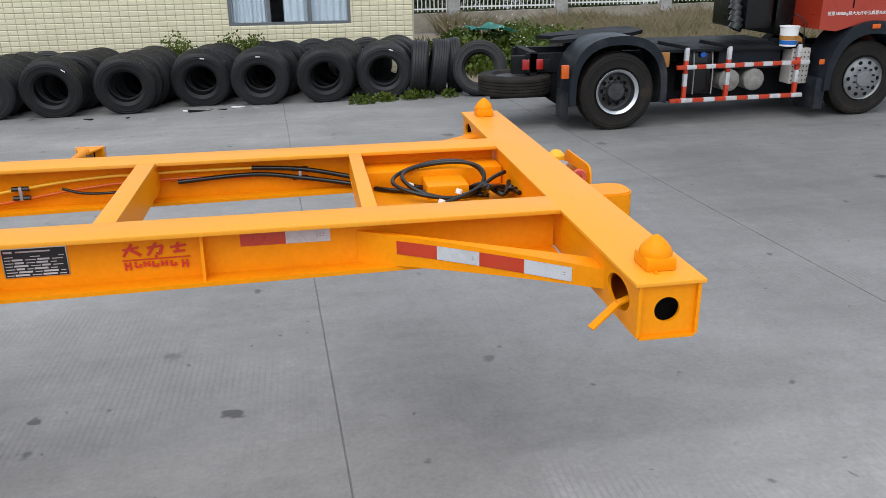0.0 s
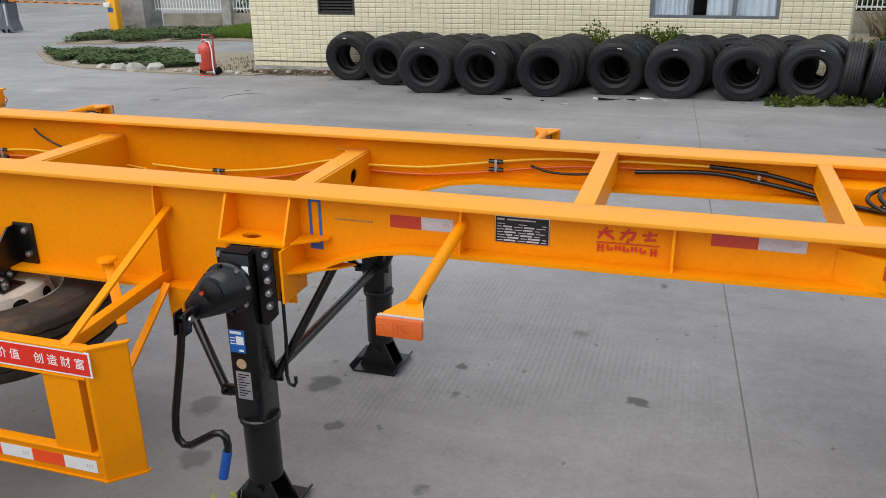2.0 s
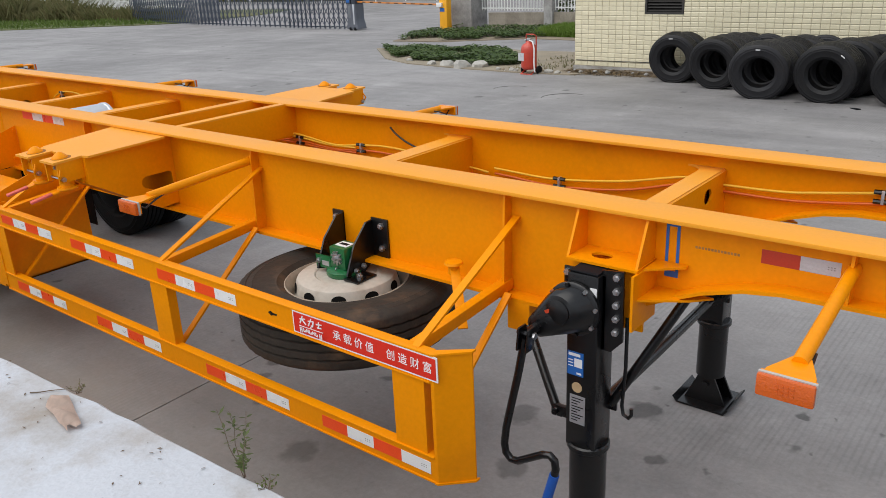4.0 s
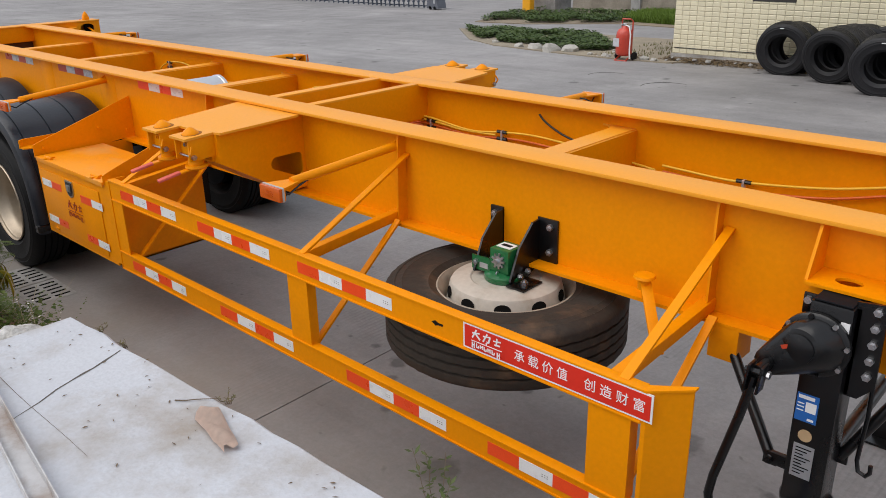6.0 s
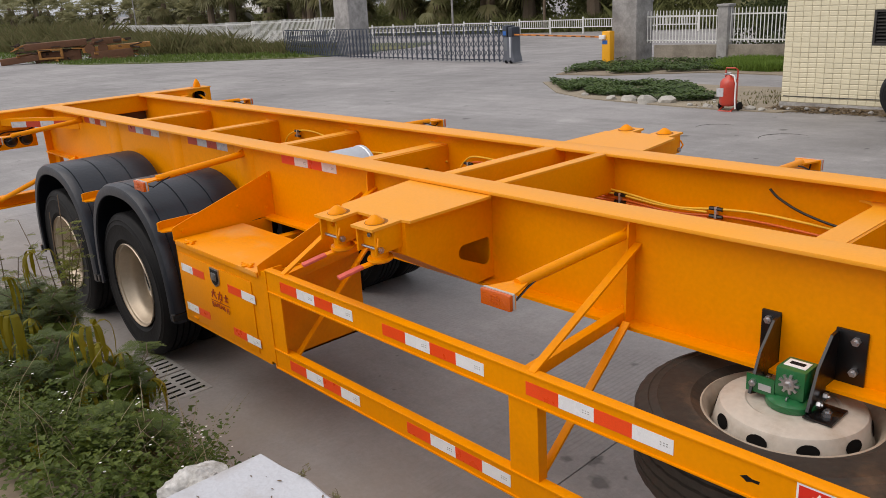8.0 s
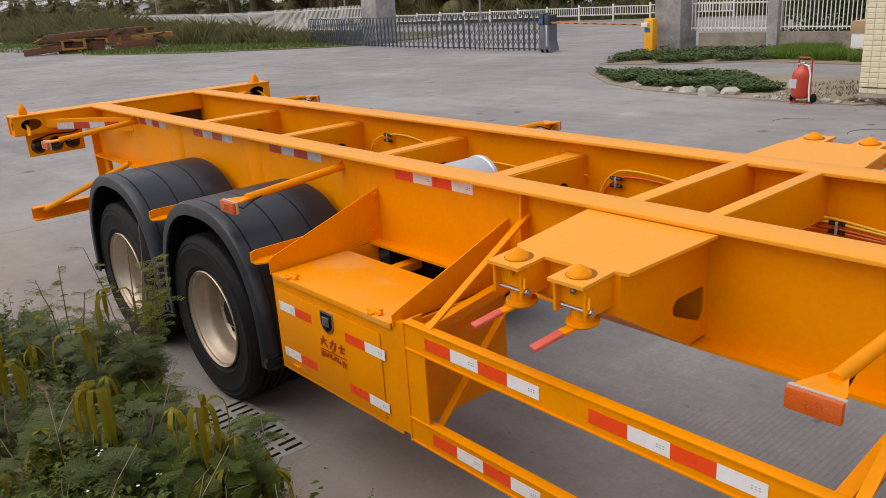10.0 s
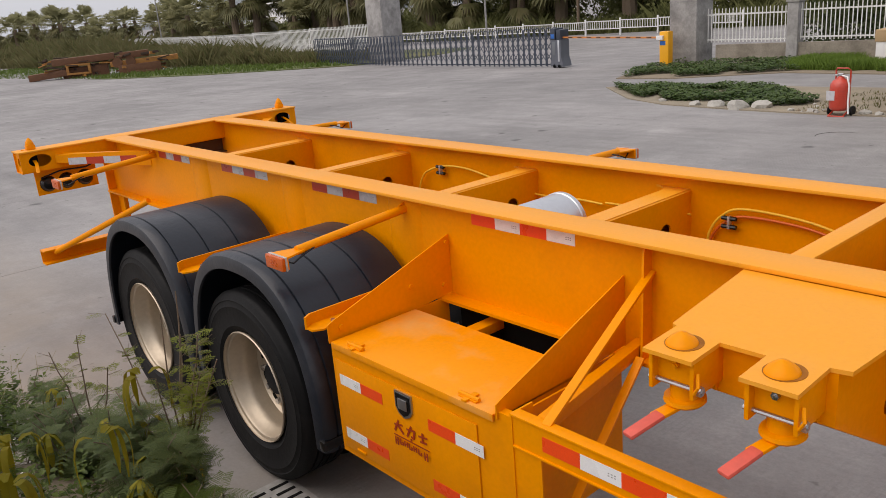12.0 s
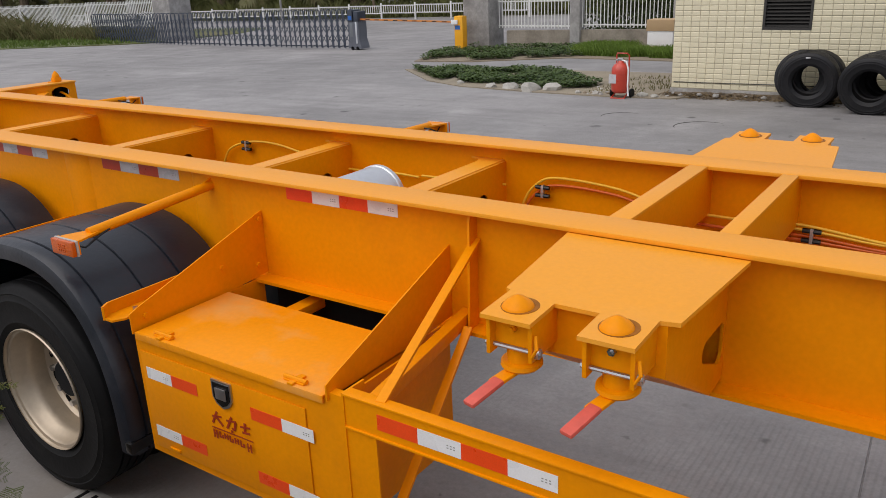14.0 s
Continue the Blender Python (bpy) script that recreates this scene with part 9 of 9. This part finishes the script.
# the lawn left of the gate
lawn = [(-43.0, 24.6), (-44.2, 23.4), (-47.6, 21.6), (-52, 19.2), (-61.3, 16.6), (-80.7, 14.2), (-120, 11), (-220, 10), (-220, 90), (-60, 60), (-44, 32)]
patch("ground_lawn", lawn, surf("grassy_soil", (0.09, 0.115, 0.035), 0.95, var=0.3, scale=0.4, fine=9, bump=0.2, dirt=(0.17, 0.14, 0.07), dirt_at=0.55, dirt_scale=0.25), "rough green lawn beyond the yard", "lawn", 0.05)
tall_grass("lawn_grass", [(-43.4, 24.4), (-44.4, 23.6), (-47.6, 21.8), (-52, 19.4), (-61.3, 16.8), (-80.7, 14.4), (-100, 13), (-100, 24), (-60, 27), (-46, 24.6)], 16000, 53, (0.12, 0.35), GRASS, "green grass along the lawn edge", 0.05)
tall_grass("reed_grass", [(-63, 24.8), (-78, 22), (-130, 20), (-130, 40), (-66, 34)], 34000, 54, (0.9, 2.1), DRYG, "tall yellow-green reeds on the lawn", 0.015)
tall_grass("reed_grass", [(-84, 26), (-125, 23), (-130, 34), (-92, 31)], 11000, 56, (1.5, 2.9), DRYG, "tall clump of yellow-green reeds before the far fence", 0.026)
tall_grass("reed_grass", [(-46, 26.5), (-63, 24.8), (-66, 28.8), (-47, 28.8)], 5000, 55, (0.35, 1.1), DRYG, "thin low yellow-green reeds before the far fence", 0.013)
patch("ground_far", [(-26, 46), (-70, 46.5), (-220, 60), (-220, 200), (120, 200), (120, 43), (0, 45), (-20, 46)], MATS["grassy_soil"], "green land beyond the road", "land", 0.05)
# bank of shrubs across the road
SCRUB = leaf_mat("olive_scrub", (0.075, 0.085, 0.03), (0.20, 0.205, 0.075), 0.7, 0.35)
clump_field("roadside_growth", [(x + rng.uniform(-2, 2), 54 + rng.uniform(-3, 9) + 0.06 * abs(x + 40), rng.uniform(2.2, 3.6), rng.uniform(3.0, 5.2) * (0.6 if x < -62 else 1.1)) for x in np.arange(-150, 20, 1.35)] + [(x + rng.uniform(-2, 2), 52 + rng.uniform(-4, 10), rng.uniform(2.5, 4), rng.uniform(2.2, 3.6)) for x in np.arange(-265, -150, 2.4)], 11, SCRUB, "dense green growth across the road", (0.16, 0.45), 1000)
tall_grass("roadside_grass", [(-100, 46.6), (15, 46.6), (15, 51), (-100, 51)], 30000, 12, (0.7, 2.0), SCRUB, "tall green grass along the road", 0.035)


def palm(seed, high):
    """A fan palm: a rough trunk and a crown of folded leaves with split tips."""
    rg = np.random.default_rng(seed)
    ob = thing("palm_tree", (0, 0, 0), "fan palm with dark green crown and ragged dry skirt", "palm tree", "palms across the road")
    bm = B()
    tube(bm, [(0.05 * math.sin(t * 3), 0, high * t) for t in np.linspace(0, 1, 8)], [0.22 - 0.06 * t for t in np.linspace(0, 1, 8)], 9)
    part("trunk", bm, BARK, ob)
    q, dry = [], []
    for k in range(46):
        a = rg.uniform(0, 6.28)
        el = rg.uniform(0.0, 1.35) if k < 30 else rg.uniform(-1.25, -0.1)
        o = np.array([math.cos(a) * math.cos(el), math.sin(a) * math.cos(el), math.sin(el)])
        s = np.array([-math.sin(a), math.cos(a), 0])
        n = np.cross(o, s)
        stalk = rg.uniform(0.55, 1.05) if k < 30 else rg.uniform(0.35, 0.8)
        root = np.array([0, 0, high - (0 if k < 30 else rg.uniform(0, 0.5))])
        base = root + o * stalk
        tgt = q if k < 34 else dry
        tgt.append([root - s * 0.025, root + s * 0.025, base + s * 0.015, base - s * 0.015])
        for j in np.linspace(-1.25, 1.25, 13):
            d = o * math.cos(j) + s * math.sin(j)
            L = rg.uniform(0.75, 0.95) * (1.0 - 0.18 * abs(j))
            w = np.cross(d, n)
            w = w / np.linalg.norm(w) * 0.045
            m = base + d * L * 0.55
            tip = m + d * L * 0.4 - np.array([0, 0, L * rg.uniform(0.12, 0.42)])
            tgt.append([base, m + w, tip, m - w])
    quads("crown", q, PALM, ob, "dark green fan leaves")
    quads("dry_skirt", dry, DRYG, ob, "hanging dry fronds")
    return ob


P1, P2, P3 = palm(1, 2.1), palm(2, 2.8), palm(3, 1.6)
spots = [(x + rng.uniform(-1.6, 1.6), 51 + rng.uniform(-2, 7) - 0.05 * abs(x + 40), rng.choice((0, 1, 2))) for x in np.concatenate([np.arange(-150, -104, 2.6), np.arange(-104, -38, 1.7), np.arange(-38, 4, 2.6)])] + [(x + rng.uniform(-1.5, 1.5), 42 + rng.uniform(-3, 9), rng.choice((0, 1, 1))) for x in np.arange(-265, -150, 4.2)]
used = set()
for x, y, k in spots:
    src = (P1, P2, P3)[k]
    m = pose(x, y, gz(max(-70, x), 45) + 0.3, 0, 0, (x * 37) % 360) @ Matrix.Scale(1.15 + 0.4 * ((x * 7.3) % 1.0) + (0.25 if -104 < x < -40 else 0), 4)
    if k not in used:
        src.matrix_basis = m
        used.add(k)
    else:
        copy_thing(src, m)
# white wall far left, lamp posts
for k in range(16):
    x, y = -46.5 - 5.2 * k, 29.5 + 0.55 * k
    z = gz(max(-70, x), y)
    seg = thing("far_wall_bay", (x, y, z), "white picket fence bay with grey concrete piers", "wall", "far boundary wall")
    part("pier", box(B(), x - 0.2, x + 0.2, y - 0.2, y + 0.2, z - 0.2, z + 2.12, 0.02), PILLARC, seg, "grey concrete pier")
    part("low_wall", box(B(), x - 5.0, x - 0.2, y - 0.1, y + 0.1, z - 0.2, z + 0.5), PILLARC, seg)
    bm = B()
    for h in (0.62, 1.95):
        box(bm, x - 5.0, x - 0.2, y - 0.025, y + 0.025, z + h, z + h + 0.06)
    for q in range(28):
        u = x - 0.34 - 0.165 * q
        box(bm, u - 0.026, u + 0.026, y - 0.05, y - 0.025, z + 0.5, z + 2.15)
    part("railing_infill", bm, WPAINT, seg, kind="stuff")
for x, y, h in ((-44.5, 36, 9), (-92, 34, 8), (-60, 36, 9)):
    bm = B()
    z = gz(max(-70, x), y)
    tube(bm, [(x, y, z), (x, y, z + h)], [0.075, 0.045], 10)
    lp = thing("street_lamp", (x, y, z), "slender pale grey street lamp post", "street lamp", "street lamps")
    part("post", bm, PILLARC, lp)
    part("lamp_head", tube(B(), [(x, y, z + h), (x + 0.8, y - 0.4, z + h + 0.25), (x + 1.6, y - 0.8, z + h + 0.3)], [0.05, 0.05, 0.09], 8), WPAINT, lp)

bm = B()
pz = gz(-45.9, 45)
tube(bm, [(-45.9, 47.2, pz), (-45.85, 47.2, pz + 9.5)], [0.13, 0.1], 10)
solo("utility_pole", bm, BARK, "plain brown wooden pole behind the road railing", "pole")
# scrap machinery on the lawn
scrap = thing("scrap_machine", (-62, 21.3, gz(-62, 21.3)), "rusty orange scrap machine frame lying on the grass", "scrap")
sz = gz(-62, 21.3)
for i, (p, q, w, h, m) in enumerate((((-67.2, 20.9, 1.35), (-62.6, 21.3, 1.5), 1.1, 0.5, RUST), ((-69, 20.6, 0.35), (-66, 20.8, 0.6), 0.9, 0.5, RUST), ((-63.0, 21.0, 0.85), (-57.8, 21.5, 1.0), 0.9, 0.4, RUSTY), ((-62.4, 20.9, 0.3), (-59.2, 21.2, 0.4), 1.2, 0.8, RUST), ((-62.2, 21.0, 1.45), (-60.0, 21.3, 1.5), 0.7, 0.5, RUST), ((-66.6, 21.2, 0.4), (-63.2, 21.4, 0.5), 1.0, 0.9, RUST), ((-61.2, 20.5, 0.1), (-59.6, 20.7, 0.1), 0.6, 0.25, RUST))):
    part("frame_piece", bar(B(), (p[0], p[1], p[2] + sz), (q[0], q[1], q[2] + sz), w, h, 0.04), m, scrap)
bm = B()
for a, b, c, d in ((-66.2, -64.4, 0.35, 0.5), (-66.2, -64.4, 1.0, 1.15), (-66.2, -66.0, 0.5, 1.0), (-64.6, -64.4, 0.5, 1.0)):
    box(bm, a, b, 20.3, 20.6, sz + c, sz + d, 0.02)
part("orange_window_frame", bm, RUSTY, scrap, "orange cab frame")
for x in (-62.4, -61.4):
    part("roller_drum", lathe(B(), [(0.0, -0.4), (0.38, -0.4), (0.38, 0.4), (0.0, 0.4)], (x, 20.9, sz + 0.95), "y", 18), RUST, scrap)

for k in range(60):
    u = rng.uniform(-68, -58.5)
    p, q = Vector((u, 20.4 + rng.uniform(0, 1.2), sz + rng.uniform(0.2, 1.7))), Vector((rng.uniform(-1.6, 1.6), rng.uniform(-0.8, 0.8), rng.uniform(-0.25, 0.25)))
    part("loose_bar", bar(B(), p, p + q, rng.uniform(0.07, 0.22), rng.uniform(0.06, 0.2), 0.01), (RUST, RUST_D, RUST_D, RUSTY)[k % 4], scrap)
scrap.matrix_basis = Matrix.Translation((-66.5, 20.0, sz)) @ Matrix.Rotation(radians(64), 4, "Z") @ Matrix.Scale(0.92, 4)

# far hill and pale sheds
def hill():
    bm = B()
    rows = []
    for i in range(40):
        a = radians(136 + 26 * i / 39)
        h = 31 * math.exp(-((i - 22) / 5.5) ** 2) + 20 * math.exp(-((i - 12) / 7) ** 2) + 3 * noise.noise(Vector((i * 0.5, 0, 0)))
        rows.append([bm.verts.new((d * math.cos(a), d * math.sin(a), z)) for d, z in ((520, -8), (560, h * 0.6), (600, h), (700, -8))])
    for a, b in zip(rows, rows[1:]):
        for k in range(3):
            bm.faces.new((a[k], a[k + 1], b[k + 1], b[k]))
    solo("hill_backdrop", bm, surf("hazy_hill", (0.20, 0.22, 0.24), 0.95, var=0.2, scale=0.02, fine=0.2), "hazy grey distant hill", "hill", kind="structure", sharp=180)


hill()
shed = thing("far_shed", (-198, 122, -1.5), "pale grey factory shed far behind the palms", "building")
part("shed_wall", box(B(), -216, -182, 112, 130, -2, 13), WPAINT, shed)
bm = B()
prism(bm, [(110.5, 13), (121, 16), (131.5, 13)], "x", -217, -181)
part("shed_roof", bm, PILLARC, shed)
for k in range(4):
    part("shed_window", box(B(), -213 + 8 * k, -209 + 8 * k, 111.9, 112.0, 7, 10), ALFR, shed)


# ---- wall tiles ----
def tiles():
    """Small oblong tiles with pillowed faces, cut to fit round the window and the vent."""
    tw, th, gap = 0.159, 0.094, 0.006

    def tile(w, h):
        out = [(0, 0.0, 0), (w, 0.0, 0), (w, 0.0, h), (0, 0.0, h)]
        out += [(0.001, -0.007, 0.001), (w - 0.001, -0.007, 0.001), (w - 0.001, -0.007, h - 0.001), (0.001, -0.007, h - 0.001)]
        e = min(0.012, w / 3, h / 3)
        return out + [(e, -0.012, e), (w - e, -0.012, e), (w - e, -0.012, h - e), (e, -0.012, h - e)]
    fs = [(8, 9, 10, 11)] + [(r + k, r + (k + 1) % 4, r + 4 + (k + 1) % 4, r + 4 + k) for r in (0, 4) for k in range(4)]
    me = bpy.data.meshes.new("tile")
    me.from_pydata(tile(tw - gap, th - gap), [], fs)
    me.materials.append(TILE)
    holes = ((WX0, WX1, WZ0, WZ1), (VX0, VX1, VZ0, VZ1))
    verts, faces = [], []
    count = 0
    for r in range(int((BZ1 + 0.13) / th)):
        z = -0.13 + th * r
        for c in range(int((BX1 - BX0) / tw)):
            x = BX0 + 0.005 + tw * c
            pieces = [(x, x + tw - gap, z, z + th - gap)]
            for a, b, c0, c1 in holes:
                a, b, c0, c1 = a - 0.004, b + 0.004, c0 - 0.004, c1 + 0.004
                left = []
                for u0, u1, v0, v1 in pieces:
                    if u1 <= a or u0 >= b or v1 <= c0 or v0 >= c1:
                        left.append((u0, u1, v0, v1))
                        continue
                    left += [(u0, a, v0, v1), (b, u1, v0, v1), (max(u0, a), min(u1, b), v0, c0), (max(u0, a), min(u1, b), c1, v1)]
                pieces = [q for q in left if q[1] - q[0] > 0.012 and q[3] - q[2] > 0.012]
            if count < 300 and x < -7.6 and z < 1.35 and pieces == [(x, x + tw - gap, z, z + th - gap)]:
                o = new("tile", me)
                o.location = Vector((x, BY, z)) - BASE[building.name]
                o.parent = wall
                count += 1
                continue
            for u0, u1, v0, v1 in pieces:
                k = len(verts)
                verts += [(u0 + a, BY + b, v0 + d) for a, b, d in tile(u1 - u0, v1 - v0)]
                faces += [tuple(i + k for i in f) for f in fs]
    strip_mesh("tile_field", verts, faces, TILE, wall, kind="stuff")


tiles()
